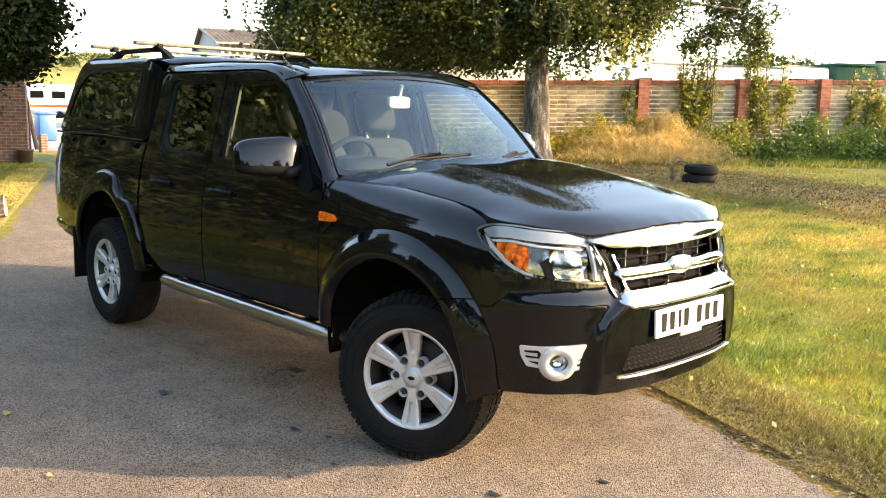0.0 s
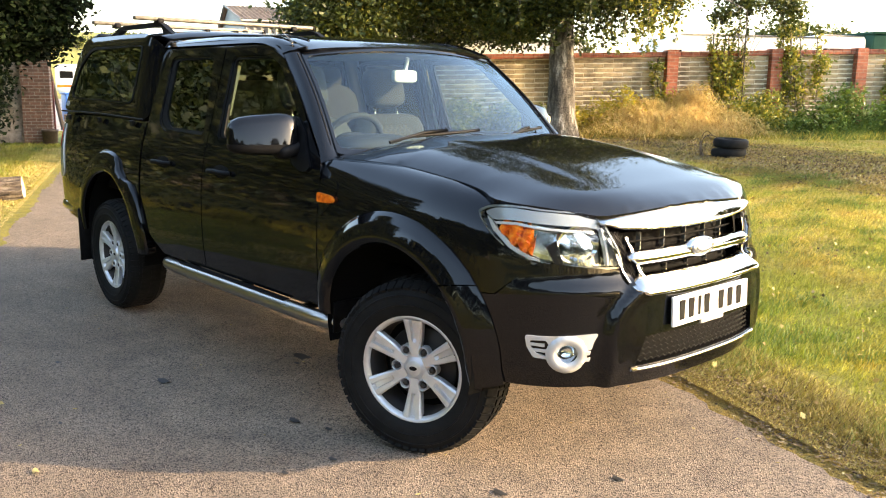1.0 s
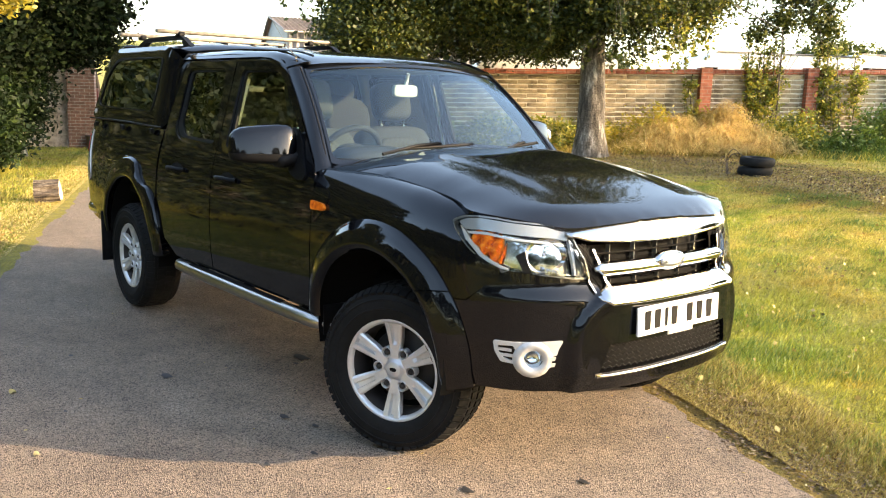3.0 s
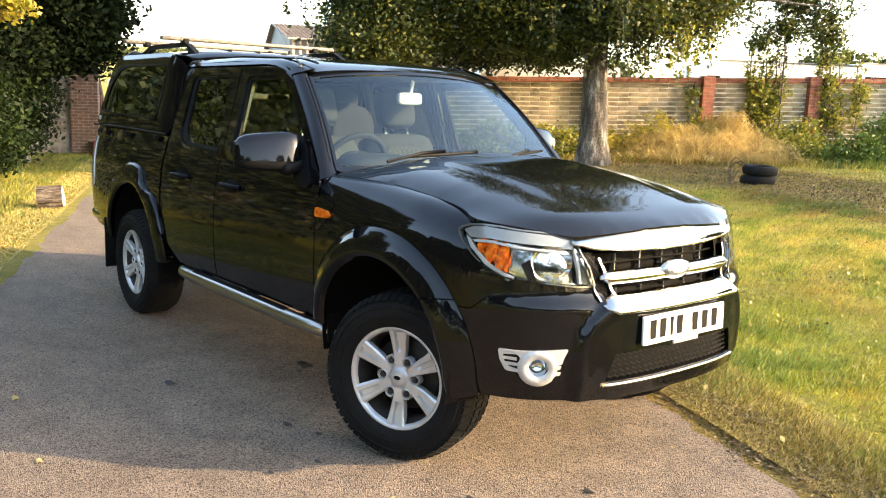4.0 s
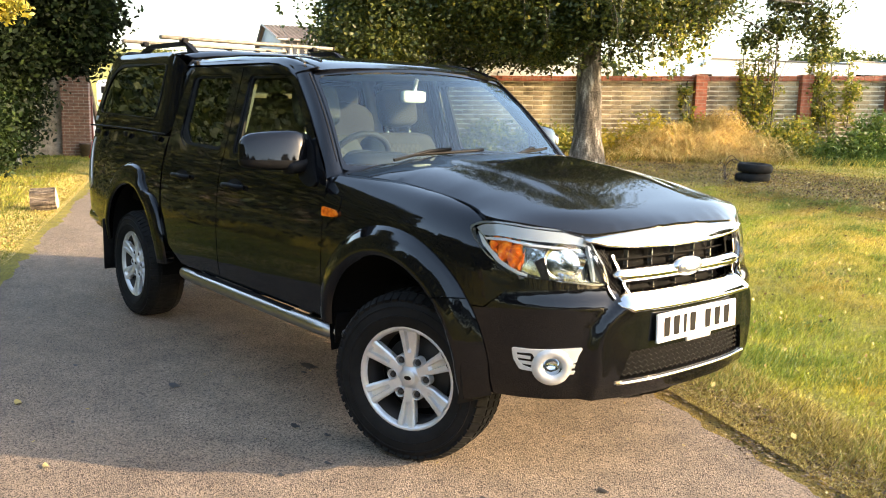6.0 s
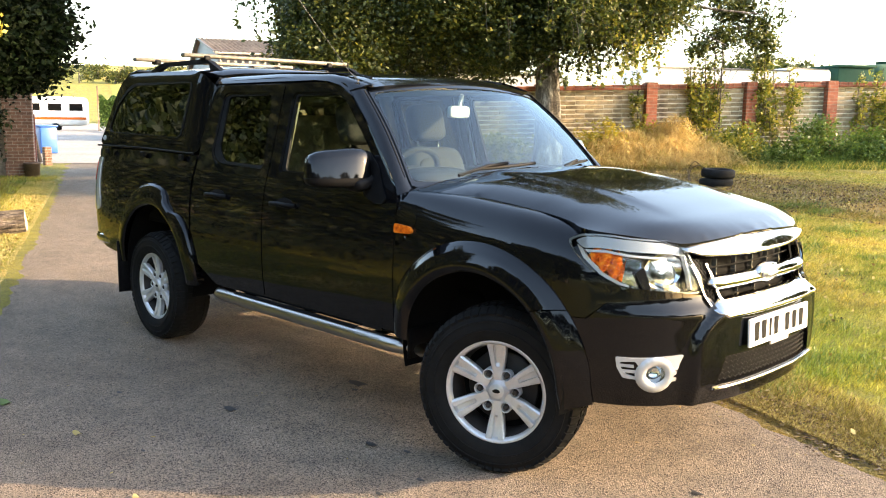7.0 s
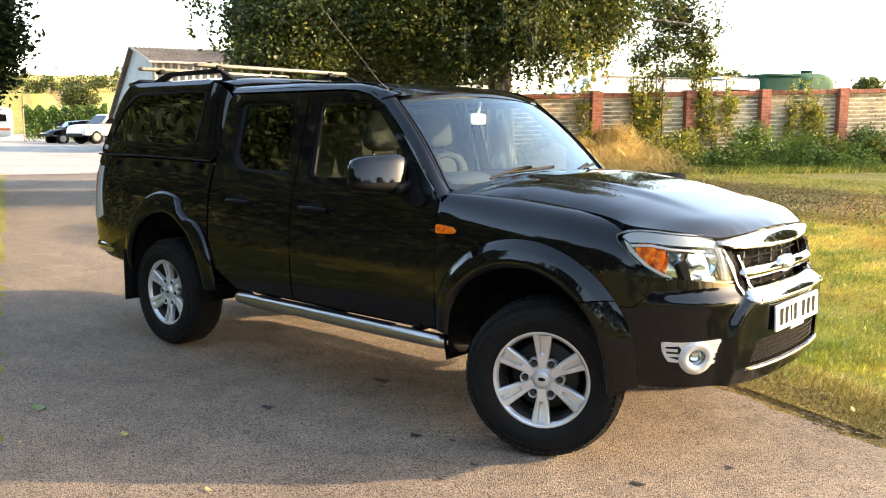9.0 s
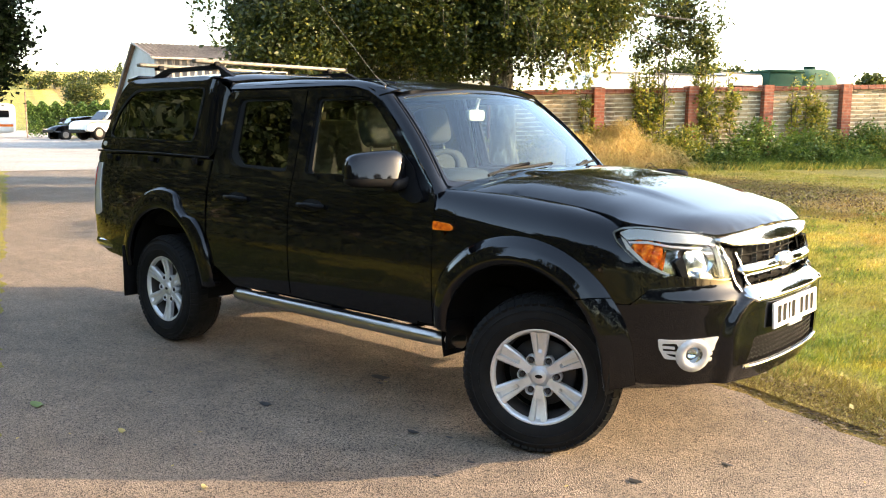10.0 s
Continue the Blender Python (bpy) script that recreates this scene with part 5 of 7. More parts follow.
    link("hub", *lathe_geo([(0.07, -0.02), (0.068, -0.058), (0.055, -0.072), (0.036, -0.078), (0.035, -0.084), (0.031, -0.087), (0.0005, -0.088)], 32), alloy, rim)
    link("hub_badge", *join_geo(([Vector((0.017 * math.cos(a), -0.0892, 0.009 * math.sin(a))) for a in np.linspace(0, 2 * math.pi, 16, endpoint=False)], [list(range(16))])), trim_black, rim)
    link("brake_disc", *lathe_geo([(0.05, -0.005), (0.15, -0.005), (0.155, 0.0), (0.155, 0.02)], 32), mat_disc, w)
    link("wheel_back", *lathe_geo([(0.0005, 0.03), (0.19, 0.03)], 32), under_black, w)


mat_disc = mat("brake_iron", (0.035, 0.03, 0.028), 0.6, 0.3)
STEER = 23.0
for (x, y, s, st) in ((0.0, -0.725, -1, STEER), (0.0, 0.725, 1, STEER), (-3.0, -0.735, -1, 0), (-3.0, 0.735, 1, 0)):
    build_wheel(truck, (x, y, 0.352), s, st)


def build_underside():
    link("chassis", *join_geo(box_geo((0.75, 0.9, 0.32), (0.35, 0, 0.62), 0.05), box_geo((3.2, 1.1, 0.22), (-1.9, 0, 0.56), 0.03), box_geo((1.5, 1.3, 0.06), (-1.35, 0, 0.47), 0.02), box_geo((0.14, 1.2, 0.14), (-3.0, 0, 0.36), 0.04), box_geo((0.3, 0.34, 0.26), (-3.0, 0.1, 0.34), 0.06), box_geo((0.7, 0.9, 0.16), (0.2, 0, 0.47), 0.04), box_geo((0.9, 0.5, 0.2), (-2.5, 0.3, 0.4), 0.04),
                              box_geo((0.12, 1.1, 0.10), (0, 0, 0.34), 0.03), box_geo((4.3, 0.1, 0.14), (-1.9, -0.42, 0.44), 0.02), box_geo((4.3, 0.1, 0.14), (-1.9, 0.42, 0.44), 0.02), box_geo((1.55, 1.5, 0.5), (-3.25, 0, 1.0), 0.05) , box_geo((1.0, 1.2, 0.12), (0.05, 0, 0.95), 0.05)), under_black, truck)
    for sg in (-1, 1):
        for cx, cz in (FARCH, RARCH):
            vs, fs = [], []
            for k in range(21):
                a = radians(-15 + 210 * k / 20)
                vs += [Vector((cx + 0.46 * math.cos(a), sg * 0.52, cz + 0.43 * math.sin(a))), Vector((cx + 0.46 * math.cos(a), sg * 0.84, cz + 0.43 * math.sin(a)))]
            for k in range(20):
                fs.append([2 * k, 2 * k + 1, 2 * k + 3, 2 * k + 2])
            vs += [Vector((cx, sg * 0.52, cz))]
            fs += [[2 * k, 2 * k + 2, len(vs) - 1] for k in range(20)]
            link("arch_liner", vs, fs, under_black, truck)


build_underside()


def build_interior():
    for y, dx in ((-0.37, 0.36), (0.37, 0.1)):
        seat = new("front_seat")
        seat.parent = truck
        seat.location.x = dx
        link("cushion", *soft_box((0.52, 0.5, 0.17), (-1.42, y, 0.88)), seat_grey, seat)
        lean = Matrix.Rotation(radians(-16), 4, "Y")
        link("backrest", *soft_box((0.16, 0.54, 0.58), (-1.70, y, 1.0), 6, lean), seat_grey, seat)
        link("back_panel", *soft_box((0.05, 0.3, 0.46), (-1.628, y, 1.0), 6, lean), seat_light, seat, "patterned pale fabric centre")
        link("headrest", *soft_box((0.12, 0.26, 0.235), (-1.775, y, 1.44), 4.5, lean), seat_grey, seat)
        for dy in (-0.085, 0.085):
            link("headrest_post", *tube_geo([(-1.735, y + dy, 1.22), (-1.76, y + dy, 1.36)], 0.007, 8), chrome, seat)
    bench = new("rear_seat")
    bench.parent = truck
    link("cushion", *soft_box((0.48, 1.25, 0.16), (-2.1, 0, 0.9)), seat_grey, bench)
    link("backrest", *soft_box((0.15, 1.28, 0.6), (-2.33, 0, 1.18), 5), seat_grey, bench)
    for y in (-0.4, 0.4):
        link("headrest", *soft_box((0.1, 0.26, 0.16), (-2.36, y, 1.5), 3.2), seat_grey, bench)
    link("dashboard", *join_geo(soft_box((0.55, 1.42, 0.22), (-0.83, 0, 1.03), 6), soft_box((0.24, 0.44, 0.16), (-0.84, -0.34, 1.145), 3), box_geo((0.3, 1.3, 0.4), (-0.75, 0, 0.8), 0.05)), dash_grey, truck)
    wheel = new("steering_wheel")
    wheel.parent = truck
    m = Matrix.Translation((-1.0, -0.37, 1.15)) @ Matrix.Rotation(radians(-62), 4, "Y")
    ring = [m @ Vector((0.185 * math.cos(a), 0.185 * math.sin(a), 0)) for a in np.linspace(0, 2 * math.pi, 40)]
    link("wheel_rim", *tube_geo(ring, 0.016, 10, False), dash_grey, wheel)
    link("wheel_hub", *soft_box((0.17, 0.2, 0.06), (0, 0, 0), 3, m), dash_grey, wheel)
    link("wheel_hub", [m @ Vector(v) for v in soft_box((0.14, 0.17, 0.05), (0, 0, -0.01), 3)[0]], soft_box((0.14, 0.17, 0.05), (0, 0, -0.01), 3)[1], dash_grey, wheel)
    for a in (0, math.pi, math.pi * 1.5):
        link("wheel_spoke", *tube_geo([m @ Vector((0, 0, -0.01)), m @ Vector((0.18 * math.sin(a), 0.18 * math.cos(a), 0))], 0.016, 8), dash_grey, wheel)
    link("rear_view_mirror", *soft_box((0.035, 0.18, 0.065), (-0.985, -0.027, 1.506), 5, Matrix.Rotation(radians(10), 4, "Z")), plate_white, truck, "pale rear-view mirror").data.materials[0] = mirror_back
    link("mirror_stem", *tube_geo([(-0.985, -0.02, 1.54), (-0.965, -0.02, 1.60)], 0.01, 8), silver_plastic, truck)
    # headlining and inner pillars
    link("headlining", *box_geo((1.30, 1.2, 0.03), (-1.75, 0, 1.63), 0.01), cloth_light, truck)
    for sg in (-1, 1):
        link("inner_pillar", *tube_geo([(-1.65, sg * 0.765, 1.15), (-1.67, sg * 0.64, 1.63)], 0.03, 8), dash_grey, truck)
        link("pillar_edge", *tube_geo([(-1.60, sg * 0.755, 1.17), (-1.62, sg * 0.63, 1.62)], 0.009, 8), silver_plastic, truck)
        link("inner_pillar", *tube_geo([(-2.36, sg * 0.74, 1.15), (-2.36, sg * 0.62, 1.63)], 0.05, 8), cloth_light, truck)
        link("seat_belt", *box_geo((0.05, 0.004, 0.5), (-1.69, sg * 0.70, 1.36), 0.001, turn=Matrix.Rotation(radians(15 * sg), 4, "X")), dash_grey, truck)
        link("door_lining", *box_geo((1.75, 0.05, 0.62), (-1.5, sg * 0.76, 0.86), 0.02), dash_grey, truck)
    link("floor_pan", *box_geo((1.9, 1.45, 0.05), (-1.45, 0, 0.60), 0.01), dash_grey, truck)
    link("cab_back", *box_geo((0.03, 1.3, 0.7), (-2.43, 0, 0.92), 0.01), dash_grey, truck)


build_interior()
# ---- foliage helpers ----
def leaves_geo(centres, size, rng, up_bias=0.3, aspect=0.55):
    """One folded diamond leaf at each centre, turned at random."""
    n = len(centres)
    a = rng.normal(size=(n, 3))
    a[:, 2] *= 0.7
    a /= np.linalg.norm(a, axis=1, keepdims=True)
    b = rng.normal(size=(n, 3))
    b -= (b * a).sum(1, keepdims=True) * a
    b /= np.linalg.norm(b, axis=1, keepdims=True)
    s = size * rng.uniform(0.6, 1.3, size=(n, 1))
    c = np.cross(a, b)
    v = np.stack([centres - a * s * 0.5, centres + b * s * aspect * 0.5 + c * s * 0.08, centres + a * s * 0.5, centres - b * s * aspect * 0.5 + c * s * 0.08], 1).reshape(-1, 3)
    f = np.arange(4 * n).reshape(-1, 4)
    return v, f


def big_mesh(name, v, f, material, parent=None, label=""):
    me = bpy.data.meshes.new(name)
    v, f = np.asarray(v, np.float32), np.asarray(f, np.int32)
    me.vertices.add(len(v))
    me.vertices.foreach_set("co", v.ravel())
    k = f.shape[1]
    me.loops.add(f.size)
    me.loops.foreach_set("vertex_index", f.ravel())
    me.polygons.add(len(f))
    me.polygons.foreach_set("loop_start", np.arange(0, f.size, k, dtype=np.int32))
    me.polygons.foreach_set("loop_total", np.full(len(f), k, np.int32))
    me.update(calc_edges=True)
    me.materials.append(material)
    ob = new(name, me)
    if parent:
        ob.parent = parent
    if label:
        ob["label"] = label
    return ob


def clumps(rng, boxes, per, spread, count):
    """Leaf centres in clumps scattered in ellipsoids: boxes of (centre, radii, share)."""
    out = []
    for c, r, share in boxes:
        k = int(count * share / per)
        d = rng.normal(size=(k, 3))
        d /= np.linalg.norm(d, axis=1, keepdims=True)
        rad = rng.uniform(0.25, 1.0, size=(k, 1)) ** 0.5
        cc = np.array(c) + d * rad * np.array(r)
        p = np.repeat(cc, per, axis=0) + rng.normal(size=(k * per, 3)) * spread * np.array([1, 1, 0.75])
        out.append(p)
    return np.concatenate(out)


def tree(name, label, base, trunk_h, trunk_r, boxes, leaf, leaf_size, count, seed, category="tree", lean=(0, 0), spread=0.3, limbs=10, per=45):
    rng = np.random.default_rng(seed)
    t = thing(name, label, category)
    base = Vector(base)
    pts, rad = [], []
    for k in range(9):
        f = k / 8
        pts.append(base + Vector((lean[0] * f + 0.05 * math.sin(3 * f + seed), lean[1] * f + 0.05 * math.cos(4 * f + seed), -0.15 + f * trunk_h)))
        rad.append(trunk_r * (1.0 - 0.45 * f) * (1 + 0.45 * max(0, 0.14 - f) / 0.14))
    v, f = tube_geo(pts, rad, 18)
    v = [q + Vector((noise.noise(q * 2.3), noise.noise(q * 2.3 + Vector((9, 0, 0))), 0)) * trunk_r * 0.22 for q in v]
    link("trunk", v, f, bark, t)
    p = clumps(rng, boxes, per, spread, count)
    for k in range(limbs):
        tip = Vector(p[rng.integers(len(p))])
        st = pts[4 + k % 5]
        mid = st.lerp(tip, 0.45) + Vector((0, 0, 0.25 * rng.uniform(-0.3, 1)))
        q = chaikin([tuple(st), tuple(mid), tuple(st.lerp(tip, 0.75)), tuple(tip)], 2, closed=False)
        n = len(q)
        link("limb", *tube_geo(q, [trunk_r * 0.36 * (1 - 0.85 * i / n) for i in range(n)], 8), bark, t)
    v, f = leaves_geo(p, leaf_size, rng)
    big_mesh("crown", v, f, leaf, t)
    return t


# ---- garden wall ----
WALL_A, WALL_D = Vector((-8.75, 13.9)), Vector((math.cos(radians(55)), math.sin(radians(55))))
WALL_N = Vector((WALL_D.y, -WALL_D.x))


def wall_top(s):
    return 2.285 + 0.028 * s


def build_wall():
    """Long boundary wall: a mortar core, courses of blocks proud of it, red brick piers and coping."""
    S0, S1 = -9.0, 17.0
    ang = math.atan2(WALL_D.y, WALL_D.x)
    turn = Matrix.Rotation(ang, 4, "Z")
    mid = WALL_A + WALL_D * (S0 + S1) / 2
    core = box("wall_garden", (S1 - S0, 0.2, 3.0), (mid.x - WALL_N.x * 0.086, mid.y - WALL_N.y * 0.086, wall_top((S0 + S1) / 2) - 1.6), mortar, bevel=0.0, turn=turn @ Matrix.Rotation(-math.atan(0.028), 4, "Y"))
    tagged(core, "long sunlit garden wall of pale blocks with red brick piers and coping", "wall", kind="structure")
    h, rows = 0.1, 20
    cell_l = 0.44
    rng = random.Random(4)
    shapes = []
    for k in range(6):
        v, f = box_geo((cell_l - 0.004 - 0.002 * (k % 3), 0.05, h - 0.024), (0, 0, 0), 0.008, 1)
        v = [q + Vector((0, 0.006 * noise.noise(q * 9 + Vector((k * 3, 0, 0))), 0.004 * noise.noise(q * 11))) for q in v]
        me = bpy.data.meshes.new("block")
        me.from_pydata([tuple(q) for q in v], [], f)
        me.materials.append(block_mat)
        shapes.append((me, v, f))
    rest = []
    for r in range(rows):
        s = S0 + (0.22 if r % 2 else 0)
        while s < S1:
            z = wall_top(s) - 0.16 - h * (r + 0.5)
            p = WALL_A + WALL_D * float(s)
            m = Matrix.Translation((p.x, p.y, z)) @ turn @ Matrix.Translation((0, rng.uniform(-0.006, 0.004), 0))
            me, v, f = shapes[rng.randrange(6)]
            if -5.4 < s < 7.6 and r < 10:
                ob = new("block", me)
                ob.parent = core
                ob.matrix_parent_inverse = Matrix()
                ob.matrix_basis = m
            else:
                rest.append(([m @ q for q in v], f))
            s += cell_l
    o = link("blocks_far", *join_geo(*rest), block_mat, core, smooth=False)
    o["kind"] = "stuff"
    cop = []
    s = S0
    while s < S1:
        p = WALL_A + WALL_D * float(s)
        m = Matrix.Translation((p.x - WALL_N.x * 0.08, p.y - WALL_N.y * 0.08, wall_top(s) - 0.085 + rng.uniform(-0.004, 0.004))) @ turn
        v, f = box_geo((0.219, 0.34, 0.11), (0, 0, 0), 0.008, 1)
        cop.append(([m @ q for q in v], f))
        s += 0.222
    link("coping", *join_geo(*cop), red_brick, core, "red brick coping course", smooth=False)
    for s in (-7.4, -2.55, 0.0, 2.42, 4.45, 6.66, 9.0, 11.4, 13.8):
        p = WALL_A + WALL_D * float(s)
        pier = box("pier", (0.26, 0.30, 2.6), (0, 0, 0), red_brick, core, "red brick pier", bevel=0.006)
        pier.matrix_basis = Matrix.Translation((p.x + WALL_N.x * 0.03, p.y + WALL_N.y * 0.03, wall_top(s) - 1.3)) @ turn


build_wall()


def wall_point(s, out, z):
    p = WALL_A + WALL_D * float(s) + WALL_N * float(out)
    return (p.x, p.y, z)


# ---- trees and shrubs ----
TREE_BASE = (-8.34, 9.88, 0.43)
big_tree = tree("tree", "broad leafy tree with grey bark on the lawn beside the wall", TREE_BASE, 5.4, 0.27,
                [((-8.3, 9.9, 5.2), (2.5, 2.5, 1.6), 0.26), ((-8.2, 9.3, 7.4), (3.0, 3.0, 1.9), 0.24), ((-9.7, 8.1, 3.6), (1.4, 1.6, 0.9), 0.17), ((-7.3, 11.0, 3.7), (0.9, 1.1, 0.7), 0.10), ((-7.8, 9.7, 3.4), (1.0, 1.0, 0.6), 0.11), ((-10.3, 6.1, 2.55), (0.8, 0.9, 0.42), 0.09),
                 ((-10.4, 6.5, 3.3), (1.0, 1.1, 0.65), 0.13), ((-11.3, 7.2, 4.8), (1.5, 1.4, 0.9), 0.09), ((-9.8, 11.5, 5.4), (1.6, 1.6, 1.4), 0.1), ((-6.8, 12.0, 4.8), (1.2, 1.2, 0.7), 0.06), ((-8.9, 9.0, 2.85), (0.9, 0.9, 0.4), 0.06)], leaf_tree, 0.088, 175000, 3, lean=(-0.1, -0.1), limbs=18, spread=0.24, per=80)


def sprays(name, parent, tips, leaf, size, seed, label="", reach=0.9, n=46):
    """Drooping twigs with leaves along them; tips are the lowest points."""
    rng = np.random.default_rng(seed)
    tw, lv = [], []
    for tip in tips:
        tip = Vector(tip)
        top = tip + Vector((rng.uniform(-0.3, 0.3), rng.uniform(-0.3, 0.3), reach * rng.uniform(0.7, 1.2)))
        mid = tip.lerp(top, 0.55) + Vector((rng.uniform(-0.15, 0.15), rng.uniform(-0.15, 0.15), 0.05))
        q = chaikin([tuple(top), tuple(mid), tuple(tip)], 2, closed=False)
        tw.append(tube_geo(q, [0.009 * (1 - 0.7 * i / len(q)) for i in range(len(q))], 5))
        f = rng.uniform(0, 1, n) ** 0.8
        a = np.array([q[int(k * (len(q) - 1))] for k in f])
        lv.append(a + rng.normal(size=(n, 3)) * 0.075 * (1.25 - f[:, None]))
    o = link(name + "_twig", *join_geo(*tw), bark, parent)
    o["kind"] = "stuff"
    o = big_mesh(name + "_foliage", *leaves_geo(np.concatenate(lv), size, rng), leaf, parent, label)
    o["kind"] = "stuff"


rs = random.Random(8)
sprays("hanging", big_tree, [(-8.3 + rs.uniform(-2.2, 1.6), 9.9 + rs.uniform(-2.2, 2.0), rs.uniform(2.25, 3.1)) for _ in range(70)], leaf_tree, 0.1, 14)
sprays("low", big_tree, [(-8.3 + rs.uniform(-1.3, 1.2), 9.9 + rs.uniform(-1.4, 1.2), rs.uniform(2.0, 2.6)) for _ in range(34)], leaf_tree, 0.085, 17, reach=0.8)
sprays("outer", big_tree, [(-11.3 + rs.uniform(-1.3, 0.9), 6.6 + rs.uniform(-1.5, 1.2), rs.uniform(2.4, 5.2)) for _ in range(70)], leaf_tree, 0.095, 16, reach=0.7)
sprays("yellowing", big_tree, [(-7.0 + rs.uniform(-0.5, 0.5), 10.4 + rs.uniform(-0.6, 0.7), rs.uniform(1.95, 2.9)) for _ in range(26)], leaf_vine, 0.09, 15, "yellowing hanging leaves")
for k, (tip, r) in enumerate((((-5.7, 12.9, 3.5), 0.05), ((-5.2, 13.6, 4.1), 0.045), ((-6.1, 12.4, 2.9), 0.03))):
    st = Vector((-8.3, 9.9, 3.4 + 0.3 * k))
    tip = Vector(tip)
    q = chaikin([tuple(st), tuple(st.lerp(tip, 0.4) + Vector((0, 0, 0.35))), tuple(st.lerp(tip, 0.75) + Vector((0, 0, 0.1))), tuple(tip)], 2, closed=False)
    link("bare_limb", *tube_geo(q, [r * (1 - 0.8 * i / len(q)) for i in range(len(q))], 7), bark, big_tree)
tree("dark_tree", "large dark leafy tree standing beyond the garden wall", (-14.6, 10.4, 0.3), 4.0, 0.3,
     [((-14.3, 10.0, 5.2), (2.4, 2.4, 1.9), 0.5), ((-13.4, 11.0, 3.3), (1.5, 1.6, 0.9), 0.25), ((-14.4, 9.0, 3.7), (1.0, 1.1, 0.7), 0.15), ((-12.2, 12.0, 3.0), (1.0, 1.0, 0.6), 0.1)], leaf_border, 0.135, 46000, 13, spread=0.24, limbs=10)


def vine(label, s, z0, z1, wid, count, seed, out=0.22, lean=0.0):
    rng = np.random.default_rng(seed)
    t = thing("climbing_vine", label, "climbing plant", group="vines on the wall")
    stems, cc = [], []
    n = max(3, int(wid * 14))
    for k in range(n):
        top = z1 - (z1 - z0) * (rng.uniform(0, 0.45) if k else 0)
        ds = wid * ((k + 0.5) / n - 0.5) * 1.3
        bend = rng.uniform(-0.12, 0.12)
        pts = [Vector(wall_point(s + ds * (1.25 - 0.55 * f) + lean * f + bend * math.sin(4 * f + k), out + 0.06 * math.cos(5 * f + k) - 0.1 * f, z0 + (top - z0) * f)) for f in np.linspace(0, 1, 9)]
        stems.append(tube_geo(pts, 0.011, 5))
        m = int(count * 0.55 / 9 / n)
        for f in rng.uniform(0.05, 1, m) ** 0.8:
            i = min(7, int(f * 8))
            cc.append(np.array(pts[i].lerp(pts[i + 1], f * 8 - i)) + rng.normal(size=3) * 0.075)
    link("stem", *join_geo(*stems), bark, t)
    p = np.repeat(np.array(cc), 9, axis=0) + rng.normal(size=(len(cc) * 9, 3)) * 0.05
    big_mesh("foliage", *leaves_geo(p, 0.09, rng), leaf_vine, t)


vine("yellow-green climbing vine hanging over the wall", 1.16, 0.9, 2.95, 0.5, 3200, 21)
vine("tall tangled climber beside a brick pier", 1.58, 0.9, 3.0, 0.18, 1350, 27)
vine("broad leafy climber covering a brick pier", 2.74, 0.5, 2.98, 0.5, 3900, 22)
vine("thin trailing vine hanging on the wall", 3.43, 1.2, 2.62, 0.15, 1050, 23)
vine("yellowing vine at the foot of a brick pier", -0.3, 0.9, 2.15, 0.12, 630, 24)
vine("slim climber hanging on the pale wall", 5.2, 0.8, 2.62, 0.14, 1050, 26)
vine("leafy climber reaching above the wall", 5.82, 0.6, 2.72, 0.42, 3000, 25)
small_tree = tree("small_tree", "slender tree with loose drooping foliage above the wall", (wall_point(1.55, 0.3, 0.3)), 3.6, 0.022,
     [(wall_point(1.75, 0.4, 4.05), (0.35, 0.6, 0.4), 0.32), (wall_point(1.0, 0.4, 3.1), (0.2, 0.3, 0.2), 0.1), (wall_point(1.45, 0.5, 3.4), (0.22, 0.3, 0.25), 0.12), (wall_point(2.3, 0.4, 3.5), (0.3, 0.4, 0.35), 0.22), (wall_point(2.55, 0.4, 3.1), (0.22, 0.3, 0.2), 0.1), (wall_point(1.3, 0.4, 4.4), (0.4, 0.6, 0.3), 0.14)], leaf_tree, 0.10, 4200, 31, spread=0.12, limbs=12, per=24)
sprays("drooping", small_tree, [wall_point(rs.uniform(0.7, 2.8), 0.4 + rs.uniform(-0.2, 0.2), rs.uniform(2.6, 3.9)) for _ in range(58)], leaf_tree, 0.09, 32, reach=0.7, n=34)
sprays("side", small_tree, [wall_point(2.5 + 0.12 * k, 0.4, 3.35 + 0.07 * k) for k in range(7)], leaf_tree, 0.08, 33, reach=0.25, n=16)


def bush(name, label, cs, leaf, size, count, seed, spread=0.13, per=24, category="shrub", group=""):
    rng = np.random.default_rng(seed)
    p = clumps(rng, cs, per, spread, count)
    gz = np.array([ground_z(*q[:2]) for q in p]) + 0.01
    p[:, 2] = np.maximum(p[:, 2], gz + rng.uniform(0, 0.1, len(p)))
    return tagged(big_mesh(name, *leaves_geo(p, size, rng), leaf), label, category, group)


def blades_geo(centres, h, w, rng, lean=0.5):
    n = len(centres)
    a = rng.uniform(0, 2 * np.pi, n)
    hh = h * rng.uniform(0.45, 1.2, n)
    tip = centres + np.stack([np.cos(a * 1.7) * hh * lean * rng.uniform(0, 1, n), np.sin(a * 1.7) * hh * lean * rng.uniform(0, 1, n), hh], 1)
    d = np.stack([np.cos(a), np.sin(a), 0 * a], 1) * w * 0.5
    v = np.stack([centres - d, centres + d, tip], 1).reshape(-1, 3)
    return v, np.arange(3 * n).reshape(-1, 3)


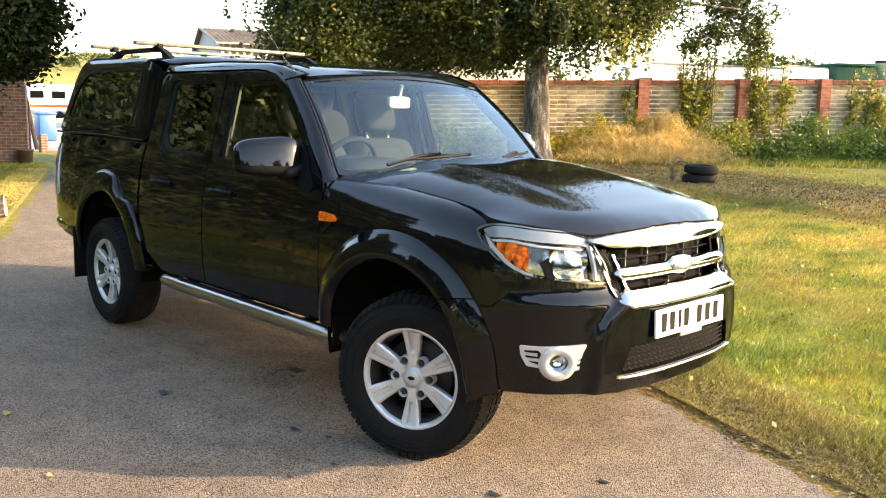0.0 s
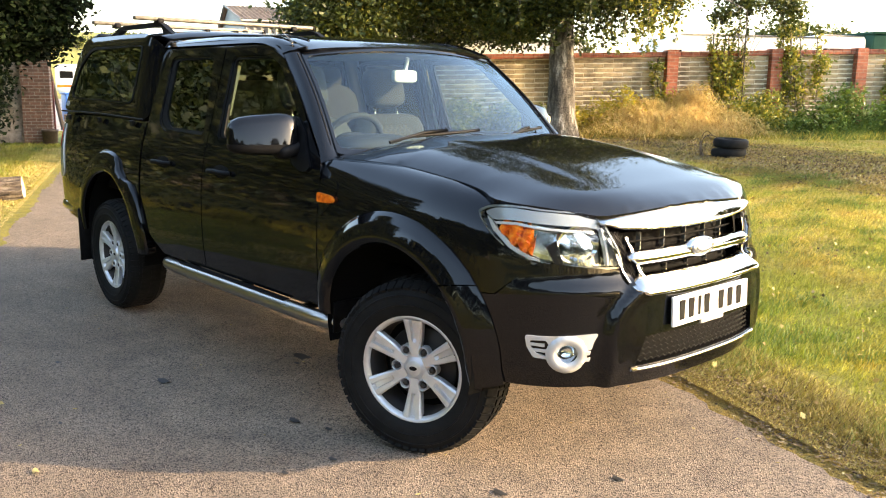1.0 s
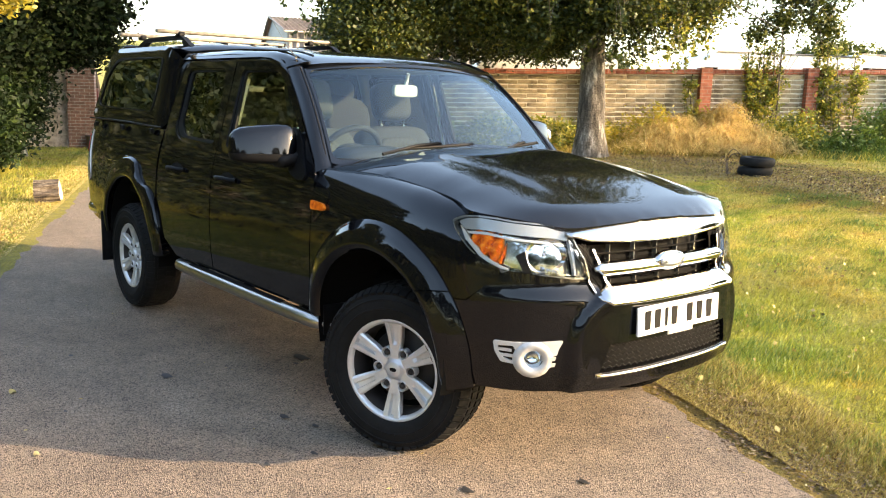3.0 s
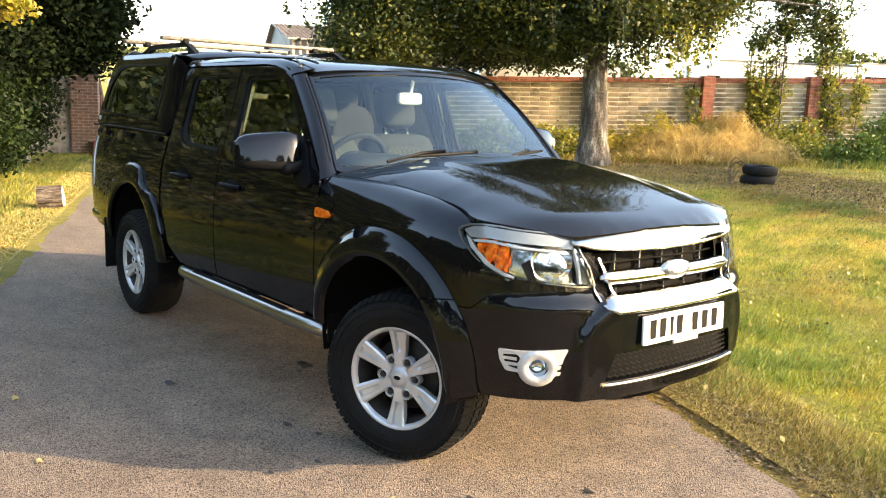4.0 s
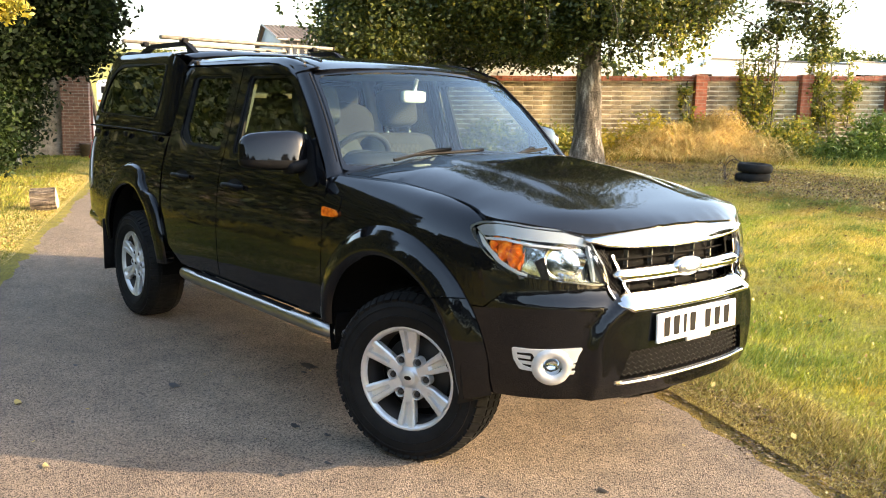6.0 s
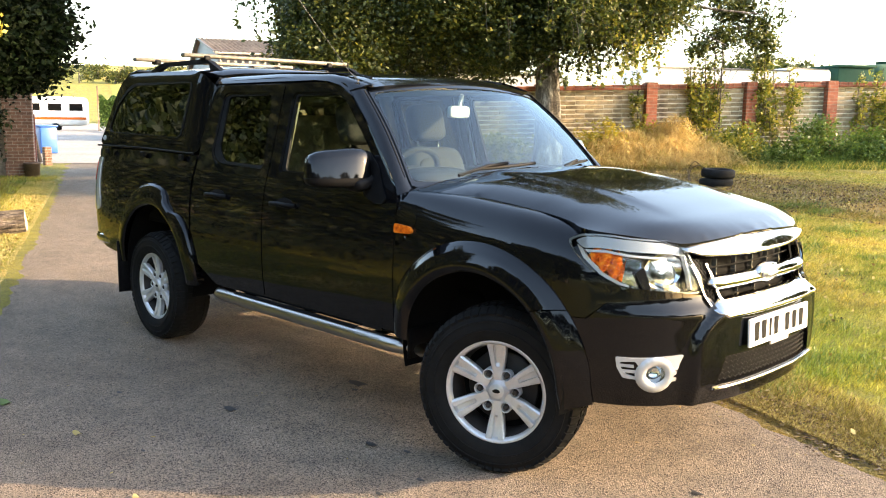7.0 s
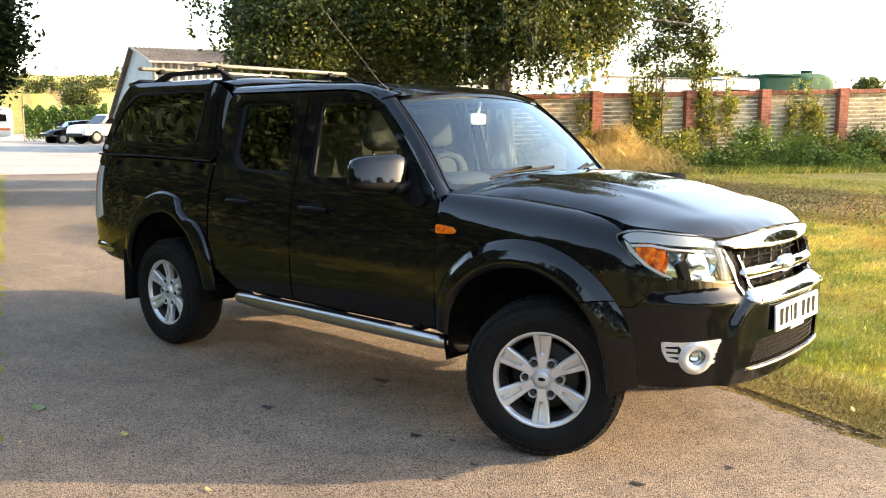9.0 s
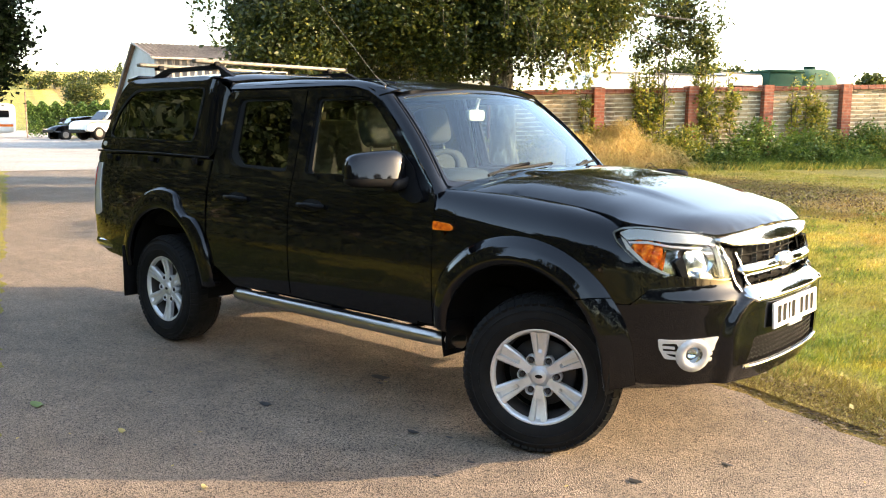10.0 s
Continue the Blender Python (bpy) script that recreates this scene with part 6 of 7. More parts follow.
def weeds():
    specs = [("green_weeds", "rank green weeds along the foot of the wall", leaf_weed, [(2.4, 1.0, 0.55, 0.6, 0.35), (3.1, 1.0, 0.65, 0.6, 0.5), (3.8, 0.7, 0.95, 0.45, 0.6), (4.4, 1.1, 0.6, 0.6, 0.4), (5.0, 0.8, 0.8, 0.5, 0.45), (5.5, 1.2, 0.55, 0.6, 0.4), (6.3, 1.0, 0.65, 0.6, 0.5), (6.9, 0.7, 0.9, 0.4, 0.6), (7.7, 1.0, 0.7, 0.8, 0.6), (9.2, 0.9, 0.7, 1.2, 0.6), (11.5, 0.9, 0.7, 1.4, 0.6)], 30000),
             ("bramble_bush", "tangled bramble bush in autumn colour below the wall", leaf_vine, [(1.85, 0.9, 0.9, 0.4, 0.5), (1.35, 0.9, 0.75, 0.4, 0.4), (1.6, 1.2, 0.6, 0.45, 0.3), (5.9, 0.7, 0.95, 0.4, 0.4), (7.0, 0.8, 0.9, 0.5, 0.4)], 9000),
             ("yellow_shrub", "yellow-leaved shrub by the wall", leaf_yellow, [(-1.25, 0.7, 0.9, 0.4, 0.6), (-2.6, 0.9, 0.7, 0.6, 0.42), (-1.9, 0.9, 0.75, 0.5, 0.45), (-0.9, 1.1, 0.6, 0.4, 0.3), (-0.3, 0.5, 0.95, 0.22, 0.4)], 5200),
             ("low_hedge", "clipped green and yellow hedge below the wall", leaf_vine, [(-3.6, 0.8, 0.7, 0.7, 0.42), (-4.8, 0.8, 0.7, 0.8, 0.42), (-6.2, 0.8, 0.7, 0.8, 0.42)], 7000)]
    for k, (nm, lab, m, cs, n) in enumerate(specs):
        bush(nm, lab, [(wall_point(s, o, z), (r, r * 0.8, h), 1.0 / len(cs)) for s, o, z, r, h in cs], m, 0.085, n, 50 + k, spread=0.12)
    rng = np.random.default_rng(60)
    n = 24000
    s, o = rng.normal(-0.3, 0.8, n).clip(-2.7, 1.3), rng.uniform(0.05, 2.2, n)
    lump = np.array([noise.noise((a * 1.3, b * 1.3, 4.0)) for a, b in zip(s, o)])
    rise = 0.14 + (0.78 + 0.5 * lump) * np.clip(1 - np.abs(s + 0.1) / 2.3, 0, 1) ** 0.6 * np.clip(1 - np.abs(o - 0.75) / 1.35, 0, 1) ** 0.7
    g = np.array([wall_point(a, b, ground_z(*wall_point(a, b, 0)[:2])) for a, b in zip(s, o)])
    a = rng.uniform(-math.pi, math.pi, n)
    ln = rng.uniform(0.12, 0.46, n)
    lie = np.stack([np.cos(a), np.sin(a), np.zeros(n)], 1) * ln[:, None]
    base = g + np.stack([0 * s, 0 * s, rise * rng.uniform(0.25, 1.0, n) ** 0.5], 1)
    wide = np.stack([-np.sin(a), np.cos(a), np.zeros(n)], 1) * (0.5 * rng.uniform(0.006, 0.014, n))[:, None]
    top = base + lie * 0.5 + np.stack([0 * s, 0 * s, ln * rng.uniform(-0.1, 0.3, n)], 1)
    tip = base + lie + np.stack([0 * s, 0 * s, -ln * rng.uniform(-0.2, 0.5, n)], 1)
    v = np.stack([base - wide, base + wide, top + wide, top - wide, tip], 1)
    f = np.concatenate([np.arange(n)[:, None] * 5 + np.array([0, 1, 2, 3]), np.arange(n)[:, None] * 5 + np.array([3, 2, 4, 4])])
    f4, f3 = f[:n].tolist(), np.arange(n)[:, None] * 5 + np.array([3, 2, 4])
    tagged(link("dry_grass", v.reshape(-1, 3), f4 + f3.tolist(), straw, smooth=False), "tangled dry straw-coloured grass below the wall", "dry grass", kind="stuff")
    n = 170
    s, o = rng.uniform(-2.6, 1.3, n), rng.uniform(0.2, 1.6, n)
    p = np.array([wall_point(a, b, ground_z(*wall_point(a, b, 0)[:2]) + 0.1) for a, b in zip(s, o)])
    tagged(big_mesh("dry_stalks", *blades_geo(p, 0.8, 0.009, rng, 1.1), straw), "tall leaning dry stalks below the wall", "dry grass", kind="stuff")
    n = 14000
    s, o = rng.uniform(-7, 13, n), rng.uniform(0.2, 2.4, n) + 0.5 * rng.normal(size=n) * 0.4
    p = np.array([wall_point(a, b, ground_z(*wall_point(a, b, 0)[:2]) - 0.02) for a, b in zip(s, o)])
    tagged(big_mesh("tall_grass", *blades_geo(p, 0.2, 0.018, rng, 1.2), blade), "long rough grass along the wall", "grass", kind="stuff")

    n = 15000
    s, o = rng.uniform(1.9, 10, n), rng.uniform(0.3, 2.2, n)
    p = np.array([wall_point(a, b, ground_z(*wall_point(a, b, 0)[:2])) for a, b in zip(s, o)])
    hh = 0.45 * np.clip(1.25 - np.abs(o - 0.9) / 1.3, 0.2, 1) * np.array([0.75 + 0.7 * noise.noise((a * 1.4, b * 1.4, 6.0)) for a, b in zip(s, o)])
    tagged(big_mesh("rank_grass", *blades_geo(p, hh, 0.018, rng, 1.0), leaf_weed), "rank green grass among the weeds by the wall", "grass", kind="stuff")


weeds()

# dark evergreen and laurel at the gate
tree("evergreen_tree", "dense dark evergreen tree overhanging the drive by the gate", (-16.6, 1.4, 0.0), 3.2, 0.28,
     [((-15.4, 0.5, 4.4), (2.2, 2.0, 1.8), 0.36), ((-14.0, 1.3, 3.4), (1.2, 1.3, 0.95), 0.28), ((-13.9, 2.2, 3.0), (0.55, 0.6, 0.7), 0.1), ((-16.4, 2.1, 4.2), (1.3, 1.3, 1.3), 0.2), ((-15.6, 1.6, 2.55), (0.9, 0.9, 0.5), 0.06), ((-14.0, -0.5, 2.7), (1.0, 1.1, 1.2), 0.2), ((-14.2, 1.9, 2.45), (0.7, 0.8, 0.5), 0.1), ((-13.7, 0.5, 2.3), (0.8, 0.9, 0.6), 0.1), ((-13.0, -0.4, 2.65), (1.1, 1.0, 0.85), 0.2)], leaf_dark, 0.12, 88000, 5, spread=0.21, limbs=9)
tree("laurel_bush", "large dark glossy laurel bush beside the drive", (-13.5, -0.2, 0), 1.3, 0.05, [((-13.2, -0.1, 0.9), (1.1, 0.9, 0.85), 0.45), ((-13.5, -0.3, 1.5), (1.2, 1.0, 0.65), 0.35), ((-14.8, 1.0, 1.3), (0.9, 0.8, 1.1), 0.2)], leaf_laurel, 0.1, 45000, 6, "shrub", spread=0.15, limbs=8, per=24)
tree("yellow_branch", "sunlit yellow-green leaves on an overhanging branch", (-7.5, -0.95, 2.75), -0.3, 0.02, [((-7.5, -0.72, 2.42), (0.4, 0.36, 0.2), 1.0)], leaf_yellow, 0.085, 1500, 8, "branch", spread=0.07, limbs=4, per=20)

# ---- gate pillars and things by the gate ----
ang_d = math.atan2(DRIVE_D.y, DRIVE_D.x)
turn_d = Matrix.Rotation(ang_d, 4, "Z")


def gate():
    g = thing("gate_pillar", "brown brick gate pillar with a rendered panel beside the drive", "pillar")
    for (x, y, sx, sy, m, nm) in ((-19.13, 3.65, 0.5, 0.62, brown_brick, "brick_shaft"), (-19.6, 2.75, 0.25, 1.6, render_pink, "rendered_panel"), (-20.2, 1.2, 0.25, 1.6, brown_brick, "side_wall")):
        o = box(nm, (sx, sy, 2.8), (0, 0, 0), m, g, bevel=0.01)
        o.matrix_basis = Matrix.Translation((x, y, 1.35)) @ turn_d
    p = box("gate_post", (0.13, 0.2, 1.45), (0, 0, 0), red_paint, None, "", 0.01)
    p.matrix_basis = Matrix.Translation((-19.78, 4.14, 0.72)) @ turn_d
    tagged(p, "red painted timber gate post", "post")
    v, f = lathe_geo([(0.0005, 0.02), (0.13, 0.02), (0.15, 0.0), (0.17, 0.3), (0.185, 0.3), (0.185, 0.35), (0.165, 0.35), (0.16, 0.28), (0.0005, 0.27)], 20)
    pot = link("plant_pot", [Vector((q.x, -q.z, q.y)) for q in v], f, terracotta)
    pot.location = (-18.6, 3.72, 0.0)
    tagged(pot, "brown plant pot at the foot of the gate pillar", "plant pot")
    leaf = link("timber_gate", *tube_geo([(-24.7, 6.03, 0.0), (-24.78, 5.88, 1.05), (-24.85, 5.72, 2.1)], 0.065, 8), wood_dark)
    tagged(leaf, "dark weathered timber gate standing open beside the yard", "gate")
    q = box("bollard", (0.2, 0.2, 0.55), (-23.2, 5.7, 0.25), brown_brick, None, "", 0.02)
    tagged(q, "short brick stub post by the yard", "post")


gate()


wood_bark = varied(mat("weathered_log", (0.3, 0.23, 0.16), 0.9), 10.0, [(0.34, (0.02, 0.014, 0.01)), (0.5, (0.11, 0.08, 0.055)), (0.7, (0.36, 0.3, 0.23))], 30.0, 1.0, 0.05, stretch=(3.0, 3.0, 0.5))


def log_stump():
    """A short sawn log lying tilted, its pale cut face to the drive."""
    pts = [(0.128 + 0.02 * math.sin(3 * a) + 0.014 * math.sin(7 * a + 1), a) for a in np.linspace(0, 2 * math.pi, 26, endpoint=False)]
    vs, fs, n = [], [], 26
    for i, z in enumerate((0.0, 0.1, 0.2, 0.3)):
        for r, a in pts:
            vs.append(Vector((r * (1.05 - 0.03 * i) * math.cos(a), r * (1.05 - 0.03 * i) * math.sin(a), z)))
    for i in range(3):
        for k in range(n):
            fs.append([i * n + k, i * n + (k + 1) % n, (i + 1) * n + (k + 1) % n, (i + 1) * n + k])
    st = thing("log_stump", "short sawn log lying on the grass verge", "log", (-8.88, 0.0, 0.125))
    st.rotation_euler = (radians(-84), 0, radians(-24))
    link("bark_side", vs, fs, wood_bark, st, smooth=False)
    link("sawn_face", vs[-n:], [list(range(n))], wood_end, st)
    link("sawn_back", vs[:n], [list(reversed(range(n)))], wood_end, st)


log_stump()


def tyre_stack():
    for k, (dz, dx) in enumerate(((0.085, 0.0), (0.245, 0.025))):
        half = [(0.16, -0.052), (0.175, -0.068), (0.215, -0.076), (0.252, -0.069), (0.272, -0.048), (0.277, 0.0)]
        prof = half + [(r, -y) for r, y in reversed(half[:-1])]
        v, f = lathe_geo(prof, 40)
        o = link("old_tyre", [Vector((q.x, -q.z, q.y)) for q in v], f, rubber)
        o.location = (-4.3 + dx, 8.95, ground_z(-4.3, 8.95) + 0.002 + dz * 0.88)
        o.scale = (0.92, 0.92, 0.9)
        o.rotation_euler = (radians(2), radians(-2 + 3 * k), k)
        tagged(o, "worn black car tyre lying flat on the lawn" if k == 0 else "worn black car tyre stacked on another", "tyre", "stacked tyres")


tyre_stack()


def dry_stems():
    """Bent dry stalks beside the tyres."""
    st = thing("dry_stem", "bent dry stalks growing beside the old tyres", "plant", (-4.65, 8.75, ground_z(-4.65, 8.75)))
    for k, (dx, dy, h) in enumerate(((0.12, 0.1, 0.42), (0.22, 0.12, 0.36), (-0.1, -0.06, 0.3), (0.05, 0.2, 0.34))):
        pts = chaikin([(0.02 * k, 0, 0), (-0.03, 0.01 * k, h * 0.6), (dx * 0.4, dy * 0.4, h), (dx, dy, h * 0.8)], 2, closed=False)
        link("stalk", *tube_geo(pts, 0.006, 5), wood_bark, st)


dry_stems()


# ---- far things ----
def barn():
    """Farm shed: its gable faces the yard, its long side the garden wall."""
    b = thing("barn", "farm shed with weathered corrugated roof and grey sheet walls", "barn")
    A = Vector((-39.5, 19.55, 0))
    L = Vector((0.42, 0.91, 0)).normalized()
    Wd = Vector((0.96, -0.28, 0)).normalized()
    hw, ridge, eave, ln = 3.5, 5.35, 4.5, 15.0
    def P(w, l, z):
        q = A + Wd * w + L * l
        return Vector((q.x, q.y, z))
    g = [P(-hw * 1.6, 0, 0), P(hw, 0, 0), P(hw, 0, eave), P(0, 0, ridge), P(-hw * 1.6, 0, 1.9)]
    v = g + [q + L * 0.12 for q in g]
    link("gable_wall", v, [[0, 1, 2, 3, 4], [9, 8, 7, 6, 5]] + [[i, (i + 1) % 5, 5 + (i + 1) % 5, 5 + i] for i in range(5)], clad_grey, b, smooth=False)
    def corrugated(nm, p0, p1, l0, l1, m, pitch, amp, z0, z1):
        vs, fs = [], []
        n = int((l1 - l0) / pitch * 4)
        for k in range(n + 1):
            l = l0 + (l1 - l0) * k / n
            o = amp * math.sin(k * math.pi / 2)
            vs += [P(p0, l, z0 + o) if p0 != p1 else P(p0 + o, l, z0), P(p1, l, z1 + o) if p0 != p1 else P(p1 + o, l, z1)]
        for k in range(n):
            fs.append([2 * k, 2 * k + 1, 2 * k + 3, 2 * k + 2])
        link(nm, vs, fs, m, b, smooth=False)
    corrugated("roof_slope", 0, hw + 0.3, -0.2, ln, roof_sheet, 0.22, 0.028, ridge + 0.06, eave + 0.0)
    corrugated("roof_slope", 0, -hw * 1.6 - 0.3, -0.2, ln, roof_sheet, 0.22, 0.028, ridge + 0.06, 1.85)
    corrugated("long_wall", hw, hw, 0, ln, clad_light, 0.35, 0.06, 0.0, eave - 0.05)
    link("gutter", *tube_geo([P(hw + 0.32, -0.2, eave - 0.06), P(hw + 0.32, ln, eave - 0.06)], 0.05, 8), clad_light, b)
    link("barge_board", *tube_geo([P(hw + 0.3, -0.22, eave), P(0, -0.22, ridge + 0.05), P(-hw * 1.6, -0.22, 1.9)], 0.05, 6), clad_light, b)


barn()


def car_far(name, label, at, yaw, m, kind):
    """A parked car seen from afar: rounded body, glasshouse, panes, arches, wheels, lamps."""
    e = thing(name, label, "car", at)
    e.rotation_euler = (0, 0, radians(yaw))
    pick = kind == "pickup"
    if pick:
        prof = [(-2.55, 0.5), (-2.6, 0.95), (-2.52, 1.13), (-0.9, 1.13), (0.9, 1.16), (2.0, 1.1), (2.38, 0.98), (2.46, 0.6), (2.4, 0.42)]
        top = [(-0.95, 1.05), (-0.82, 1.62), (-0.6, 1.74), (0.3, 1.76), (0.55, 1.7), (1.2, 1.06)]
        wheels, rad, zw, panes = (-1.6, 1.55), 0.37, (1.17, 1.6), ((0.06, 0.92, 0.5), (-0.7, -0.04, -0.66))
    else:
        prof = [(-1.95, 0.4), (-2.0, 0.8), (-1.85, 0.98), (0.9, 0.98), (1.7, 0.86), (2.0, 0.66), (2.02, 0.4)]
        top = [(-1.85, 0.95), (-1.55, 1.36), (-1.2, 1.46), (-0.1, 1.48), (0.2, 1.42), (1.1, 0.95)]
        wheels, rad, zw, panes = (-1.25, 1.28), 0.31, (1.0, 1.36), ((-0.2, 0.85, 0.25), (-1.4, -0.28, -1.2))

    def slab(poly, rings):
        """Closed outline drawn across the width; rings of (y, shrink)."""
        n = len(poly)
        cx, cz = sum(q[0] for q in poly) / n, sum(q[1] for q in poly) / n
        v, f = [], []
        for y, k in rings:
            v += [Vector((cx + (x - cx) * k, y, cz + (z - cz) * (1 - (1 - k) * 1.6))) for x, z in poly]
        for r in range(len(rings) - 1):
            f += [[r * n + i, r * n + (i + 1) % n, (r + 1) * n + (i + 1) % n, (r + 1) * n + i] for i in range(n)]
        return v, f + [list(range(n)), [(len(rings) - 1) * n + i for i in reversed(range(n))]]
    link("body", *slab(chaikin(prof, 2), ((-0.9, 0.95), (-0.86, 1.0), (0.86, 1.0), (0.9, 0.95))), m, e)
    link("cabin", *slab(chaikin(top, 2), ((-0.76, 0.96), (-0.7, 1.0), (0.7, 1.0), (0.76, 0.96))), m, e)
    for x0, x1, xt in panes:
        for sg in (-1, 1):
            lean = abs(xt - x0) > abs(xt - x1)
            a, b = (x0, xt) if lean else (xt, x1)
            o = [Vector((x0, sg * 0.775, zw[0])), Vector((x1, sg * 0.775, zw[0])), Vector((b, sg * 0.762, zw[1])), Vector((a, sg * 0.762, zw[1]))]
            v = o + [q + Vector((0, sg * 0.012, 0)) for q in o]
            link("window", v, [[0, 1, 2, 3], [7, 6, 5, 4]] + [[i, (i + 1) % 4, 4 + (i + 1) % 4, 4 + i] for i in range(4)], border_black, e, smooth=False)
    xa, za, xb, zb = (1.14, 1.14, 0.62, 1.64) if pick else (1.02, 1.0, 0.3, 1.38)
    o = [Vector((xa, -0.64, za)), Vector((xa, 0.64, za)), Vector((xb, 0.58, zb)), Vector((xb, -0.58, zb))]
    link("windscreen", o + [q + Vector((0.03, 0, 0.03)) for q in o], [[3, 2, 1, 0], [4, 5, 6, 7]] + [[i, (i + 1) % 4, 4 + (i + 1) % 4, 4 + i] for i in range(4)], border_black, e, smooth=False)
    for x in wheels:
        for sg in (-1, 1):
            put = lambda v: [Vector((q.x + x, (q.y - 0.82) * -sg if sg > 0 else q.y - 0.82, q.z + rad)) for q in v]
            v, f = lathe_geo([(0.0005, -0.06), (rad + 0.07, -0.075), (rad + 0.07, 0.1)], 24)
            link("wheel_arch", put(v), f, under_black, e)
            v, f = lathe_geo([(0.0005, -0.1), (rad * 0.3, -0.1), (rad * 0.6, -0.11), (rad * 0.66, -0.1)], 20)
            link("wheel", put(v), f, clad_light, e)
            v, f = lathe_geo([(rad * 0.64, -0.11), (rad * 0.92, -0.115), (rad, -0.08), (rad, 0.1)], 24)
            link("tyre", put(v), f, rubber, e)
    for sg in (-1, 1):
        box("headlight", (0.22, 0.32, 0.16), (prof[-3][0] - 0.22, sg * 0.68, prof[-3][1] - 0.1), reflector, e, bevel=0.04)
    box("bumper", (0.12, 1.6, 0.2), (prof[-2][0] - 0.03, 0, prof[-2][1] - 0.12), trim_black, e, bevel=0.04)


car_far("white_pickup", "white double-cab pickup parked on the far side of the yard", (-49.4, 23.3, ground_z(-49.4, 23.3)), 276, white_paint, "pickup")
car_far("dark_hatchback", "dark hatchback parked beside the hedge", (-53.05, 22.9, ground_z(-53.05, 22.9)), 268, paint, "car")


def caravan(label, at, yaw, ln=5.2, stripe=None):
    e = thing("caravan", label, "caravan", at)
    e.rotation_euler = (0, 0, radians(yaw))
    link("shell", *soft_box((ln, 2.1, 2.1), (0, 0, 1.45), 9), white_paint, e)
    for x in (-ln * 0.32, 0, ln * 0.32):
        for sg in (-1, 1):
            box("window", (ln * 0.2, 0.03, 0.5), (x, sg * 1.05, 1.75), under_black, e, bevel=0.01)
    if stripe:
        for sg in (-1, 1):
            box("stripe", (ln * 0.94, 0.02, 0.16), (0, sg * 1.055, 0.95), stripe, e, bevel=0.004)
    for sg in (-1, 1):
        v, f = lathe_geo([(0.0005, -0.08), (0.3, -0.08), (0.3, 0.08)], 18)
        link("wheel", [q + Vector((0, sg * 0.98, 0.3)) for q in v], f, rubber, e)


caravan("white box-bodied van with an orange stripe parked in the yard", (-62.9, 20.6, 0.15), 66, 4.4, amber)
WALL_YAW = 55


def behind(s, out, z=0.4):
    return wall_point(s, out, z)


def touring_caravan(label, s0, s1, front, top, nose):
    """White caravan behind the wall: its side profile runs along the wall, its nose slopes."""
    e = thing("touring_caravan", label, "caravan", behind(s0, front), "caravans behind the wall")
    e.rotation_euler = (0, 0, radians(WALL_YAW))
    ln, h = s1 - s0, top - 0.4
    prof = rounded([(0.0, 0.45), (ln, 0.45), (ln, h - 0.04), (nose, h), (0.12, h - 0.35)], 0.18)
    n = len(prof)
    v = [Vector((x, 0, z)) for x, z in prof] + [Vector((x, 2.1, z)) for x, z in prof]
    link("shell", v, [list(range(n)), list(reversed(range(n, 2 * n)))] + [[i, n + i, n + (i + 1) % n, (i + 1) % n] for i in range(n)], white_paint, e, smooth=False)
    link("roof_edge", *tube_geo([(nose, -0.012, h - 0.015), (ln - 0.1, -0.012, h - 0.055)], 0.022, 6), clad_light, e)
    for x, w in ((0.42, 0.34), (ln * 0.55, 0.9)):
        win = box("window", (w, 0.02, 0.4), (x, -0.012, h - 0.62), under_black, e, bevel=0.008)
        link("frame", *tube_geo([(x - w / 2, -0.03, h - 0.42), (x + w / 2, -0.03, h - 0.42), (x + w / 2, -0.03, h - 0.82), (x - w / 2, -0.03, h - 0.82), (x - w / 2, -0.03, h - 0.42)], 0.012, 6), clad_grey, win)
    v, f = lathe_geo([(0.0005, -0.09), (0.3, -0.09), (0.32, 0.09)], 20)
    link("wheel", [q + Vector((ln * 0.5, 0.1, 0.32)) for q in v], f, rubber, e)


touring_caravan("white touring caravan with a small front window behind the wall", 0.85, 5.3, -3.0, 2.86, 0.55)
touring_caravan("long white caravan parked behind the wall and tree", -4.9, -1.15, -3.0, 2.62, 0.5)
touring_caravan("small white trailer body beside the green shed", 7.2, 8.98, -7.0, 3.16, 0.25)
shed = thing("green_shed", "dark green sheet-metal shed behind the wall", "shed", behind(9.95, -8.3))
shed.rotation_euler = (0, 0, radians(WALL_YAW))
link("shed_body", *box_geo((1.3, 2.4, 2.8), (0, 0, 1.4), 0.04), green_paint, shed)
link("roof", *box_geo((1.4, 2.5, 0.09), (0, 0, 2.84), 0.03), green_paint, shed)
tank = thing("storage_tank", "pale green rounded storage tank with a cap", "tank", behind(11.4, -8.1))
tank.rotation_euler = (0, 0, radians(WALL_YAW))
link("tank_body", *soft_box((1.6, 2.0, 3.0), (0, 0, 1.47), 5), pale_green, tank)
link("tank_cap", *tube_geo([(0.15, 0, 2.9), (0.15, 0, 3.08)], 0.2, 16), green_paint, tank)
bin_ = thing("wheelie_bin", "blue plastic wheelie bin in the yard", "bin", (-30.5, 8.3, 0.0))
link("bin_body", *box_geo((0.55, 0.6, 0.95), (0, 0, 0.5), 0.04), blue_plastic, bin_)
link("bin_lid", *box_geo((0.6, 0.68, 0.07), (0, 0, 1.01), 0.02), blue_plastic, bin_)
post = link("lamp_post", *tube_geo([(-56.4, 21.0, 0.3), (-56.4, 21.0, 3.3)], 0.05, 8), rust)
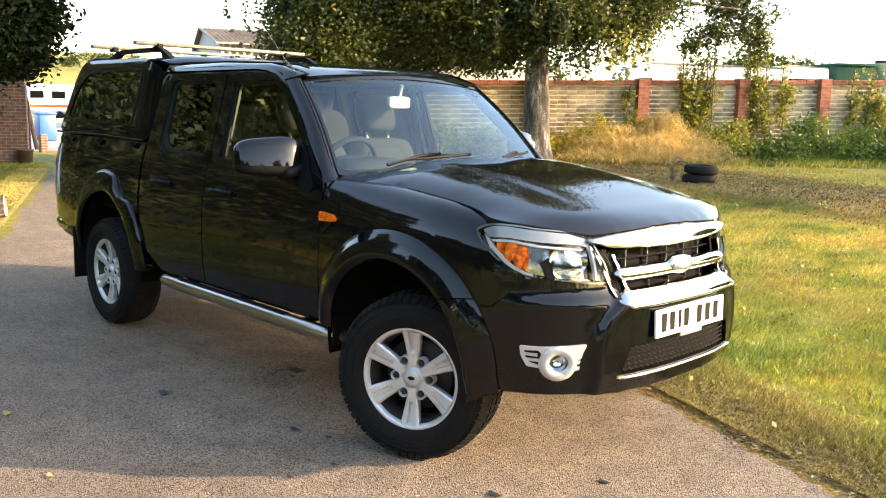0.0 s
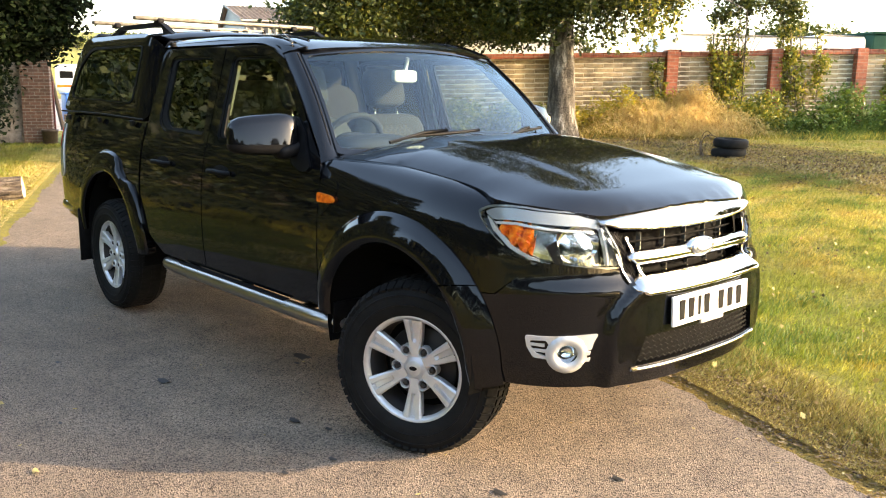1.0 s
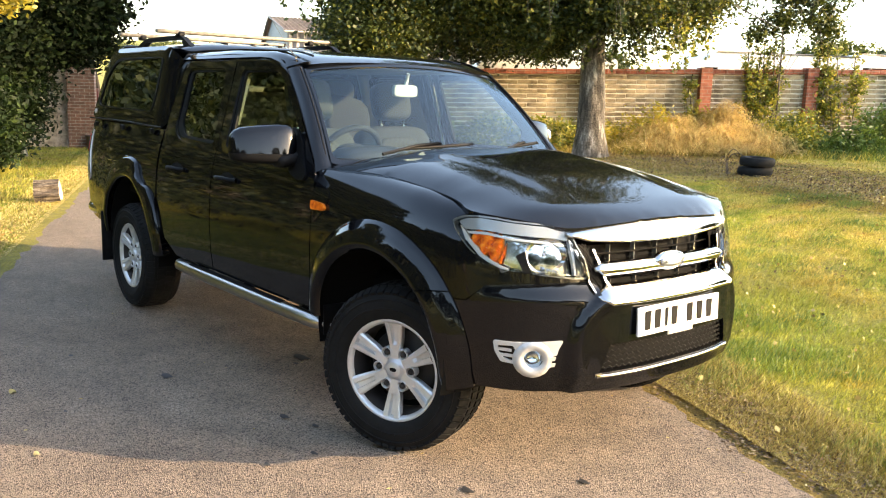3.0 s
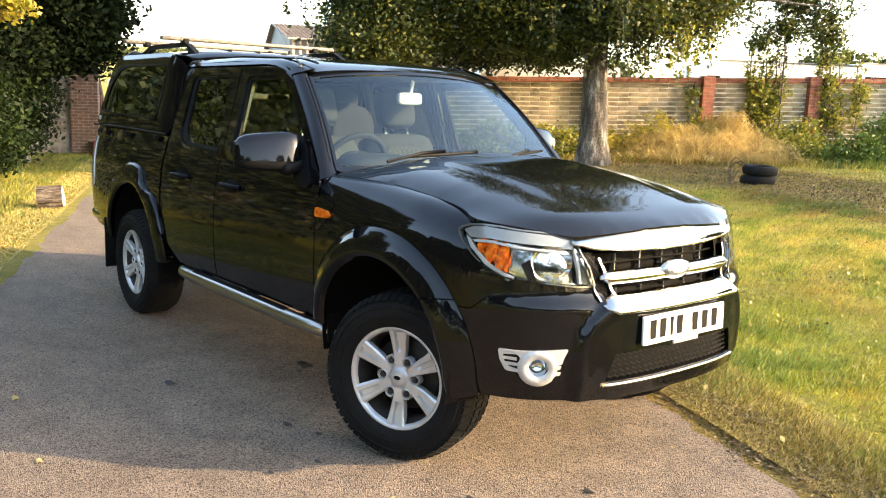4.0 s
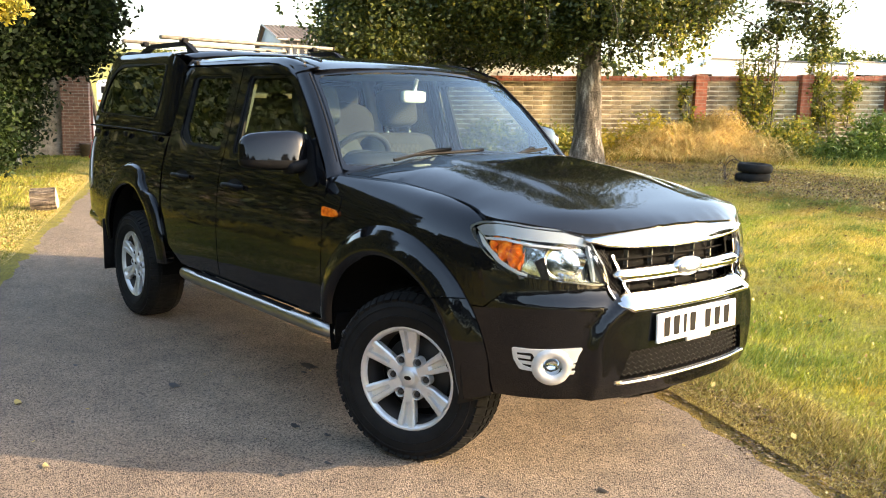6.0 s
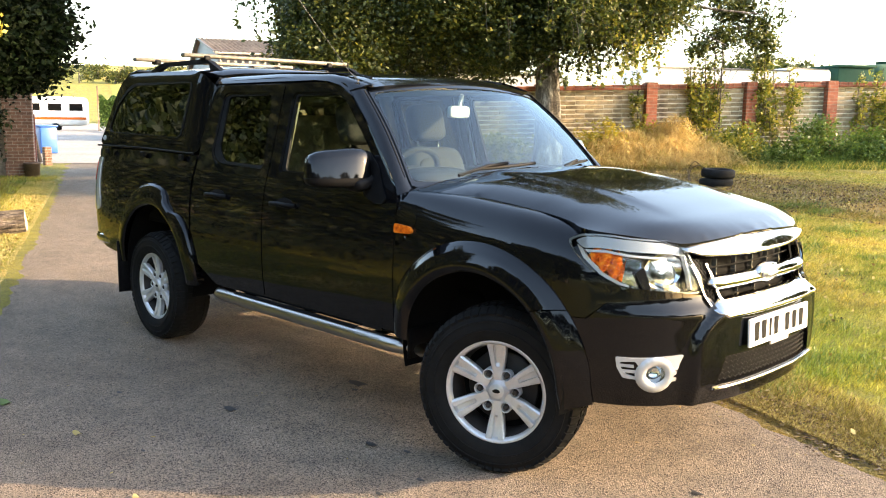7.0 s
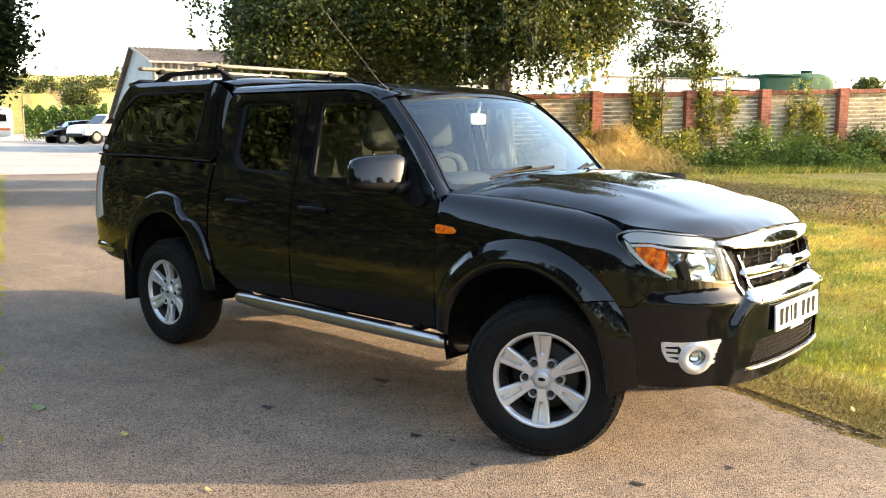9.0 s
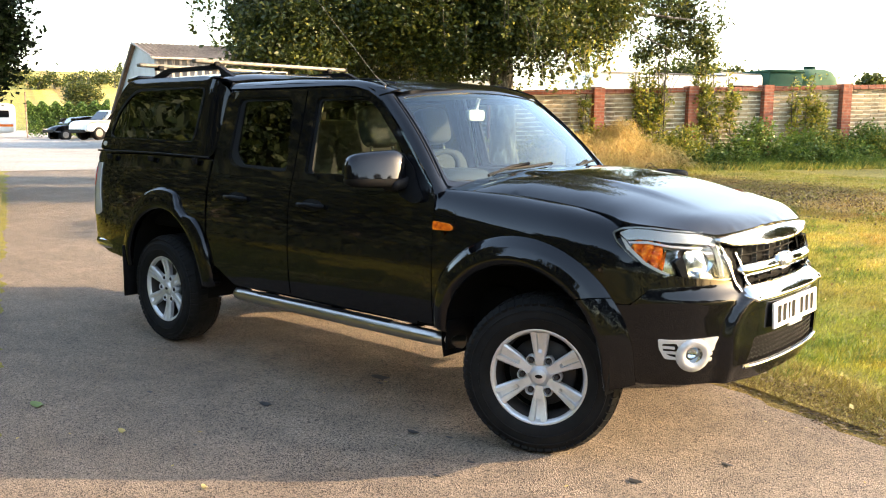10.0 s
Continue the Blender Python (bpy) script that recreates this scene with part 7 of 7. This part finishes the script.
tagged(post, "slim rust-coloured post by the field hedge", "post")


def hedge(name, label, a, b, h, w, m, size, n, seed):
    rng = np.random.default_rng(seed)
    a, b = np.array(a), np.array(b)
    f = rng.uniform(0, 1, n)
    q = rng.uniform(-1, 1, n) * w / 2
    d = (b - a) / np.linalg.norm(b - a)
    p = a + (b - a) * f[:, None] + np.stack([-d[1] * q, d[0] * q], 1)
    z = np.array([ground_z(*t) for t in p]) + h * np.sqrt(rng.uniform(0, 1, n)) * (1 + 0.08 * np.sin(f * 40))
    return tagged(big_mesh(name, *leaves_geo(np.column_stack([p, z]), size, rng), m), label, "hedge")


hedge("hedge", "trimmed bright green hedge at the edge of the field", (-59.3, 22.2), (-57.2, 27.2), 2.35, 1.5, leaf_hedge, 0.15, 26000, 70)
tree("field_tree", "bushy round tree at the field edge", (-84, 38.5, 1.2), 2.5, 0.3, [((-84, 38.5, 4.0), (1.7, 1.7, 1.3), 1.0)], leaf_tree, 0.22, 7000, 71, spread=0.3, limbs=4)
rngf = random.Random(5)
for k in range(40):
    a = radians(141 + k * 0.85 + rngf.uniform(-0.4, 0.4))
    d = rngf.choice((222, 226, 232, 238, 290))
    x, y = 2 + d * math.cos(a), -3 + d * math.sin(a)
    z = ground_z(x, y)
    h = rngf.uniform(2.2, 5.0)
    tree("distant_tree", "small dark tree on the far hillside", (x, y, z), h * 0.6, 0.2, [((x, y, z + h * 0.5), (h * 0.85, h * 0.85, h * 0.45), 1.0)], leaf_tree, 0.6, 700, 100 + k, spread=0.5, limbs=2, per=20)
for k, (s, o, h, r) in enumerate(((9.2, -13, 4.0, 1.0), (10.6, -13.5, 4.1, 0.9), (12.3, -14, 3.9, 0.7), (14.9, -12, 3.5, 0.45), (17.3, -12, 3.6, 0.4), (-8, -30, 6, 1.9), (-2, -34, 5, 1.9), (2.2, -16, 3.5, 0.8))):
    x, y, _ = wall_point(s, o, 0)
    tree("background_tree", "leafy tree behind the wall", (x, y, 0.3), h * 0.6, 0.12, [((x, y, h * 0.74), (r, r, h * 0.24), 1.0)], leaf_tree, 0.2, 2200, 130 + k, spread=0.18, limbs=3, per=26)
# trees that stand behind the viewer, as the paint and the panes mirror them
rngb = random.Random(21)
line = [(-37 + 3.3 * k - (1.0 if k == 7 else 0.0), -8.5 - 0.16 * k + rngb.uniform(-0.8, 0.8), rngb.uniform(12.5, 15.0) * (1.0 if k < 8 else 0.42), rngb.uniform(2.4, 3.0)) for k in range(12)]
for k, (x, y, h, r) in enumerate(line):
    tree("shade_tree", "tall leafy tree at the garden's edge", (x, y, 0), h * 0.5, 0.3, [((x, y, h * 0.55), (r, r * 0.8, h * 0.45), 1.0)], leaf_border, 0.21 if 3 <= k <= 7 else 0.36, 33000 if 3 <= k <= 7 else 11000, 150 + k, spread=0.3, limbs=5)
for k, (x, y, h) in enumerate(((20.5, -7.5, 8.0), (23.5, -1.0, 9.5), (23.0, 5.5, 7.5))):
    tree("garden_tree", "round-headed tree at the far edge of the lawn", (x, y, 0), h * 0.4, 0.2, [((x, y, h * 0.62), (2.5, 2.5, h * 0.36), 1.0)], leaf_border, 0.26, 9000, 180 + k, spread=0.34, limbs=5)
# second row, never in view: filler that blocks sky between the mirrored crowns
for k in range(7):
    x, y, h = -35.5 + 3.3 * k, -11.8 - 0.16 * k, 15.0
    tree("shade_tree", "unseen filler tree added to close sky gaps in the reflections", (x, y, 0), h * 0.5, 0.3, [((x, y, h * 0.55), (2.6, 2.0, h * 0.45), 1.0)], leaf_border, 0.36, 10000, 170 + k, spread=0.34, limbs=5)
# a row of trees towards the sun, whose crowns shade the far lawn
for k, (x, y, r) in enumerate(((4.9, 15.0, 2.3), (5.5, 19.2, 2.7), (6.4, 23.6, 2.4), (7.2, 28.0, 2.8), (8.1, 32.6, 2.6))):
    tree("lawn_tree", "leafy tree at the sunny edge of the lawn", (x, y, 0.3), 4.2, 0.2, [((x, y, 5.2), (r, r, 1.05), 1.0)], leaf_tree, 0.27, 18500, 190 + k, spread=0.24, limbs=6)
pa, pb = -1.5 * DRIVE_D - 6.3 * DRIVE_N, 11.5 * DRIVE_D - 5.6 * DRIVE_N
hedge("boundary_hedge", "tall overgrown hedge at the far edge of the lawn", (3.0, -19.0), (23.0, 3.0), 5.0, 3.0, leaf_dark, 0.3, 26000, 73)
# out of view: added to hide the lit lawn from the door reflections
hedge("laurel_hedge", "unseen laurel hedge added for the doors to mirror", (pa.x, pa.y), (pb.x, pb.y), 2.4, 1.5, leaf_border, 0.13, 30000, 72)


# ---- grass, fallen leaves, stains ----
litter = leaf_mat("litter", [(0.0, (0.05, 0.03, 0.018)), (0.6, (0.17, 0.105, 0.05)), (1.0, (0.42, 0.32, 0.18))], 0.05, 0.9)


def near_grass():
    rng = np.random.default_rng(80)

    def strip(n, s0, s1, q0, width, power, h, w, lean):
        s = rng.uniform(s0, s1, n)
        q = q0 + width * rng.uniform(0, 1, n) ** power
        p = np.outer(s, DRIVE_D) + np.outer(q, DRIVE_N)
        # thin and thick tufts
        keep = np.array([noise.noise((a * 2.1, b * 2.1, 1.0)) + 0.6 * noise.noise((a * 7, b * 7, 2.0)) for a, b in p]) > rng.uniform(-1.1, 0.25, n)
        p = p[keep]
        z = np.array([ground_z(a, b) for a, b in p]) + 0.012
        hh = h * np.clip((np.abs(q[keep] - q0) + 0.04) / 0.45, 0.2, 1.0)
        return blades_geo(np.column_stack([p, z]), hh, w, rng, lean)

    tagged(big_mesh("grass", *strip(430000, -4.5, 7, RIGHT_EDGE + 0.06, 5.0, 1.4, 0.03, 0.0045, 1.3), blade), "short mown grass with yellow tips beside the drive", "grass", kind="stuff")
    tagged(big_mesh("lawn_grass", *strip(120000, -2, 14, RIGHT_EDGE + 2.5, 8.5, 1.0, 0.03, 0.011, 1.3), blade), "sparser grass over the open lawn", "grass", kind="stuff")
    tagged(big_mesh("dry_thatch", *strip(150000, -4.5, 9, RIGHT_EDGE - 0.06, 0.6, 1.6, 0.05, 0.0045, 1.8), thatch), "dry straw-coloured thatch along the drive edge", "dry grass", kind="stuff")
    tagged(big_mesh("verge_grass", *strip(60000, 0, 19, LEFT_EDGE - 0.03, -4.0, 1.4, 0.06, 0.01, 1.0), blade), "grass verge strewn with dry leaves", "grass", kind="stuff")
    tagged(big_mesh("verge_thatch", *strip(26000, 0, 17, LEFT_EDGE + 0.03, -0.6, 1.2, 0.035, 0.009, 1.8), straw), "dry straw and litter along the verge", "dry grass", kind="stuff")
    # green tufts standing taller than the rest
    m = 320
    cs = np.column_stack([rng.uniform(-3.5, 7, m), RIGHT_EDGE + 0.3 + 5 * rng.uniform(0, 1, m) ** 1.3])
    c = np.repeat(cs, 220, axis=0) + rng.normal(size=(m * 220, 2)) * 0.11
    p = np.outer(c[:, 0], DRIVE_D) + np.outer(c[:, 1], DRIVE_N)
    keep = np.array([noise.noise((a * 1.1, b * 1.1, 3.0)) for a, b in p]) > -0.05
    p = p[keep]
    z = np.array([ground_z(a, b) for a, b in p]) + 0.005
    tagged(big_mesh("grass_tufts", *blades_geo(np.column_stack([p, z]), 0.06, 0.005, rng, 1.1), leaf_weed), "lush green tufts in the lawn", "grass", kind="stuff")
    m = 22000
    s = rng.uniform(-4.5, 9, m)
    q = RIGHT_EDGE + 0.04 + 0.08 * rng.normal(size=m) + 0.16 * np.array([noise.noise((a * 2.2, 5.0, 1.0)) for a in s])
    p = np.outer(s, DRIVE_D) + np.outer(q, DRIVE_N)
    z = np.array([ground_z(a, b) for a, b in p]) + 0.008 + 0.02 * np.clip((q - RIGHT_EDGE) / 0.2, 0, 1)
    v, f = leaves_geo(np.column_stack([p, z]), 0.022, rng, aspect=0.7)
    v[:, 2] = np.repeat(z, 4) + (v[:, 2] - np.repeat(z, 4)) * 0.25
    tagged(big_mesh("edge_litter", v, f, litter), "brown soil crumbs and litter along the drive edge", "litter", kind="stuff")
    m = 16000
    q = np.where(rng.uniform(0, 1, m) < 0.95, rng.normal(7.2, 1.0, m).clip(5.4, 9.4), rng.uniform(RIGHT_EDGE + 0.4, 6, m))
    p = np.outer(rng.uniform(-1, 13, m), DRIVE_D) + np.outer(q, DRIVE_N)
    z = np.array([ground_z(a, b) for a, b in p]) + 0.03
    tagged(big_mesh("lawn_litter", *leaves_geo(np.column_stack([p, z]), 0.026, rng, aspect=0.8), litter), "brown leaf crumbs scattered over the mown lawn", "litter", kind="stuff")
    m = 3400
    s = rng.uniform(-3, 13, m)
    side = rng.uniform(0, 1, m)
    q = np.where(side < 0.62, RIGHT_EDGE + 0.1 + 9 * rng.uniform(0, 1, m) ** 1.2, LEFT_EDGE - 0.05 - 1.2 * rng.uniform(0, 1, m) ** 1.5)
    p = np.outer(s, DRIVE_D) + np.outer(q, DRIVE_N)
    z = np.array([ground_z(a, b) for a, b in p]) + 0.035
    tagged(big_mesh("fallen_leaves", *leaves_geo(np.column_stack([p, z]), 0.03, rng, aspect=0.8), fallen), "dry fallen leaves scattered over the grass", "leaves", kind="stuff")
    # small flakes and bits of straw on the asphalt
    m = 420
    s = rng.uniform(-3, 9, m)
    q = LEFT_EDGE + (RIGHT_EDGE - LEFT_EDGE) * np.where(rng.uniform(0, 1, m) < 0.5, rng.uniform(0, 1, m), 1 - 0.16 * rng.uniform(0, 1, m) ** 2)
    p = np.outer(s, DRIVE_D) + np.outer(q, DRIVE_N)
    v, f = leaves_geo(np.column_stack([p, np.full(m, 0.008)]), 0.022, rng, aspect=0.5)
    v[:, 2] = 0.008 + (v[:, 2] - 0.008) * 0.2
    tagged(big_mesh("drive_debris", v, f, fallen), "flakes of dry leaf scattered on the asphalt", "litter", kind="stuff")
    spot = (oil, "oil_stain", "small dark oil stain on the asphalt")
    for x, y, r, m_, nm, lab in ((-1.4, -1.22, 0.042, *spot), (-0.55, -1.0, 0.03, *spot), (-0.37, -0.94, 0.02, *spot), (-1.3, -0.48, 0.06, oil, "oil_stain", "dark oil stain beside the step tube"), (-1.22, -0.56, 0.022, *spot), (-0.11, -1.1, 0.02, *spot), (-0.12, -1.31, 0.018, *spot), (-1.17, -1.79, 0.014, *spot), (-2.03, -1.52, 0.02, *spot), (0.52, -0.80, 0.03, *spot), (0.73, -0.375, 0.026, *spot),
                                 (-2.27, -2.02, 0.05, leaf_weed, "fallen_leaf", "single green leaf lying on the asphalt"), (-0.74, -2.02, 0.022, straw, "fallen_leaf", "yellowing fallen leaf lying on the asphalt"), (-1.58, -1.92, 0.03, fallen, "fallen_leaf", "dry brown leaf lying on the asphalt")):
        k = 18
        v = [Vector((x + r * (1 + 0.3 * math.sin(3 * a + x)) * math.cos(a), y + r * (0.7 + 0.2 * math.cos(2 * a)) * math.sin(a), 0.005 + 0.004 * math.cos(2 * a) * (1 if nm == "fallen_leaf" else 0))) for a in np.linspace(0, 2 * math.pi, k, endpoint=False)]
        tagged(link(nm, v + [Vector((x, y, 0.006))], [[i, (i + 1) % k, k] for i in range(k)], m_), lab, "leaf" if nm == "fallen_leaf" else "stain")


near_grass()
